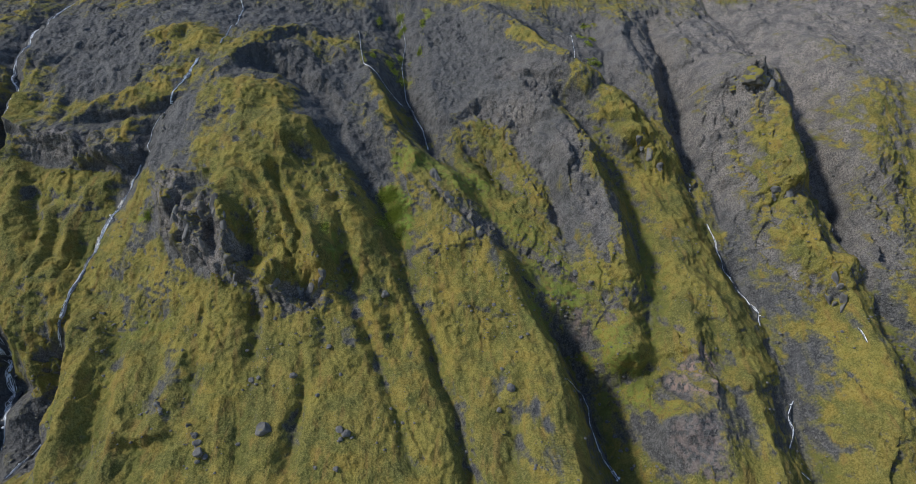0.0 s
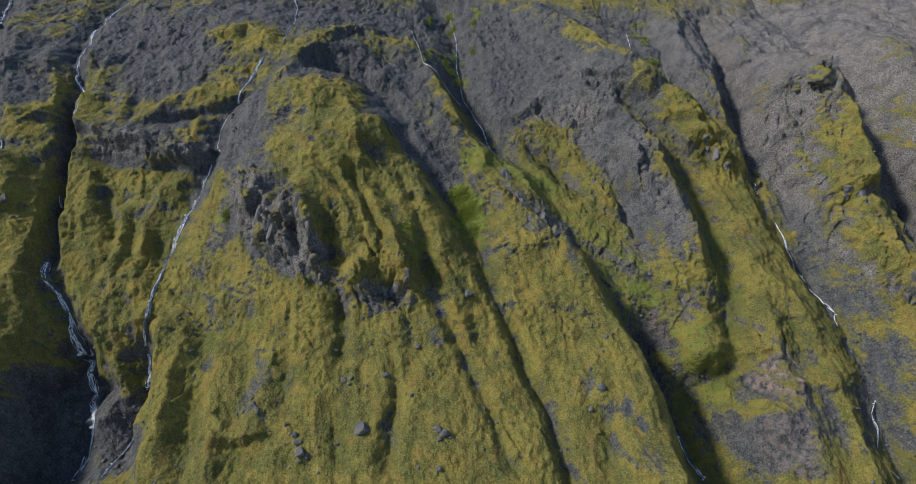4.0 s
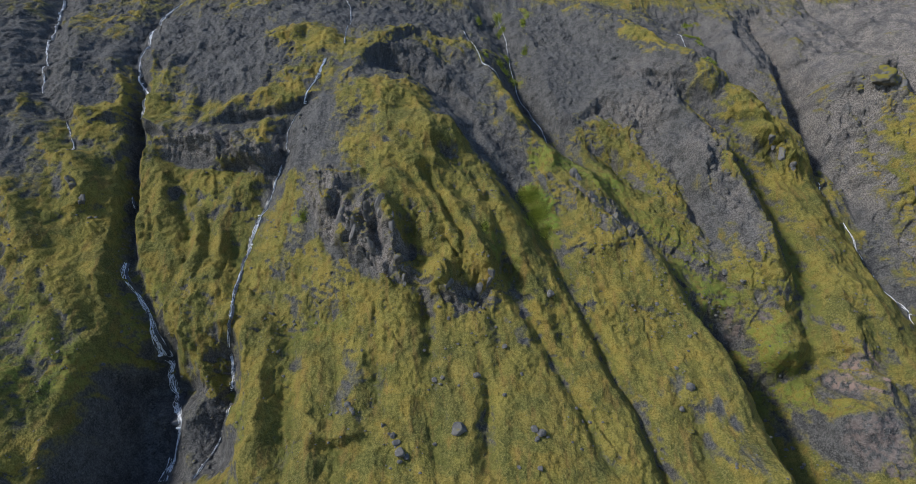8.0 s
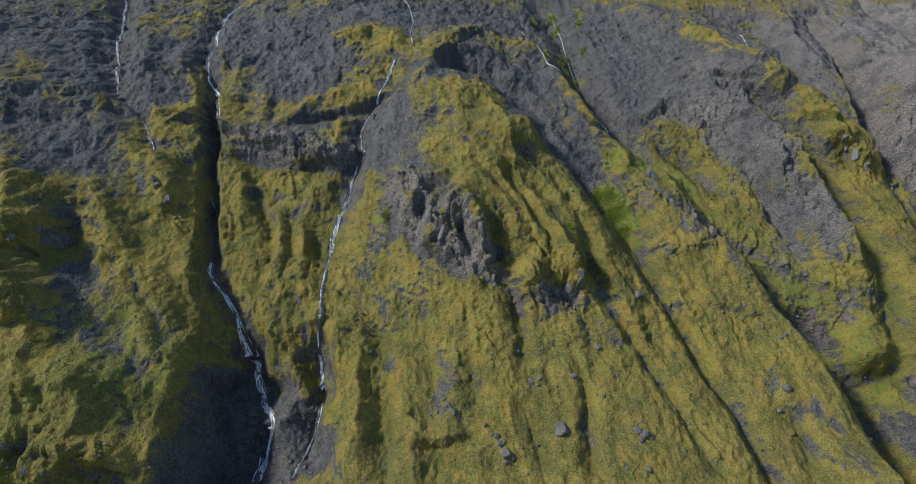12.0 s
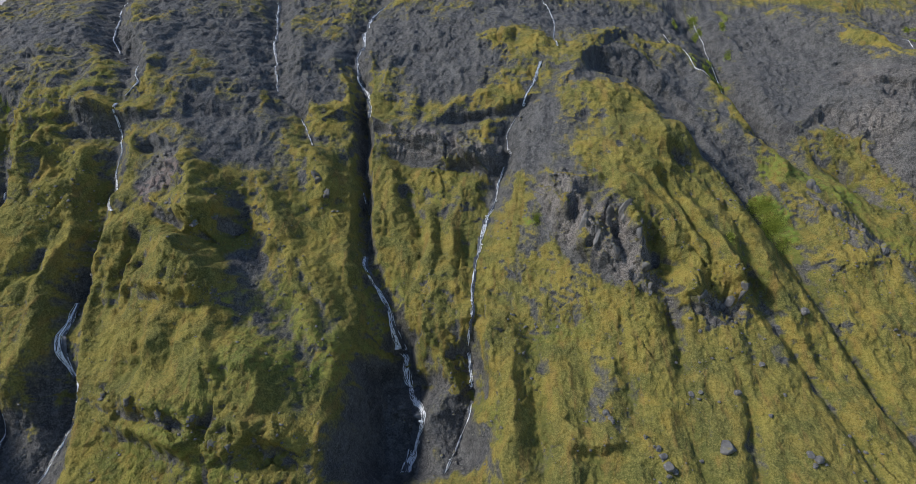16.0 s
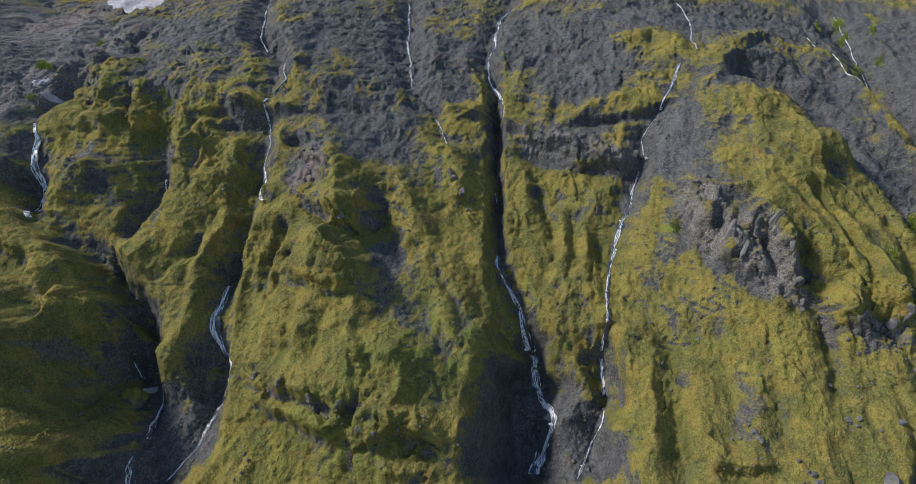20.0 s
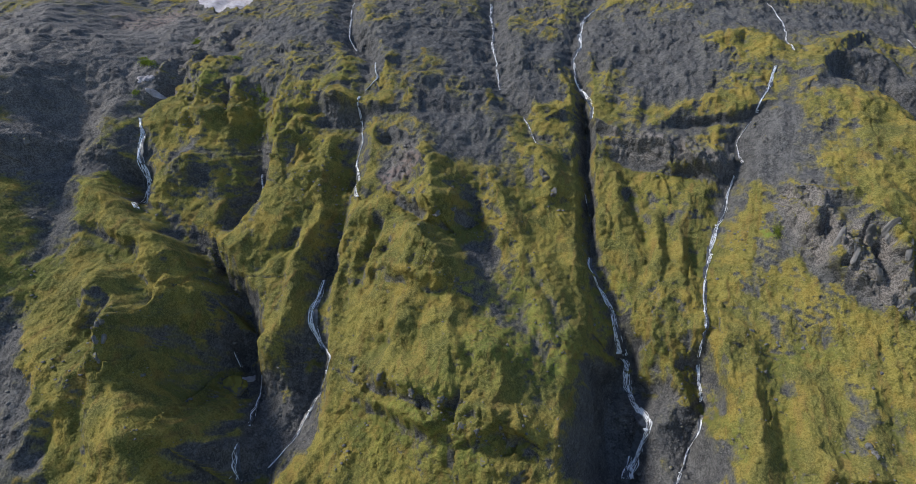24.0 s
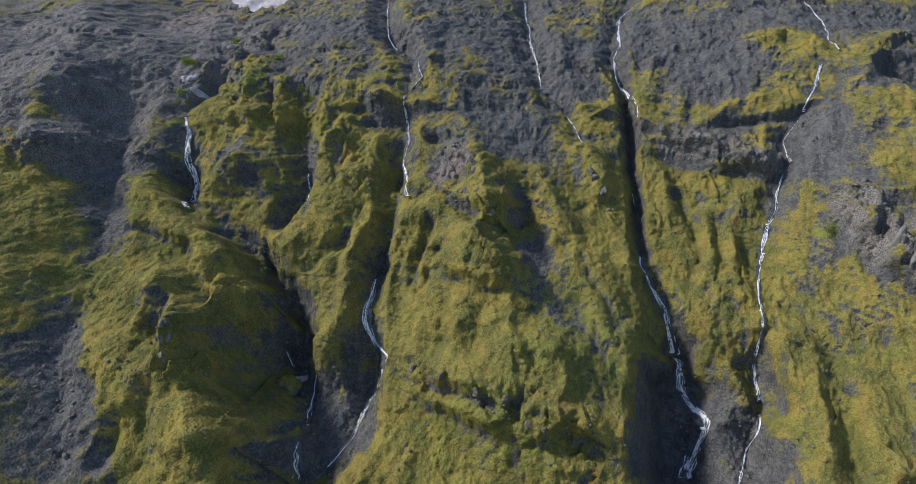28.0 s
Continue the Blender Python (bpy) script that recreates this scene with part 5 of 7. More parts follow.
cover("green", 0.23, (70.5, 207.7, 5), (70.5, 184.9, 6), (65.7, 174.8, 5))
cover("moss", 0.4, (66.7, 166.5, 9), (76.6, 146.1, 7))
cover("green", 0.23, (-161.6, 170.6, 5), (-157.1, 156.6, 7), (-159.9, 147.0, 8))
cover("green", 0.23, (-244.5, 303.3, 3), (-288.5, 235.4, 5), (-299.5, 200.0, 6), (-294.6, 188.0, 6))
cover("moss", 0.3, (-105.1, 218.9, 8), (-91.6, 201.0, 8), (-100.1, 198.9, 7))
cover("ash", 0.5, (-10.0, 288.1, 16.4), (15.7, 284.6, 16.3), (35.9, 259.9, 15.3), (43.4, 231.5, 12.2))
cover("ash", 0.45, (75.4, 321.1, 21.7), (107.8, 321.3, 19.4), (145.0, 339.0, 28.0))
cover("ash", 0.5, (-47.1, 296.8, 12.1), (-41.9, 269.2, 10.0), (-30.1, 249.2, 10.7), (-19.3, 228.6, 9.1))
cover("ash", 0.45, (-98.5, 244.9, 7.9), (-116.3, 247.9, 9.5), (-104.9, 217.1, 7.4))
cover("moss", 0.4, (-82.8, 267.3, 5.9), (-70.1, 250.4, 7.8), (-59.3, 244.1, 6.7), (-69.0, 231.7, 9.6))
cover("ash", 0.5, (-185.2, 316.0, 18.4), (-156.5, 300.6, 17.1), (-147.0, 263.0, 15.4), (-160.7, 246.9, 11.3))
cover("moss", 0.35, (-122.4, 309.2, 12.7), (-102.8, 302.5, 8.1), (-124.3, 271.2, 7.6))
cover("moss", 0.35, (-2.7, 218.5, 8.8), (17.6, 275.3, 8.0), (39.9, 233.3, 6.1))
cover("ash", 0.4, (104.4, 271.3, 14.6), (106.4, 291.1, 12.1), (152.0, 298.3, 19.3))
cover("moss", 0.4, (117.3, 259.1, 8.5), (119.9, 244.2, 9.6), (128.4, 253.9, 7.0))
cover("ash", 0.45, (-66.4, 352.8, 19.4), (-94.2, 343.1, 18.7), (-134.5, 337.9, 18.6))
cover("rust", 0.6, (81.0, 172.5, 4.6), (84.2, 161.0, 5.0), (80.0, 151.3, 4.4))
cover("ash", 0.2, (72.4, 138.4, 12.7), (73.1, 148.9, 10.9))
cover("ash", 0.4, (11.5, 154.3, 2.7), (11.8, 142.9, 2.3))
cover("ash", 0.4, (-33.5, 169.8, 2.6), (-31.8, 160.9, 1.9))
cover("ash", 0.4, (-236.4, 246.7, 12.0), (-219.8, 237.6, 12.7), (-199.9, 211.1, 8.6), (-226.3, 281.9, 13.4))
cover("moss", 0.45, (-233.5, 258.5, 6.2), (-222.2, 258.2, 7.4), (-225.1, 252.2, 4.9))
cover("moss", 0.4, (-326.7, 211.9, 11.7), (-293.7, 231.8, 10.1), (-285.3, 231.5, 8.8))
cover("ash", 0.35, (-316.4, 204.4, 12.5), (-286.5, 201.8, 8.2), (-300.4, 189.0, 7.1))
cover("ash", 0.5, (-243.5, 218.5, 7.9), (-236.0, 205.3, 6.4))
cover("moss", 0.4, (-216.9, 199.0, 8.1), (-209.8, 170.5, 7.4))
cover("ash", 0.25, (-204.9, 184.7, 6.0), (-192.9, 170.5, 5.8), (-184.7, 157.9, 5.5))
cover("green", 0.18, (-186.2, 157.3, 7.3), (-174.8, 147.7, 7.1), (-196.7, 163.3, 5.6))
cover("ash", 0.5, (-156.1, 147.2, 10.0), (-140.6, 140.1, 9.7))
cover("moss", 0.4, (-151.3, 191.3, 8.3), (-148.5, 201.5, 6.3))
cover("ash", 0.5, (-360.7, 179.1, 8.5), (-349.4, 167.5, 8.3), (-335.1, 155.7, 6.7))
cover("ash", 0.5, (-321.3, 111.4, 6.1), (-310.1, 99.5, 5.8), (-297.4, 86.2, 7.4))
cover("ash", 0.5, (-392.1, 250.7, 20.8), (-383.9, 256.6, 18.0), (-365.2, 273.2, 15.2))
cover("moss", 0.4, (-376.6, 193.1, 7.7), (-392.3, 223.7, 7.0), (-392.8, 235.0, 5.7))
cover("ash", 0.35, (-303.4, 132.9, 4.0), (-287.8, 124.0, 3.3))
cover("ash", 0.6, (-261.2, 110.5, 7.7), (-251.4, 114.7, 7.8), (-256.6, 97.8, 7.3))
cover("moss", 0.4, (-321.1, 229.6, 12.6), (-267.5, 207.0, 8.9))
cover("ash", 0.6, (-8.6, 277.2, 15.0), (1.1, 231.7, 13.0), (10.4, 205.0, 10.0), (29.9, 196.1, 10.5))
cover("crag", 0.45, (14.6, 279.4, 13.8), (26.3, 236.2, 12.7), (33.8, 205.5, 10.7))
cover("ash", 0.45, (-28.6, 229.4, 9.2), (-13.8, 208.9, 8.8), (-41.1, 250.9, 9.5))
cover("ash", 0.45, (33.6, 257.0, 11.9), (45.5, 230.9, 10.1), (49.7, 206.1, 8.4))
cover("ash", 0.7, (-29.6, 377.5, 28.0), (9.4, 349.6, 19.5), (28.6, 340.5, 12.6))
cover("ash", 0.6, (9.3, 358.6, 24.1), (20.8, 333.7, 19.5), (-12.3, 331.1, 16.1))
cover("ash", 0.4, (-39.8, 351.1, 19.6), (-21.0, 337.4, 15.8))
cover("ash", 0.35, (-296.2, 279.2, 16.9), (-270.1, 279.4, 16.3), (-319.9, 274.3, 17.4), (-348.0, 272.8, 18.3))
cover("ash", 0.35, (-315.0, 191.2, 12.1), (-297.0, 175.5, 9.3))
cover("ash", 0.4, (-158.5, 316.0, 23.3), (-140.4, 290.9, 13.6), (-184.4, 318.0, 17.7))
cover("ash", 0.35, (-117.8, 236.5, 11.9), (-106.5, 218.0, 11.2), (-93.9, 193.2, 12.9))
cover("moss", 0.4, (-226.4, 147.2, 11.5), (-206.8, 136.2, 8.7), (-240.7, 158.7, 8.2))
cover("ash", 0.4, (-87.1, 152.4, 4.5), (-90.1, 160.8, 2.8))
cover("ash", 0.4, (-44.6, 166.3, 2.8), (-32.5, 165.8, 2.3))
# scree on the block's right flank; its dark ash also paints the flank's shade
cover("ash", 0.4, (-201.9, 178.5, 9.8), (-188.3, 162.1, 9.4), (-176.2, 151.8, 7.2), (-184.3, 183.2, 7.9))
cover("ash", 0.3, (-217.5, 219.4, 14.1), (-204.4, 193.1, 13.2), (-192.5, 172.5, 10.3), (-180.7, 165.4, 10.0))
cover("ash", 0.4, (-85.9, 204.4, 11.1), (-78.9, 195.1, 9.0))
cover("crag", 0.5, (-87.6, 206.5, 10.1), (-80.5, 197.1, 9.0))
cover("moss", 0.7, (-33.7, 380.1, 3.5), (-30.9, 353.2, 3.3), (-27.3, 321.6, 3.6), (-25.5, 304.6, 2.9))
cover("green", 0.6, (-33.7, 380.1, 3.5), (-30.9, 353.2, 3.3), (-27.3, 321.6, 3.6), (-25.5, 304.6, 2.9))
cover("moss", 0.7, (-19.2, 374.1, 3.1), (-18.9, 348.8, 2.9), (-21.3, 325.7, 2.8), (-24.6, 313.1, 2.7))
cover("green", 0.6, (-19.2, 374.1, 3.1), (-18.9, 348.8, 2.9), (-21.3, 325.7, 2.8), (-24.6, 313.1, 2.7))
cover("moss", 0.7, (66.5, 354.8, 4.1), (62.5, 329.2, 3.8))
cover("green", 0.6, (66.5, 354.8, 4.1), (62.5, 329.2, 3.8))
cover("moss", 0.7, (60.7, 314.9, 3.0), (69.8, 316.2, 2.5))
cover("green", 0.6, (60.7, 314.9, 3.0), (69.8, 316.2, 2.5))
cover("moss", 0.7, (-28.3, 229.3, 4.1), (-24.3, 218.0, 4.9), (-21.3, 211.4, 3.9))
cover("green", 0.6, (-28.3, 229.3, 4.1), (-24.3, 218.0, 4.9), (-21.3, 211.4, 3.9))
cover("moss", 0.7, (-45.9, 205.5, 1.8), (-41.8, 195.0, 1.8))
cover("green", 0.6, (-45.9, 205.5, 1.8), (-41.8, 195.0, 1.8))
cover("moss", 0.7, (-111.5, 214.9, 2.2), (-107.2, 207.3, 2.1))
cover("green", 0.6, (-111.5, 214.9, 2.2), (-107.2, 207.3, 2.1))
cover("moss", 0.7, (-18.5, 247.1, 7.1), (-8.9, 245.1, 6.0), (10.0, 234.7, 4.8))
cover("green", 0.6, (-18.5, 247.1, 7.1), (-8.9, 245.1, 6.0), (10.0, 234.7, 4.8))
cover("green", 0.23, (33.8, 196.3, 9.1), (36.9, 181.5, 11.3), (54.8, 158.4, 11.4))
cover("green", 0.23, (-158.6, 185.5, 6.1), (-155.2, 174.2, 6.1), (-143.4, 162.2, 4.9))
cover("green", 0.18, (-193.4, 138.2, 5.1), (-212.4, 121.0, 7.3), (-182.5, 118.1, 5.0))

cover("moss", 0.6, (-199.0, 181.8, 7), (-190.7, 171.6, 8), (-182.7, 162.7, 7))
cover("moss", 0.4, (66.9, 159.8, 8), (74.0, 150.0, 7))
cover("moss", 0.4, (-92.0, 134.0, 6), (-89.2, 128.0, 6))
cover("moss", 0.8, (-293.0, 92.0, 5), (-289.0, 86.0, 5))


def patches(kind, u, w):
    out = np.zeros_like(u)
    u_low, u_high, w_low, w_high = u.min(), u.max(), w.min(), w.max()
    for amount, rows in COVER[kind]:
        reach = rows[:, 2].max() * 1.5
        if rows[:, 0].min() - reach > u_high or rows[:, 0].max() + reach < u_low or rows[:, 1].min() - reach > w_high or rows[:, 1].max() + reach < w_low:
            continue
        near = np.nonzero((u > rows[:, 0].min() - reach) & (u < rows[:, 0].max() + reach) & (w > rows[:, 1].min() - reach) & (w < rows[:, 1].max() + reach))[0]
        x, y, best = u[near], w[near], np.full(len(near), 9.0)
        ends = rows[1:] if len(rows) > 1 else rows
        for a, b in zip(rows, ends):
            eu, ew = b[0] - a[0], b[1] - a[1]
            t = np.clip(((x - a[0]) * eu + (y - a[1]) * ew) / max(eu * eu + ew * ew, 1e-6), 0, 1)
            best = np.minimum(best, np.hypot(x - a[0] - t * eu, y - a[1] - t * ew) / (a[2] + (b[2] - a[2]) * t))
        out[near] += amount * (1 - ease(best, 0.45, 1.35))
    return out


def growth(u, w, d, deep, level, brow, hump):
    """What covers the ground: moss, bright wet moss, rusty rock, each 0 to 1. level: 1 on the flat, 0 on a wall; brow, hump: how far small and large forms stand out."""
    x, y = u + 4 * fbm(u / 12, w / 12, 101, 3), w + 4 * fbm(u / 12, w / 12, 111, 3)
    z = (w - d) * R2
    moss = 1.16 - 1.00 * ease(z - 0.035 * np.abs(u + 120), 76, 124) + patches("moss", x, y) - patches("ash", x, y)
    moss = moss - 0.035 * deep - 0.30 * ease(u, 10, 80) * ease(z, 45, 85) - 0.12 * ease(-u, 185, 215) * ease(z, 82, 100)
    moss = moss - 0.18 * patches("crag", x, y) + 0.85 * (ease(level, 0.15, 0.75) - 0.72)
    moss = moss + 0.30 * np.clip(brow / 0.7, -1, 1) + 0.16 * np.clip(hump / 2.5, -1, 1)
    moss = moss + (0.30 + 0.08 * ease(z, 95, 125)) * fbm(u / 26, w / 18, 121, 5, 0.6) + (0.24 - 0.08 * ease(z, 95, 125)) * fbm((u + 0.25 * w) / 3.4, w / 15, 131, 3)
    # bare runs of grey ash between the moss
    bare = noise2((u + 0.1 * w + 3 * noise2(u / 11, w / 11, 141)) / 5.5, w / 20, 143) + 0.5 * noise2(u / 2.6, w / 6, 145) + 0.4 * noise2(u / 40, w / 40, 147)
    moss = moss - 0.60 * ease(bare, 0.45, 1.05)
    return np.clip(moss, -0.5, 1.5), np.clip(patches("green", x, y), 0, 1), np.clip(patches("rust", x, y), 0, 1)

# ---- materials ----
class Nodes:
    """Short hand for a node material."""

    def __init__(self, name):
        self.material = bpy.data.materials.new(name)
        self.material.use_nodes = True
        self.tree = self.material.node_tree
        self.shader = self.tree.nodes["Principled BSDF"]

    def add(self, kind, **inputs):
        node = self.tree.nodes.new(kind)
        for key, value in inputs.items():
            self.feed(node.inputs[key.replace("_", " ")], value)
        return node

    def feed(self, socket, value):
        if isinstance(value, bpy.types.NodeSocket):
            self.tree.links.new(value, socket)
        else:
            socket.default_value = value

    def noise(self, scale, detail=4.0, rough=0.55, distort=0.0, vector=None):
        node = self.add("ShaderNodeTexNoise", Scale=scale, Detail=detail, Roughness=rough, Distortion=distort)
        self.feed(node.inputs["Vector"], vector or self.where())
        return node.outputs["Fac"]

    def where(self):
        return self.add("ShaderNodeTexCoord").outputs["Object"]

    def stretch(self, sx, sy, sz):
        node = self.add("ShaderNodeMapping")
        self.feed(node.inputs["Vector"], self.where())
        node.inputs["Scale"].default_value = (sx, sy, sz)
        return node.outputs["Vector"]

    def ramp(self, fac, lo, hi, a=0.0, b=1.0):
        node = self.add("ShaderNodeMapRange")
        node.clamp = True
        for key, value in (("Value", fac), ("From Min", lo), ("From Max", hi), ("To Min", a), ("To Max", b)):
            self.feed(node.inputs[key], value)
        return node.outputs["Result"]

    def math(self, op, a, b=0.0):
        node = self.tree.nodes.new("ShaderNodeMath")
        node.operation = op
        self.feed(node.inputs[0], a)
        self.feed(node.inputs[1], b)
        return node.outputs[0]

    def mix(self, fac, a, b):
        node = self.tree.nodes.new("ShaderNodeMix")
        node.data_type = "RGBA"
        self.feed(node.inputs[0], fac)
        for socket, value in ((node.inputs[6], a), (node.inputs[7], b)):
            self.feed(socket, (*value, 1.0) if isinstance(value, tuple) else value)
        return node.outputs[2]

    def attribute(self, name):
        node = self.tree.nodes.new("ShaderNodeAttribute")
        node.attribute_name = name
        return node.outputs["Fac"]

    def bump(self, height, strength, distance):
        node = self.add("ShaderNodeBump", Strength=strength, Distance=distance, Height=height)
        self.feed(self.shader.inputs["Normal"], node.outputs["Normal"])
        return node

    def done(self, color, rough=0.9, specular=0.25):
        self.feed(self.shader.inputs["Base Color"], (*color, 1.0) if isinstance(color, tuple) else color)
        self.feed(self.shader.inputs["Roughness"], rough)
        self.shader.inputs["Specular IOR Level"].default_value = specular
        return self.material


def ground_material():
    n = Nodes("moss_and_ash")
    grit = n.noise(0.5, 3, 0.5)
    fine = n.noise(1.3, 2, 0.5)
    speck = n.noise(3.6, 2, 0.6)
    grain = n.noise(1.9, 2, 0.6)
    broad_tone = n.noise(0.03, 2, 0.5)
    mid = n.noise(0.16, 3, 0.55)
    drift = n.noise(0.075, 3, 0.55, 0.4)
    streak = n.noise(0.42, 3, 0.55, 0.3, n.stretch(1.0, 0.25, 0.2))
    pebble = n.add("ShaderNodeTexVoronoi", Scale=0.8)
    n.feed(pebble.inputs["Vector"], n.where())
    pebble = pebble.outputs["Distance"]
    # volcanic ash, gravel and tuff
    rock = n.mix(n.ramp(mid, 0.38, 0.62), (0.041, 0.041, 0.040), (0.072, 0.070, 0.066))
    rock = n.mix(n.ramp(streak, 0.50, 0.62, 0.0, 0.5), rock, (0.104, 0.102, 0.096))
    rock = n.mix(n.ramp(grit, 0.51, 0.62, 0.0, 0.32), rock, (0.137, 0.134, 0.126))
    rock = n.mix(n.ramp(grain, 0.51, 0.60, 0.0, 0.28), rock, (0.190, 0.185, 0.174))
    rock = n.mix(n.ramp(pebble, 0.20, 0.10, 0.0, 0.40), rock, (0.190, 0.178, 0.170))
    rock = n.mix(n.ramp(grain, 0.48, 0.38, 0.0, 0.42), rock, (0.024, 0.023, 0.024))
    rock = n.mix(n.ramp(grit, 0.48, 0.40, 0.0, 0.22), rock, (0.026, 0.025, 0.026))
    rock = n.mix(n.ramp(fine, 0.53, 0.62, 0.0, 0.35), rock, (0.175, 0.164, 0.156))
    moss_tip = n.ramp(fine, 0.53, 0.63, 0.0, 0.20)
    rock = n.mix(n.ramp(streak, 0.46, 0.36, 0.0, 0.45), rock, (0.038, 0.037, 0.040))
    rock = n.mix(n.ramp(speck, 0.54, 0.64, 0.0, 0.25), rock, (0.215, 0.202, 0.192))
    rock = n.mix(n.math("MULTIPLY", n.attribute("pale"), n.ramp(mid, 0.38, 0.56, 0.35, 0.95)), rock, n.mix(n.ramp(grain, 0.42, 0.58), (0.105, 0.092, 0.080), (0.260, 0.228, 0.200)))
    rust = n.math("MULTIPLY", n.attribute("rust"), n.ramp(grit, 0.42, 0.56))
    rock = n.mix(rust, rock, (0.255, 0.180, 0.148))
    # woolly fringe moss
    moss = n.mix(n.ramp(drift, 0.40, 0.60), (0.090, 0.094, 0.022), (0.212, 0.176, 0.034))
    moss = n.mix(n.ramp(mid, 0.48, 0.60, 0.0, 0.75), moss, (0.240, 0.170, 0.032))
    moss = n.mix(n.ramp(broad_tone, 0.45, 0.60, 0.0, 0.4), moss, (0.110, 0.108, 0.030))
    moss = n.mix(n.ramp(grit, 0.51, 0.62, 0.0, 0.20), moss, (0.300, 0.252, 0.066))
    moss = n.mix(n.ramp(n.noise(0.11, 4, 0.6, 0.5, n.stretch(1.0, 0.7, 0.6)), 0.49, 0.38, 0.0, 0.60), moss, (0.068, 0.072, 0.021))
    moss = n.mix(n.ramp(grain, 0.51, 0.63, 0.0, 0.24), moss, (0.345, 0.288, 0.100))
    moss = n.mix(moss_tip, moss, (0.330, 0.272, 0.080))
    moss = n.mix(n.ramp(streak, 0.56, 0.66, 0.0, 0.45), moss, (0.211, 0.125, 0.039))
    moss = n.mix(n.ramp(grain, 0.48, 0.38, 0.0, 0.36), moss, (0.046, 0.044, 0.012))
    moss = n.mix(n.ramp(speck, 0.46, 0.38, 0.0, 0.25), moss, (0.050, 0.048, 0.016))
    moss = n.mix(n.ramp(speck, 0.55, 0.64, 0.0, 0.20), moss, (0.360, 0.300, 0.110))
    moss = n.mix(n.ramp(grit, 0.48, 0.38, 0.0, 0.16), moss, (0.066, 0.061, 0.016))
    moss = n.mix(n.math("MULTIPLY", n.attribute("green"), n.ramp(grit, 0.40, 0.55)), moss, (0.140, 0.182, 0.030))
    # darker, greener moss where the ground sinks into hollows
    moss = n.mix(n.math("MULTIPLY", n.attribute("hollow_tone"), n.ramp(grit, 0.36, 0.58)), moss, (0.094, 0.100, 0.024))
    edge = n.math("ADD", n.attribute("moss"), n.math("MULTIPLY", n.math("SUBTRACT", grit, 0.5), 0.5))
    edge = n.math("ADD", edge, n.math("MULTIPLY", n.math("SUBTRACT", streak, 0.5), 1.5))
    edge = n.math("ADD", edge, n.math("MULTIPLY", n.math("SUBTRACT", mid, 0.5), 0.9))
    edge = n.math("ADD", edge, n.math("MULTIPLY", n.math("SUBTRACT", grain, 0.5), 0.7))
    fac = n.ramp(edge, -0.05, 0.95)
    # a thin olive-brown film where moss begins to grow on the ash
    film = n.mix(n.ramp(fine, 0.42, 0.58), (0.082, 0.077, 0.044), (0.150, 0.136, 0.070))
    color = n.mix(n.ramp(fac, 0.0, 0.45), rock, n.mix(0.30, film, rock))
    color = n.mix(n.ramp(fac, 0.36, 0.80), color, moss)
    height = n.math("ADD", n.math("MULTIPLY", grit, 1.0), n.math("MULTIPLY", grain, 0.5))
    n.bump(height, 1.0, 1.0)
    return n.done(color, n.ramp(fac, 0, 1, 0.78, 0.97), 0.2)


GROUND = ground_material()

# ---- the ground: one sheet from the valley floor to the horizon ----
def spread(lo, hi, step, far_lo, far_hi):
    """Even steps from lo to hi, then ever wider ones out to the far ends."""
    inner = np.arange(lo, hi + step / 2, step)
    out, gap = [], step
    while not out or out[-1] < max(hi - far_lo, far_hi - lo):
        gap *= 1.14
        out.append((out[-1] if out else 0.0) + gap)
    out = np.array(out)
    return np.concatenate([lo - out[out < lo - far_lo][::-1], inner, hi + out[out < far_hi - hi]])


STEP = 0.42
us, ws = spread(-445, 272, STEP, -3800, 3600), spread(66, 362, STEP, -2600, 3000)
gu, gw = (a.ravel() for a in np.meshgrid(us, ws))
gd, gdeep = surface(gu, gw)
sheet = gd.reshape(len(ws), len(us))
du, dw = np.gradient(sheet, us, axis=1).ravel(), np.gradient(sheet, ws, axis=0).ravel()
level = R2 * (1 + dw) / np.sqrt(1 + du * du + dw * dw)


def smoothed(a, r):
    """Mean over a square of 2 r + 1 steps."""
    for axis in (0, 1):
        run = np.cumsum(np.pad(a, [(r + 1, r) if k == axis else (0, 0) for k in (0, 1)], mode="edge"), axis=axis)
        n = a.shape[axis]
        a = (np.take(run, np.arange(2 * r + 1, 2 * r + 1 + n), axis) - np.take(run, np.arange(n), axis)) / (2 * r + 1)
    return a


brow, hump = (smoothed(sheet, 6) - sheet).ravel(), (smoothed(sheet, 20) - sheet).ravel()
gmoss, ggreen, grust = growth(gu, gw, gd, gdeep, level, brow, hump)
columns, count = len(us), len(us) * len(ws)
ground_mesh = bpy.data.meshes.new("ground")
corner = (np.arange(len(ws) - 1)[:, None] * columns + np.arange(columns - 1)[None, :]).ravel()
quads = np.stack([corner, corner + 1, corner + columns + 1, corner + columns], -1).astype(np.int32)
ground_mesh.vertices.add(count)
ground_mesh.vertices.foreach_set("co", np.stack([gu, (gw + gd) * R2, (gw - gd) * R2], -1).astype(np.float32).ravel())
ground_mesh.loops.add(quads.size)
ground_mesh.loops.foreach_set("vertex_index", quads.ravel())
ground_mesh.polygons.add(len(quads))
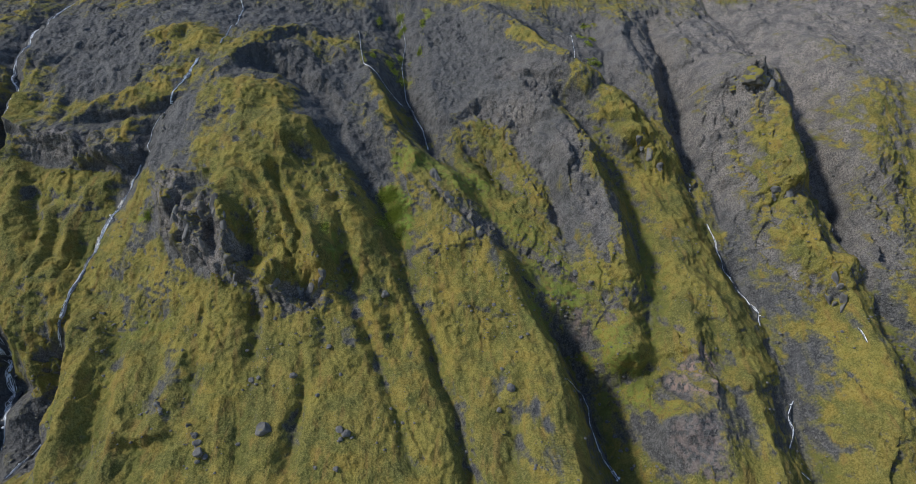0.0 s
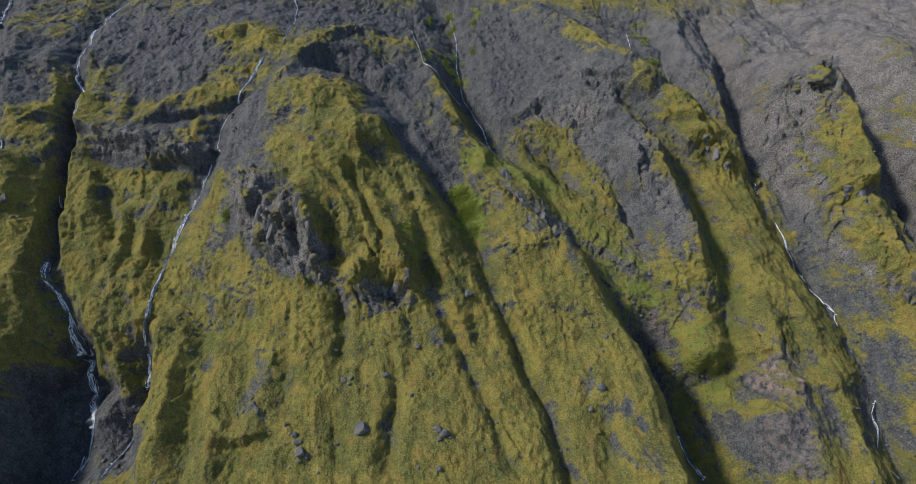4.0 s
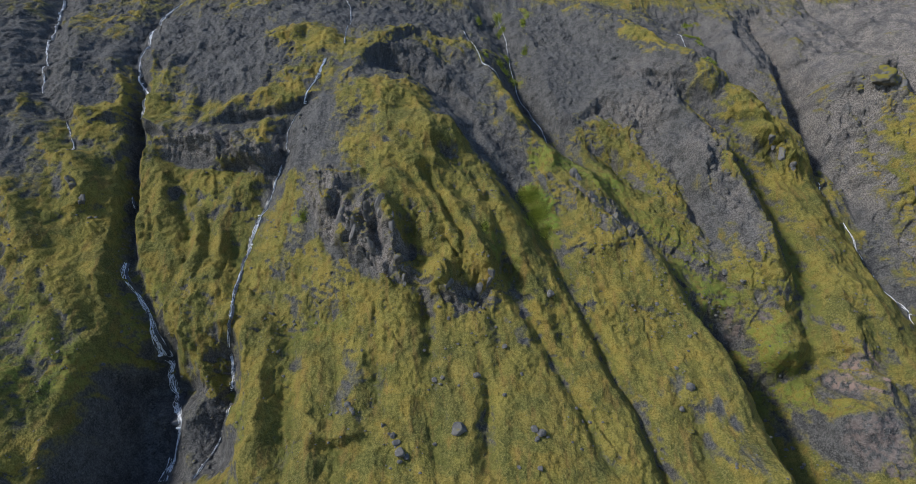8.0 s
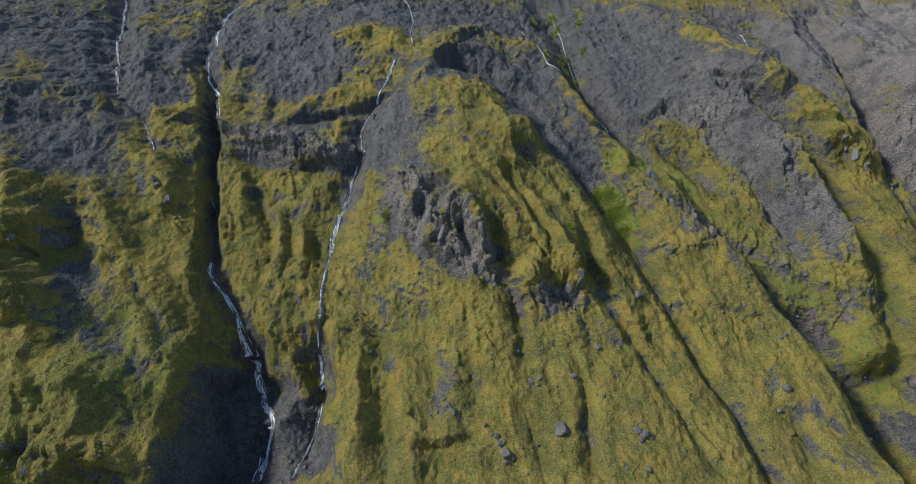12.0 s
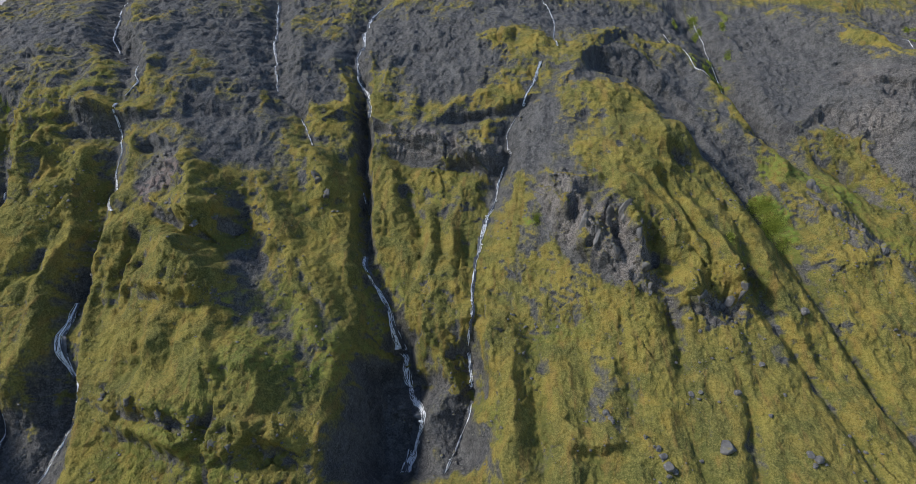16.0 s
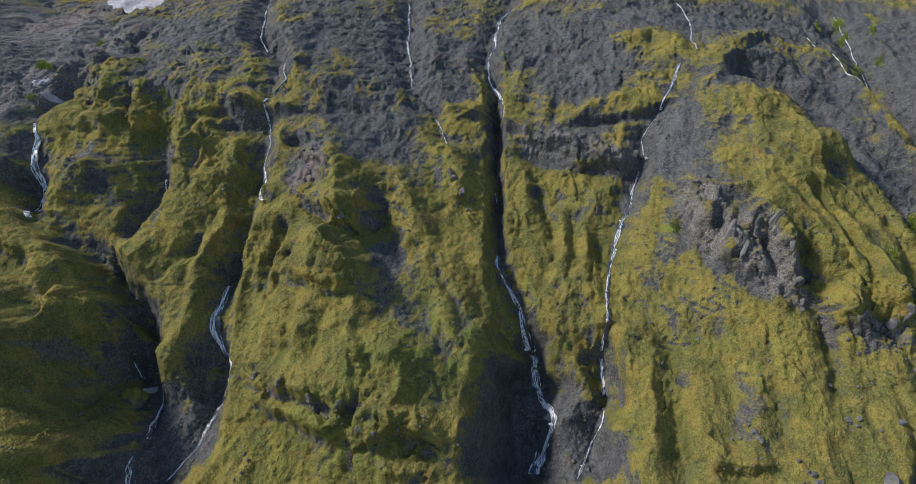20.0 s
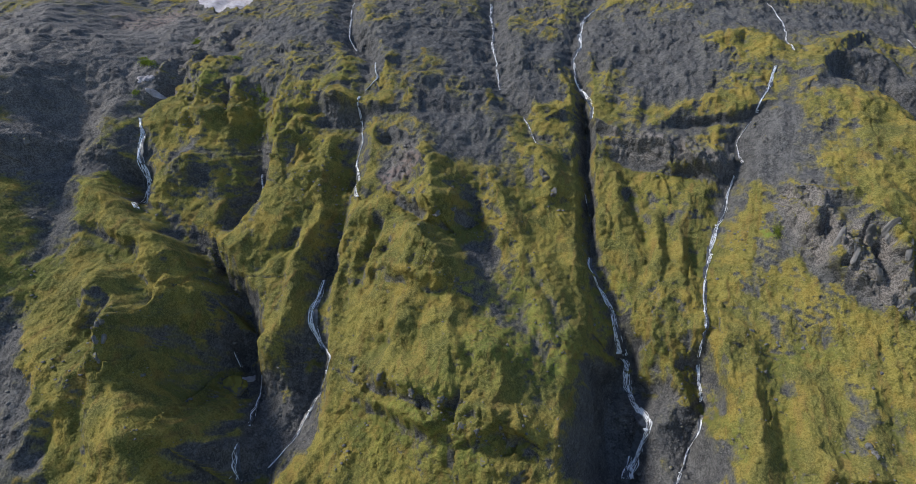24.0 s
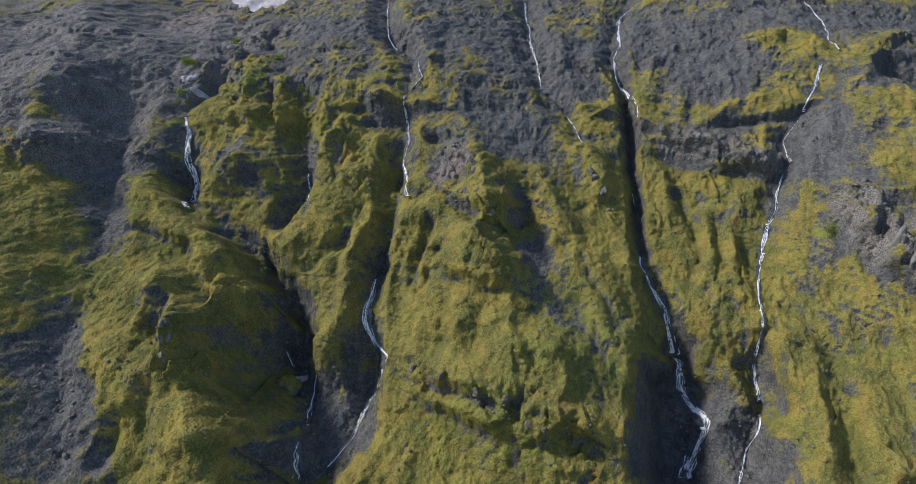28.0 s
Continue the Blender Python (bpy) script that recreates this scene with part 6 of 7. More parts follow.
ground_mesh.polygons.foreach_set("loop_start", np.arange(0, quads.size, 4, dtype=np.int32))
ground_mesh.update(calc_edges=True)
ground_mesh.shade_smooth()
pale = np.maximum(ease(gu, 20, 150) * ease((gw - gd) * R2, 55, 105), np.clip(0.9 * patches("crag", gu, gw), 0, 0.9))
pale = np.maximum(pale, 0.5 * ease(-gu, 325, 370) * ease((gw - gd) * R2, 85, 110))
# the last layer grows with how far the ground sinks below its surroundings
for key, values in (("moss", gmoss), ("green", ggreen), ("rust", grust), ("pale", pale), ("hollow_tone", 0.75 * ease(-hump, 0.2, 2.2))):
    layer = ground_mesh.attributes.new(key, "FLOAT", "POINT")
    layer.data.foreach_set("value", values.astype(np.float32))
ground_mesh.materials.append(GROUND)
ground = tagged(new("ground", ground_mesh), "steep mountainside of yellow-green moss, grey ash and dark gullies", "mountainside", kind="structure")

# ---- helpers for things ----
def mesh_of(name, verts, faces, material, smooth=True):
    mesh = bpy.data.meshes.new(name)
    mesh.from_pydata(verts, [], faces)
    mesh.materials.append(material)
    if smooth:
        mesh.shade_smooth()
    mesh.update()
    return mesh


def part(name, mesh, parent, label=""):
    ob = new(name, mesh)
    ob.parent = parent
    return tagged(ob, label)


# ---- streams and waterfalls ----
def water_material(name, milky):
    n = Nodes(name)
    froth = n.noise(1.6, 5, 0.7, 0.3, n.stretch(1.0, 0.6, 0.35))
    color = n.mix(n.ramp(froth, 0.30, 0.46), (0.22, 0.23, 0.24), milky)
    n.feed(n.shader.inputs["Alpha"], n.ramp(froth, 0.34, 0.50, 0.30, 1.0))
    n.bump(froth, 0.7, 0.3)
    return n.done(color, 0.35, 0.5)


FOAM = water_material("foaming_water", (0.80, 0.80, 0.81))
VEIL = water_material("falling_water", (0.78, 0.79, 0.81))


def ribbon(path, half, material, name):
    """A strand of water: a rounded ribbon along path, a row of points (x, y, z), with its half width at each."""
    along = np.gradient(path, axis=0)
    out = np.array([0.0, -R2, R2])
    side = np.cross(along, out)
    side /= np.maximum(np.linalg.norm(side, axis=1), 1e-6)[:, None]
    rows = [path - side * half[:, None] - out * 0.12, path + out * 0.5 * half[:, None].clip(0.1, 0.35), path + side * half[:, None] - out * 0.12]
    verts = np.stack(rows, 1).reshape(-1, 3)
    faces = []
    for i in range(len(path) - 1):
        a, b = 3 * i, 3 * i + 3
        faces += [(a, a + 1, b + 1, b), (a + 1, a + 2, b + 2, b + 1)]
    return mesh_of(name, verts.tolist(), faces, material)


def wet_material():
    n = Nodes("dark_wet_bed")
    mottle = n.noise(0.9, 4, 0.6)
    color = n.mix(n.ramp(mottle, 0.4, 0.6), (0.020, 0.022, 0.026), (0.062, 0.066, 0.074))
    n.bump(mottle, 0.8, 0.4)
    return n.done(color, 0.28, 0.5)


WET = wet_material()


def spray_mesh(name, rng, size):
    """A low ragged mound of foam."""
    bm = bmesh.new()
    bmesh.ops.create_icosphere(bm, subdivisions=2, radius=1.0)
    shift = Vector((rng.uniform(0, 50), 0, 0))
    for v in bm.verts:
        v.co *= 1 + 0.45 * noise.noise(v.co * 1.9 + shift)
        v.co = Vector((v.co.x * size, v.co.y * size * 0.8, v.co.z * size * 0.35))
    mesh = bpy.data.meshes.new(name)
    bm.to_mesh(mesh)
    bm.free()
    mesh.materials.append(FOAM)
    mesh.shade_smooth()
    return mesh


def stream(kind, label, seed, *rows):
    """A stream or waterfall down the slope: a wet bed, braided strands, foam; rows of u, w, width."""
    rows = np.array(rows, float)
    gap = np.hypot(np.diff(rows[:, 0]), np.diff(rows[:, 1]))
    run = np.concatenate([[0], np.cumsum(gap)])
    s = np.arange(0, run[-1], 0.45)
    u, w, width = (np.interp(s, run, rows[:, k]) for k in range(3))
    fall = kind == "waterfall"
    rng = random.Random(seed)

    def course(off, lift, jolt):
        path = place(u + off, w + jolt, 0.0)
        # water bridges the small hollows of its bed
        for axis in range(3):
            wide = np.pad(path[:, axis], 3, mode="edge")
            path[:, axis] = sum(wide[i : i + len(path)] for i in range(7)) / 7
        return path + np.array([0, -R2, R2]) * np.asarray(lift)[:, None]

    base = place(u, w, 0.0)[-1]
    head = tagged(new(kind), label, "waterfall" if fall else "stream", "water on the mountainside")
    head.location = base
    edge = 0.7 + 0.35 * noise2(s / 2.4, s * 0, seed + 3000)
    part("wet_rock" if fall else "stream_bed", ribbon(course(0 * s, 0 * s + 0.10, 0 * s) - base, width * edge * (0.5 if fall else 0.7) + 0.2, WET, "bed"), head, "dark wet rock")
    count = int(np.clip(round(4 + rows[:, 2].max() * (4.0 if fall else 3.0)), 4, 20))
    for k in range(count):
        key = seed * 20 + k
        wander = noise2(s / (9.0 if fall else 2.6), s * 0 + k * 3.7, key) + 0.5 * noise2(s / (3.0 if fall else 1.0), s * 0, key + 400)
        off = width * 0.5 * (wander * (0.5 if fall else 0.6) + (0.32 if fall else 0.5) * (2 * (k + 0.5) / count - 1))
        path = course(off, 0.30 + 0.10 * noise2(s / 2.0, s * 0 + k, key + 900), 0.3 * wander)
        half = np.clip((0.62 if fall else 0.62) * width / count * (0.85 + 0.85 * noise2(s / 2.1, s * 0 + 9.1 * k, key + 1500)), 0.05, 0.24)
        whole = noise2(s / (7.0 if fall else 2.2), s * 0 + k * 5.3, key + 2100) > np.where(width > 1.9, -0.5, -0.6 if fall else -0.1)
        if k == 0:
            whole |= noise2(s / 3.0, s * 0, key + 2500) > -0.6
        ends = np.flatnonzero(np.diff(np.concatenate([[0], whole.astype(int), [0]])))
        for a, b in zip(ends[::2], ends[1::2]):
            if b - a > 3:
                taper = np.minimum(np.minimum(np.arange(b - a), np.arange(b - a)[::-1]) / 3.0 + 0.35, 1.0)
                part("curtain" if fall and k < 2 else "strand", ribbon(path[a:b] - base, half[a:b] * taper, VEIL if fall else FOAM, "strand"), head)
    for _ in range(2 if fall else min(int(run[-1] / 9), 6)):
        i = len(s) - 1 - rng.randrange(4) if fall else rng.randrange(len(s))
        at = place(u[i] + rng.uniform(-0.4, 0.4) * width[i], w[i], 0.25)[0] - base
        blob = part("splash" if fall else "foam", spray_mesh("foam", rng, rng.uniform(0.25, 0.5) * (0.5 + 0.5 * width[i])), head)
        blob.location = at
    return head


stream("mountain_stream", "braided white stream tumbling down the dark gorge", 0, (-192.4, 352.7, 1.5), (-197.4, 341.4, 1.8), (-196.4, 326.8, 2), (-193.1, 311.0, 2), (-194.2, 300.4, 1.5), (-190.8, 286.7, 1.5), (-185.3, 278.8, 2), (-178.9, 263.2, 1.8), (-178.1, 257.0, 1.2))
stream("mountain_stream", "thin stream deep in the dark gorge slot", 1, (-175.8, 224.0, 0.5), (-174.0, 218.6, 0.6))
stream("waterfall", "white waterfall spilling over dark rock in the gorge", 2, (-168.9, 194.8, 1.4), (-168.4, 190.4, 1.8), (-163.8, 183.8, 2.1), (-158.8, 177.3, 2.1), (-156.7, 170.9, 2.7), (-154.5, 166.4, 4.5), (-153.3, 164.0, 5.1))
stream("mountain_stream", "broad foaming stream on black gravel below the falls", 3, (-153.0, 163.7, 3.2), (-151.7, 161.3, 2.6), (-151.3, 156.7, 2.8), (-150.0, 152.6, 3.4), (-145.7, 146.8, 4.4), (-142.4, 141.0, 4.2), (-143.8, 136.0, 4.4), (-145.4, 129.8, 4.8), (-146.4, 123.6, 5))
stream("mountain_stream", "thin stream winding over grey upper slope", 4, (-112.4, 362.1, 0.5), (-108.5, 352.2, 0.6), (-105.6, 333.9, 0.7), (-106.0, 318.8, 0.6), (-103.8, 303.9, 0.5))
stream("waterfall", "slender white waterfall down a grey tuff face", 5, (-111.0, 294.4, 1.7), (-113.3, 280.7, 2), (-117.3, 269.0, 1.7))
stream("mountain_stream", "thin stream between dark boulders in a shaded cleft", 6, (-118.6, 264.5, 0.5), (-121.4, 259.2, 0.5), (-123.1, 256.3, 0.4), (-122.1, 248.2, 0.5), (-120.1, 244.4, 0.5))
stream("mountain_stream", "long white stream beside a golden moss rib", 7, (-122.9, 239.8, 1), (-124.9, 230.1, 1.2), (-125.1, 222.5, 1.6), (-127.6, 214.6, 2), (-128.6, 207.4, 1.9), (-129.4, 198.7, 1.5), (-129.9, 191.0, 1.2), (-129.8, 183.3, 1.1), (-128.4, 174.8, 1), (-129.2, 168.3, 1.1), (-129.7, 164.1, 1.2))
stream("waterfall", "narrow waterfall hugging a mossy rock wall", 8, (-129.6, 163.3, 1.4), (-127.9, 154.6, 1.7), (-127.3, 151.3, 1.4))
stream("mountain_stream", "thin stream on dark gravel beside the moss face", 9, (-126.9, 146.7, 1), (-127.3, 141.4, 0.9), (-129.8, 136.1, 0.8), (-131.2, 128.6, 0.9), (-132.7, 123.0, 1))
stream("mountain_stream", "white stream tumbling down the upper ash slope", 10, (-247.5, 349.4, 1.2), (-244.6, 337.1, 1.3), (-237.6, 320.0, 1.3), (-233.3, 304.9, 1.1), (-226.1, 288.2, 0.9), (-219.2, 268.3, 0.7))
stream("mountain_stream", "short thin cascade on grey rock", 11, (-205.8, 254.6, 0.4), (-201.1, 247.2, 0.5), (-194.0, 234.1, 0.5))
stream("mountain_stream", "thin stream winding between grey slopes", 12, (-315.4, 331.9, 0.5), (-301.6, 302.8, 0.6), (-292.3, 285.1, 0.6), (-283.3, 274.5, 0.6))
stream("mountain_stream", "short white rapid above the waterfall lip", 13, (-269.2, 264.5, 0.6), (-261.9, 251.6, 0.6), (-265.9, 245.3, 0.5))
stream("waterfall", "slender waterfall dropping from a dark alcove", 14, (-265.4, 241.0, 0.75), (-263.5, 231.9, 0.9), (-259.9, 222.4, 1.2), (-260.2, 213.2, 1.7), (-249.7, 194.4, 2.1))
stream("waterfall", "fan-shaped waterfall over dark layered rock", 15, (-255.3, 164.2, 0.8), (-253.4, 158.0, 1.6), (-252.1, 151.4, 2.6), (-251.2, 146.7, 3.2), (-247.9, 141.1, 2.4), (-238.8, 135.9, 1.2), (-241.8, 132.0, 1))
stream("mountain_stream", "braided thin stream over dark scree", 16, (-241.8, 132.0, 1), (-243.7, 125.5, 1.2), (-245.4, 117.6, 1.4), (-245.4, 109.3, 1.2), (-249.3, 99.8, 1.6))
stream("waterfall", "tall white waterfall in a dark rock alcove", 17, (-344.5, 211.0, 1), (-339.6, 204.5, 1.5), (-338.8, 200.6, 2.1), (-334.3, 190.3, 3.3), (-331.5, 182.4, 2.4), (-329.2, 177.2, 1.5), (-323.0, 171.4, 1.5))
stream("waterfall", "little waterfall on a mossy dark wall", 18, (-295.7, 202.1, 0.6), (-293.0, 196.4, 0.75), (-286.3, 186.4, 0.45))
stream("mountain_stream", "thin stream in the shaded gully bottom", 19, (-278.7, 133.5, 0.5), (-277.5, 130.5, 0.8), (-276.1, 128.5, 0.6))
stream("mountain_stream", "white stream winding over dark gravel bed", 20, (-263.6, 127.4, 0.7), (-267.1, 123.7, 0.8), (-262.6, 115.8, 1), (-258.2, 109.9, 1.2))
stream("mountain_stream", "foaming stream on a black gravel fan", 21, (-256.2, 104.9, 1), (-254.6, 101.5, 1.4), (-253.7, 97.8, 1.8), (-252.1, 94.2, 2))
stream("mountain_stream", "thin trickle down dark ash gully", 22, (-51.4, 347.0, 0.3), (-43.3, 305.8, 0.35), (-31.9, 296.9, 0.4), (-25.5, 293.7, 0.4))
stream("mountain_stream", "white stream in the ash gully below the ridge", 23, (-33.1, 379.2, 0.2), (-28.2, 350.0, 0.2), (-28.2, 322.8, 0.25), (-24.9, 299.8, 0.5), (-20.0, 287.1, 0.7), (-15.8, 277.3, 0.7), (-13.0, 264.9, 0.5))
stream("mountain_stream", "white stream in the shaded green ravine", 24, (32.9, 152.8, 0.6), (44.6, 155.2, 0.8), (46.0, 149.0, 1.1), (45.0, 143.2, 1), (46.1, 135.1, 1), (50.1, 128.5, 1.1), (51.7, 124.1, 1.2))
stream("mountain_stream", "two thin cascades on dark wet rock", 25, (97.6, 244.4, 0.6), (96.4, 236.4, 0.9))
stream("mountain_stream", "white stream along the foot of a moss ridge", 26, (99.1, 222.2, 0.5), (101.0, 214.3, 0.7), (101.9, 204.8, 0.8), (103.4, 197.1, 0.8), (107.2, 189.8, 0.8), (109.3, 182.5, 0.9), (107.2, 175.7, 0.7))
stream("mountain_stream", "white stream deep in a shaded ravine", 27, (111.4, 149.6, 0.6), (108.0, 144.5, 0.9), (108.8, 139.0, 1), (103.1, 132.8, 0.8))
stream("mountain_stream", "short stretch of stream on the ravine floor", 28, (103.6, 126.3, 0.6), (108.7, 123.6, 0.7))
stream("mountain_stream", "thin rill on the far grey slope", 29, (56.6, 339.7, 0.3), (55.8, 320.2, 0.4), (53.5, 295.5, 0.4))
stream("mountain_stream", "thin stream in a narrow dark cleft", 30, (146.9, 224.8, 0.4), (139.6, 211.6, 0.4))
stream("mountain_stream", "faint stream on dark valley scree", 31, (133.1, 171.9, 0.2), (133.6, 168.9, 0.25), (133.9, 165.3, 0.2))

# ---- boulders ----
def stone_material(name, dark, light, moss):
    n = Nodes(name)
    mid, grit = n.noise(0.9, 6, 0.65), n.noise(4.0, 4, 0.6)
    color = n.mix(n.ramp(mid, 0.35, 0.68), dark, light)
    color = n.mix(n.ramp(grit, 0.55, 0.75, 0.0, 0.6), color, (0.27, 0.26, 0.245))
    up = n.add("ShaderNodeSeparateXYZ")
    n.feed(up.inputs[0], n.add("ShaderNodeNewGeometry").outputs["Normal"])
    top = n.math("ADD", up.outputs["Z"], n.math("MULTIPLY", n.math("SUBTRACT", mid, 0.5), 1.6))
    color = n.mix(n.ramp(top, moss, moss + 0.25), color, (0.155, 0.135, 0.026))
    n.bump(n.math("ADD", mid, n.math("MULTIPLY", grit, 0.4)), 0.8, 0.4)
    return n.done(color, 0.9, 0.25)


STONE = stone_material("grey_stone", (0.075, 0.072, 0.070), (0.19, 0.18, 0.165), 0.95)
MOSSY = stone_material("mossy_stone", (0.075, 0.070, 0.062), (0.15, 0.14, 0.12), 0.15)


def boulder_mesh(name, seed, material, rough=0.26, detail=3):
    """An angular block about 1 m across: a ball cut by random planes, then roughened."""
    rng = random.Random(seed)
    bm = bmesh.new()
    bmesh.ops.create_icosphere(bm, subdivisions=detail, radius=0.5)
    cuts = [(Vector((rng.gauss(0, 1), rng.gauss(0, 1), rng.gauss(0, 1))).normalized(), rng.uniform(0.26, 0.44)) for _ in range(11)]
    for v in bm.verts:
        for normal, reach in cuts:
            over = v.co.dot(normal) - reach
            if over > 0:
                v.co -= normal * over * 0.9
        v.co += v.co.normalized() * rough * 0.22 * noise.noise(v.co * 5 + Vector((seed, 0, 0)))
        v.co.z *= 0.86
    mesh = bpy.data.meshes.new(name)
    bm.to_mesh(mesh)
    bm.free()
    mesh.materials.append(material)
    return mesh


BLOCKS = [boulder_mesh("boulder", k, STONE) for k in range(6)]
KNOBS = [boulder_mesh("boulder", 50 + k, MOSSY, 0.5, 4) for k in range(3)]


def boulder(u, w, size, mossy=0):
    rng = random.Random(int(u * 7 + w * 13))
    shapes = KNOBS if mossy else BLOCKS
    ob = new("boulder", shapes[rng.randrange(len(shapes))])
    label = "moss-covered rounded rock knob on the slope" if mossy else ("large angular grey boulder lying on yellow moss" if size > 3 else "small grey boulder lying on the mossy slope")
    tagged(ob, label, "boulder", "boulders on the slope")
    x, y, z = place(u, w, 0.0)[0]
    ob.matrix_world = Matrix.LocRotScale((x, y - 0.10 * size, z + 0.02 * size), Euler([rng.uniform(-0.4, 0.4), rng.uniform(-0.4, 0.4), rng.uniform(0, 6.28)]), (size * rng.uniform(0.9, 1.15), size * rng.uniform(0.9, 1.1), size * rng.uniform(0.85, 1.1)))
    return ob


boulder(-54.6, 135.6, 4.5)
boulder(-72.1, 131.7, 2.7)
boulder(-70.8, 128.8, 3.4)
boulder(-73.1, 133.6, 2.0)
boulder(-69.0, 127.9, 1.7)
boulder(-70.8, 126.6, 1.5)
boulder(-87.8, 144.9, 1.6)
boulder(-86.7, 142.9, 2.1)
boulder(-85.5, 141.3, 1.7)
boulder(-84.9, 140.3, 1.6)
boulder(-33.4, 135.5, 2.5)
boulder(-31.5, 134.4, 2.8)
boulder(-32.8, 132.9, 1.6)
boulder(-62.0, 150.9, 2.0)
boulder(-59.5, 151.3, 1.6)
boulder(-49.2, 152.1, 2.5)
boulder(-40.3, 162.2, 2.2)
boulder(-24.1, 181.5, 3.6)
boulder(-41.3, 145.8, 1.6)
boulder(16.0, 149.5, 3.2)
boulder(12.5, 142.7, 2.2)
boulder(13.4, 136.1, 2.4, 1)
boulder(-32.8, 124.5, 2.1)
boulder(-38.5, 125.0, 1.4)
boulder(-81.7, 165.3, 1.3)
boulder(-100.6, 171.2, 1.5)
boulder(-84.3, 160.1, 1.1)
boulder(-108.2, 152.9, 1.1)
boulder(-65.4, 160.7, 1.3)
boulder(-61.6, 131.6, 1.4)
boulder(-54.7, 148.8, 1.2)
boulder(-42.8, 168.8, 1.3)
boulder(-35.7, 152.9, 1.3)
boulder(-19.9, 142.6, 1.3)
boulder(-57.8, 171.0, 1.3)
boulder(-91.0, 131.9, 1.0)
boulder(13.8, 156.3, 1.4)
boulder(12.0, 179.3, 1.7)
boulder(14.5, 177.0, 1.5)
boulder(20.4, 167.2, 1.7)
boulder(22.7, 168.4, 1.5)
boulder(-273.2, 121.8, 9.6, 1)
boulder(-306.7, 89.7, 1.9)
boulder(-311.3, 95.7, 1.5)
boulder(-320.0, 103.5, 1.6)
boulder(-301.0, 85.6, 2.2)
boulder(-318.0, 100.1, 1.2)
boulder(-305.0, 85.9, 1.7)
boulder(-307.3, 98.6, 1.3)
boulder(-262.8, 118.4, 1.2)
boulder(-248.8, 118.6, 1.0)
boulder(-249.4, 105.6, 0.9)
boulder(-257.7, 98.5, 0.9)
boulder(123.5, 157.0, 2.1)
boulder(53.1, 139.3, 1.7)
boulder(51.5, 144.6, 1.5)
boulder(53.9, 134.2, 1.5)
boulder(50.2, 151.3, 1.3)
boulder(55.9, 128.3, 1.4)
boulder(117.5, 282.1, 3.9, 1)
boulder(121.3, 281.0, 9.9, 1)


# ---- rock outcrops that stand out of the slope ----
CRAG = stone_material("mossy_crag", (0.080, 0.076, 0.074), (0.205, 0.192, 0.178), 0.62)


def slab_mesh(seed):
    """A tall angular slab about 1 m high, cut by steep planes like jointed tuff."""
    rng = random.Random(seed)
    bm = bmesh.new()
    bmesh.ops.create_icosphere(bm, subdivisions=3, radius=0.5)
    cuts = [(Vector((rng.gauss(0, 1), rng.gauss(0, 1), rng.gauss(0, 0.45))).normalized(), rng.uniform(0.20, 0.40)) for _ in range(10)]
    for v in bm.verts:
        for normal, reach in cuts:
            over = v.co.dot(normal) - reach
            if over > 0:
                v.co -= normal * over * 0.95
        v.co += v.co.normalized() * 0.09 * noise.noise(v.co * 4 + Vector((seed, 3, 0)))
    mesh = bpy.data.meshes.new("slab")
    bm.to_mesh(mesh)
    bm.free()
    mesh.materials.append(CRAG)
    return mesh


SLABS = [slab_mesh(300 + k) for k in range(8)]


def outcrop(label, *blocks):
    """A rock outcrop of several jointed blocks: each block is u, w, width, height."""
    rng = random.Random(int(blocks[0][0] * 11))
    base = Vector(place(blocks[0][0], blocks[0][1], 0.0)[0])
    head = tagged(new("rock_outcrop"), label, "rock", "rock outcrops")
    head.location = base
    for u, w, width, height in blocks:
        for k in range(2):
            at = Vector(place(u + k * rng.uniform(-0.5, 0.5) * width, w - k * 0.3 * height, 0.0)[0]) - base
            ob = part("block", SLABS[rng.randrange(len(SLABS))], head)
            size = rng.uniform(0.75, 1.05) * (1.0 if k == 0 else 0.7)
            ob.matrix_basis = Matrix.LocRotScale(at + Vector((0, 0.12 * width, 0.02 * height)), Euler((rng.uniform(-0.5, -0.2), rng.uniform(-0.3, 0.3), rng.uniform(0, 6.28))), (width * size * 1.15, width * size * 1.1, height * size * 1.15))
    return head


outcrop("grey finger-like pinnacles of jointed rock", (-85.0, 207.3, 2.8, 8.7), (-80.6, 208.7, 2.5, 7.3), (-76.1, 201.1, 3, 7.8), (-89.3, 201.1, 2.8, 7.3), (-82.9, 193.7, 3.4, 7.2), (-93.6, 204.3, 2.5, 6.6))
outcrop("grey broken block below the rock fingers", (-74.3, 188.9, 3.6, 7.1), (-77.1, 187.1, 2.8, 4.9), (-72.4, 184.2, 2.4, 4.2))
outcrop("overhanging dark crag capped with yellow moss", (-57.6, 180.6, 3.2, 4), (-52.3, 181.6, 3.9, 4.8), (-47.6, 182.1, 3.9, 5.4), (-43.9, 184.9, 3, 5.7))
outcrop("mossy ledge of layered rock along the block's foot", (-229.1, 133.9, 2.7, 2.5), (-217.5, 131.9, 2.9, 2.7), (-205.5, 128.4, 2.7, 2.6), (-197.3, 128.2, 2.9, 2.5))
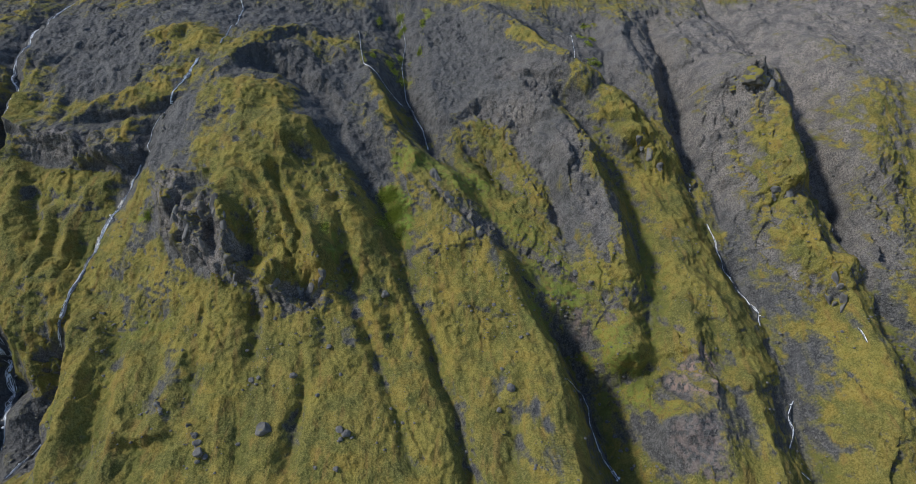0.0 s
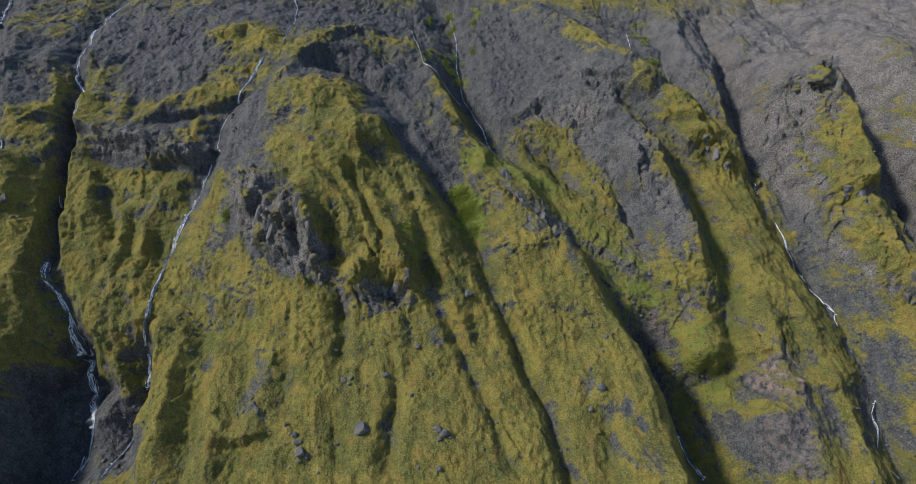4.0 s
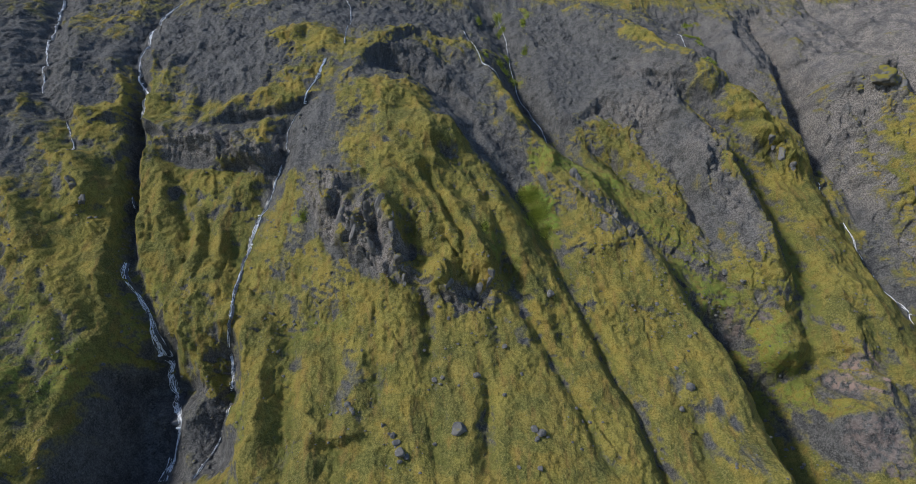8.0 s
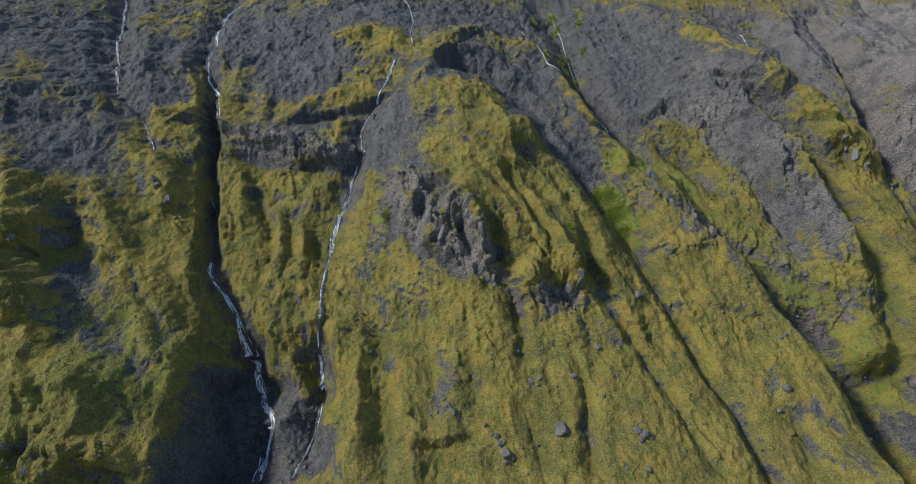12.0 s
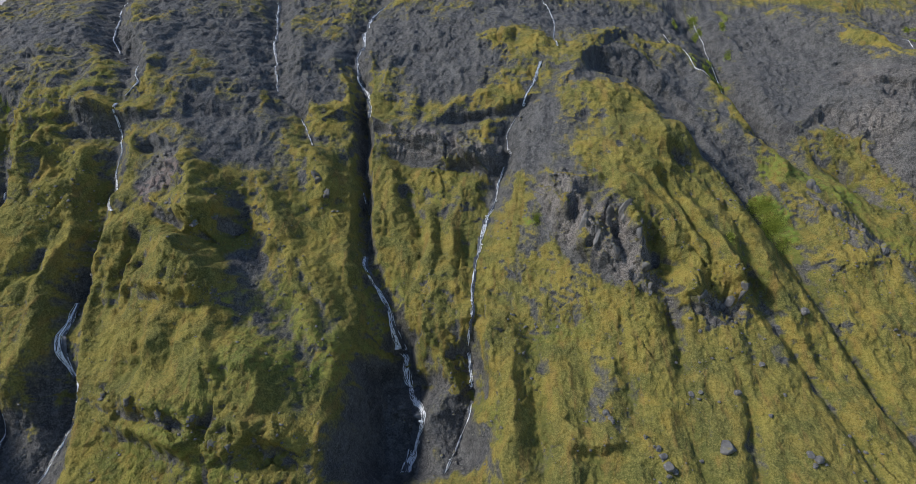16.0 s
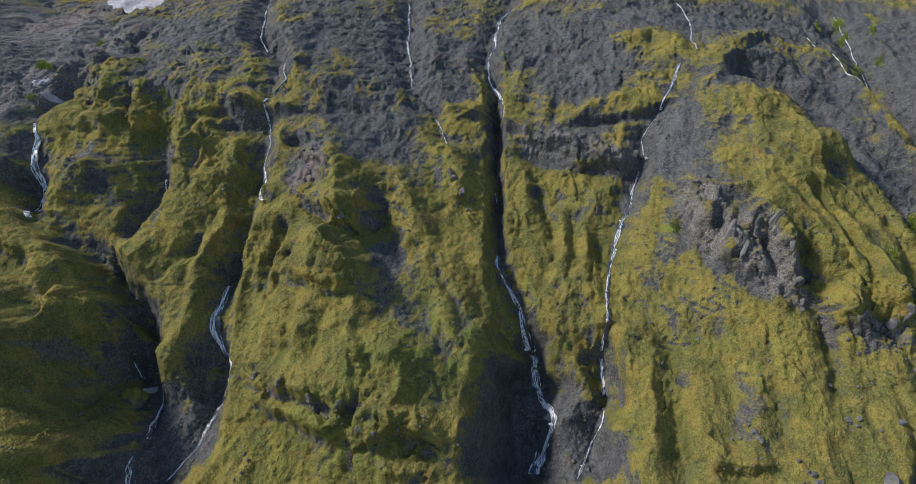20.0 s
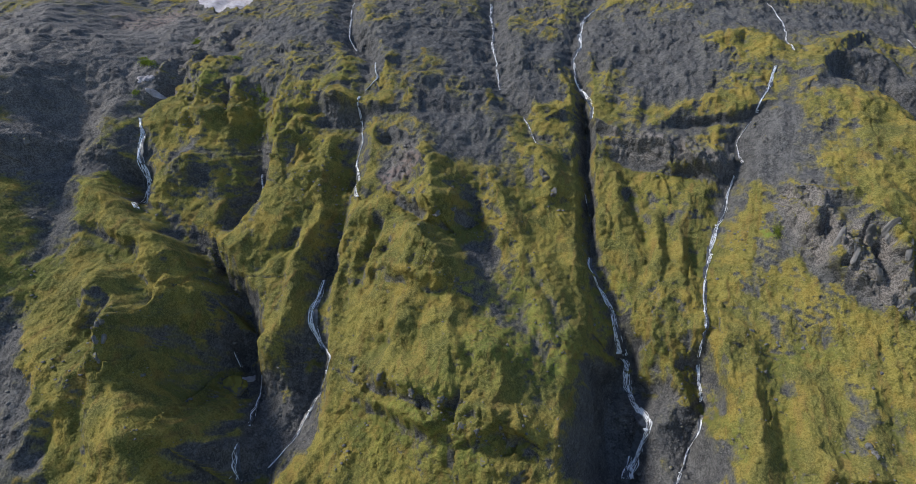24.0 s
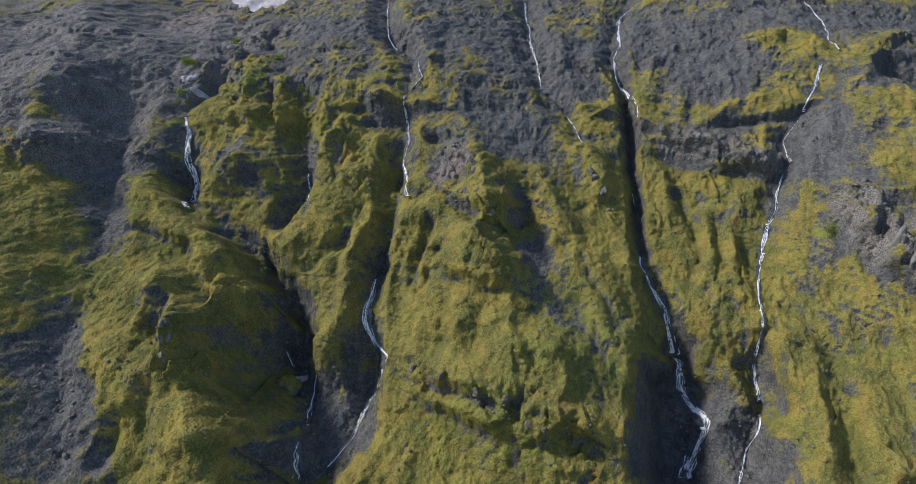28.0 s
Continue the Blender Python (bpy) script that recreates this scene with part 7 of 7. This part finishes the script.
outcrop("low broken ledge of pale rock in moss", (-189.3, 122.2, 2.4, 2.5), (-185.2, 121.8, 2.4, 2.5), (-179.5, 124.6, 2.1, 3.1), (-182.5, 115.0, 2.4, 2.5))
outcrop("layered rock lip under a mossy nose", (-226.2, 193.6, 2.9, 2.1), (-216.2, 188.6, 3.1, 2), (-213.6, 194.0, 2.9, 2))
outcrop("pale rock ledge in the yellow moss face", (-87.8, 144.5, 1.1, 1.5), (-86.0, 142.0, 1.2, 1.5), (-84.9, 140.3, 1.1, 1.2))
outcrop("pale weathered outcrop with fallen stones", (-76.0, 136.6, 1.4, 2), (-73.9, 133.7, 1.4, 2), (-71.8, 130.9, 1.6, 2))
outcrop("craggy cap of grey rock on the spur", (-8.9, 235.8, 3.3, 5.9), (-3.3, 224.8, 3.2, 6), (4.2, 216.0, 3.5, 6.3), (7.0, 208.5, 3, 4.6))
outcrop("weathered grey tower top with mossy flank", (118.2, 284.1, 5.3, 5.7), (122.1, 280.4, 6.1, 6.1), (126.6, 277.8, 4.8, 6.5))
outcrop("grey overhanging beak of layered rock", (120.1, 226.8, 4.7, 5.5), (124.1, 226.2, 4.3, 5.4))
outcrop("rough grey rock wall above the ravine", (131.1, 188.4, 3.4, 8.1), (132.3, 181.5, 3, 6.8), (129.0, 182.5, 3.4, 6))
outcrop("knobby rock with ochre moss on the ridge", (74.4, 256.4, 3.3, 4.8), (78.7, 251.1, 3.6, 5.2), (82.4, 245.8, 3.2, 5.1))
outcrop("dark boulders around a shaded stream cleft", (-117.8, 261.0, 2.3, 3.3), (-113.8, 251.7, 2.2, 3.5), (-124.4, 246.0, 2.2, 3.1))
outcrop("grey rock steps on the arete", (-288.9, 124.8, 2.7, 3.5), (-287.2, 120.6, 2.4, 3.5), (-287.0, 115.7, 2.1, 2.8))
outcrop("rocky knob beside the gorge", (-188.9, 220.3, 3.9, 6.3), (-184.6, 214.2, 3.1, 4.4))
outcrop("dark ledge of layered rock under scree", (-366.6, 173.2, 3.8, 2.4), (-363.3, 175.9, 4.2, 2.8), (-362.0, 182.4, 3.9, 2.5))
outcrop("grey ledge of rock above the ravine", (36.9, 200.2, 3.2, 2.3), (42.8, 196.1, 2.8, 2.3), (48.2, 191.5, 2.4, 1.9))


# ---- loose stones scattered over slopes and stream beds ----
def scatter(name, label, category, seed, count, area, low, high, test, material):
    """One mesh of many small stones: area is (u, u, w, w); test picks where they lie."""
    rng = np.random.default_rng(seed)
    u, w = rng.uniform(area[0], area[1], count), rng.uniform(area[2], area[3], count)
    keep = test(u, w)
    u, w = u[keep], w[keep]
    base = place(u, w, 0.0)
    n = len(u)
    shape = np.array([(1, 0, 0), (-1, 0, 0), (0, 1, 0), (0, -1, 0), (0, 0, 1), (0, 0, -1), (0.62, 0.62, 0.62), (-0.62, 0.62, 0.62), (0.62, -0.62, 0.62), (-0.62, -0.62, 0.62)])
    tris = [(6, 0, 2), (6, 2, 4), (6, 4, 0), (7, 2, 1), (7, 4, 2), (7, 1, 4), (8, 0, 4), (8, 4, 3), (8, 3, 0), (9, 4, 1), (9, 1, 3), (9, 3, 4), (0, 5, 2), (2, 5, 1), (1, 5, 3), (3, 5, 0)]
    size = low * (high / low) ** (rng.random(n) ** 2.2)
    turn = rng.uniform(0, 6.28, n)
    jag = rng.uniform(0.6, 1.25, (n, 10, 1))
    flat = shape[None] * jag * np.stack([size * rng.uniform(0.8, 1.3, n), size, size * rng.uniform(0.55, 0.9, n)], -1)[:, None]
    x = flat[..., 0] * np.cos(turn)[:, None] - flat[..., 1] * np.sin(turn)[:, None]
    y = flat[..., 0] * np.sin(turn)[:, None] + flat[..., 1] * np.cos(turn)[:, None]
    verts = (np.stack([x, y, flat[..., 2]], -1) + base[:, None]).reshape(-1, 3)
    faces = (np.array(tris)[None] + 10 * np.arange(n)[:, None, None]).reshape(-1, 3)
    mesh = bpy.data.meshes.new(name)
    mesh.vertices.add(len(verts))
    mesh.vertices.foreach_set("co", verts.astype(np.float32).ravel())
    mesh.loops.add(faces.size)
    mesh.loops.foreach_set("vertex_index", faces.astype(np.int32).ravel())
    mesh.polygons.add(len(faces))
    mesh.polygons.foreach_set("loop_start", np.arange(0, faces.size, 3, dtype=np.int32))
    mesh.update(calc_edges=True)
    mesh.materials.append(material)
    return tagged(new(name, mesh), label, category, kind="stuff")


def on_moss(u, w):
    return noise2(u / 14, w / 14, 301) + 0.6 * noise2(u / 4, w / 4, 302) > 0.45


def in_gullies(u, w):
    return surface(u, w, False)[1] + 2.0 * noise2(u / 6, w / 6, 303) > 4.2


def on_crags(u, w):
    return patches("crag", u, w) + 0.4 * noise2(u / 6, w / 6, 305) > 0.5


scatter("loose_stones", "small grey stones scattered over the moss slope", "stones", 1, 13000, (-330, 160, 95, 240), 0.13, 0.75, on_moss, STONE)
scatter("gully_rubble", "dark rubble lying in gullies and stream beds", "rubble", 2, 26000, (-400, 230, 75, 330), 0.15, 0.9, in_gullies, STONE)
scatter("crag_rubble", "broken grey rock on the crags", "rubble", 3, 26000, (-360, 230, 110, 330), 0.15, 0.8, on_crags, STONE)


# ---- snow ----
def snow_material():
    n = Nodes("old_snow")
    dirt = n.noise(0.35, 6, 0.7)
    color = n.mix(n.ramp(dirt, 0.38, 0.62), (0.24, 0.21, 0.21), (0.44, 0.41, 0.42))
    n.bump(dirt, 0.6, 0.5)
    return n.done(color, 0.7, 0.3)


SNOW = snow_material()


def snow_patch(label, u, w, ru, rw, lean, seed):
    """A thin sheet of old snow with a ragged edge and a rounded rim."""
    rings, spokes = 9, 40
    verts_u, verts_w, verts_h = [u], [w], [0.55]
    for r in range(1, rings + 1):
        for k in range(spokes):
            a = 2 * math.pi * k / spokes
            ragged = 1 + 0.30 * noise.noise((math.cos(a) * 1.6 + seed, math.sin(a) * 1.6, 0)) + 0.14 * noise.noise((math.cos(a) * 5 + seed, math.sin(a) * 5, 3))
            q = r / rings * ragged
            verts_u.append(u + ru * q * math.cos(a) + lean * rw * q * math.sin(a))
            verts_w.append(w + rw * q * math.sin(a))
            verts_h.append(0.55 * (1 - (r / rings) ** 6) - 0.25 * (r == rings))
    co = place(np.array(verts_u), np.array(verts_w), 0.0)
    co[:, 2] += np.array(verts_h) * 1.2
    co[:, 1] -= np.array(verts_h) * 0.8
    faces = [(0, 1 + k, 1 + (k + 1) % spokes) for k in range(spokes)]
    for r in range(rings - 1):
        for k in range(spokes):
            a, b = 1 + r * spokes + k, 1 + r * spokes + (k + 1) % spokes
            faces.append((a, a + spokes, b + spokes, b))
    return tagged(new("snow_patch", mesh_of("snow_patch", co.tolist(), faces, SNOW)), label, "snow", "old snow")


snow_patch("large dirty snow patch in a high hollow", -382.0, 320.7, 21, 15, -0.3, 3)
snow_patch("small snow remnant beside the stream", -352.8, 230.8, 2.6, 2.6, 0.6, 11)
snow_patch("small snow remnant above the waterfall", -346.5, 224.9, 2.0, 1.8, 0.5, 17)
snow_patch("small white snow remnant on dark gravel", -272.1, 125.9, 1.2, 1.8, 0.0, 23)



# ---- bright green plants by the springs ----
def leaf_material():
    n = Nodes("fresh_leaf")
    tone = n.noise(1.2, 3, 0.6)
    return n.done(n.mix(n.ramp(tone, 0.42, 0.6), (0.210, 0.250, 0.036), (0.370, 0.410, 0.080)), 0.6, 0.3)


LEAF = leaf_material()


def plant_clump(u, w, wide, tall, seed):
    """A clump of many small leaves that lies along the slope."""
    rng = np.random.default_rng(seed)
    n = int(70 * wide * tall) + 60
    pu, pw = u + rng.normal(0, wide * 0.42, n), w + rng.normal(0, tall * 0.42, n)
    root = place(pu, pw, 0.0)
    base = place(u, w, 0.0)[0]
    verts, faces = [], []
    for k in range(n):
        a, high, size = rng.uniform(0, 6.28), rng.uniform(0.1, 0.55), rng.uniform(0.12, 0.34)
        side, up = np.array([math.cos(a), math.sin(a), 0.0]), np.array([rng.normal(0, 0.35), rng.normal(0, 0.35) - 0.35, 0.8])
        foot = root[k] - base + up * high * 0.3
        tip = foot + up * size * 2.2
        mid_point = (foot + tip) / 2 + np.array([0, 0, 0.05])
        i = len(verts)
        verts += [tuple(foot), tuple(mid_point + side * size * 0.5), tuple(tip), tuple(mid_point - side * size * 0.5)]
        faces += [(i, i + 1, i + 2), (i, i + 2, i + 3)]
    ob = new("plant_clump", mesh_of("plant_clump", verts, faces, LEAF, False))
    ob.location = base
    return tagged(ob, "bright green leafy clump growing by a spring", "plant", kind="stuff")


plant_clump(-358.9, 240.4, 4.2, 2.1, 0)
plant_clump(-357.6, 265.7, 2.1, 1.5, 1)
plant_clump(-306.2, 235.1, 2.1, 1.8, 2)
plant_clump(-303.5, 233.2, 1.8, 1.2, 3)
plant_clump(-360.0, 240.7, 3, 2.1, 4)
plant_clump(-361.2, 270.8, 1.8, 1.8, 5)
plant_clump(-351.4, 221.9, 1.5, 2.4, 6)
plant_clump(61.6, 336.5, 3, 2.4, 7)
plant_clump(63.6, 327.9, 2.4, 3, 8)
plant_clump(62.6, 311.0, 4.2, 1.8, 9)
plant_clump(66.3, 311.1, 1.8, 1.8, 10)
plant_clump(-32.1, 371.6, 2.4, 6, 11)
plant_clump(-29.7, 361.6, 1.8, 3.6, 12)
plant_clump(-33.6, 320.9, 2.1, 3.6, 13)
plant_clump(-31.1, 316.3, 2.4, 3, 14)
plant_clump(-40.8, 319.3, 1.2, 3.6, 15)
plant_clump(-42.7, 364.2, 1.8, 4.8, 16)
plant_clump(-25.8, 228.0, 3.6, 5.4, 17)
plant_clump(-22.9, 220.9, 3.6, 4.8, 18)
plant_clump(-25.6, 221.3, 3, 3.6, 19)
plant_clump(-29.6, 229.7, 2.4, 4.2, 20)
plant_clump(-28.1, 214.6, 2.4, 3.6, 21)
plant_clump(-31.7, 358.7, 1.6, 4, 40)
plant_clump(-29.4, 330.9, 1.8, 4, 41)
plant_clump(-27.0, 311.7, 1.8, 3, 42)
plant_clump(-19.2, 361.4, 1.6, 4, 43)
plant_clump(-19.9, 336.5, 1.6, 4, 44)
plant_clump(66.5, 354.8, 2.4, 2.4, 45)
plant_clump(68.8, 341.9, 2.2, 2.6, 46)
plant_clump(63.2, 314.3, 3, 1.2, 47)
plant_clump(-27.2, 227.9, 3.2, 3.6, 48)
plant_clump(-24.7, 219.3, 3.6, 4, 49)
plant_clump(-21.9, 212.5, 3, 3.4, 50)
plant_clump(-45.4, 204.8, 1.4, 2.2, 51)
plant_clump(-109.2, 211.1, 1.8, 3, 52)
plant_clump(-364.9, 244.2, 1.6, 1.6, 53)
plant_clump(-326.6, 253.8, 2, 1.2, 54)
plant_clump(-308.7, 237.8, 1.4, 1.8, 55)
plant_clump(-357.6, 267.4, 1, 1.4, 56)
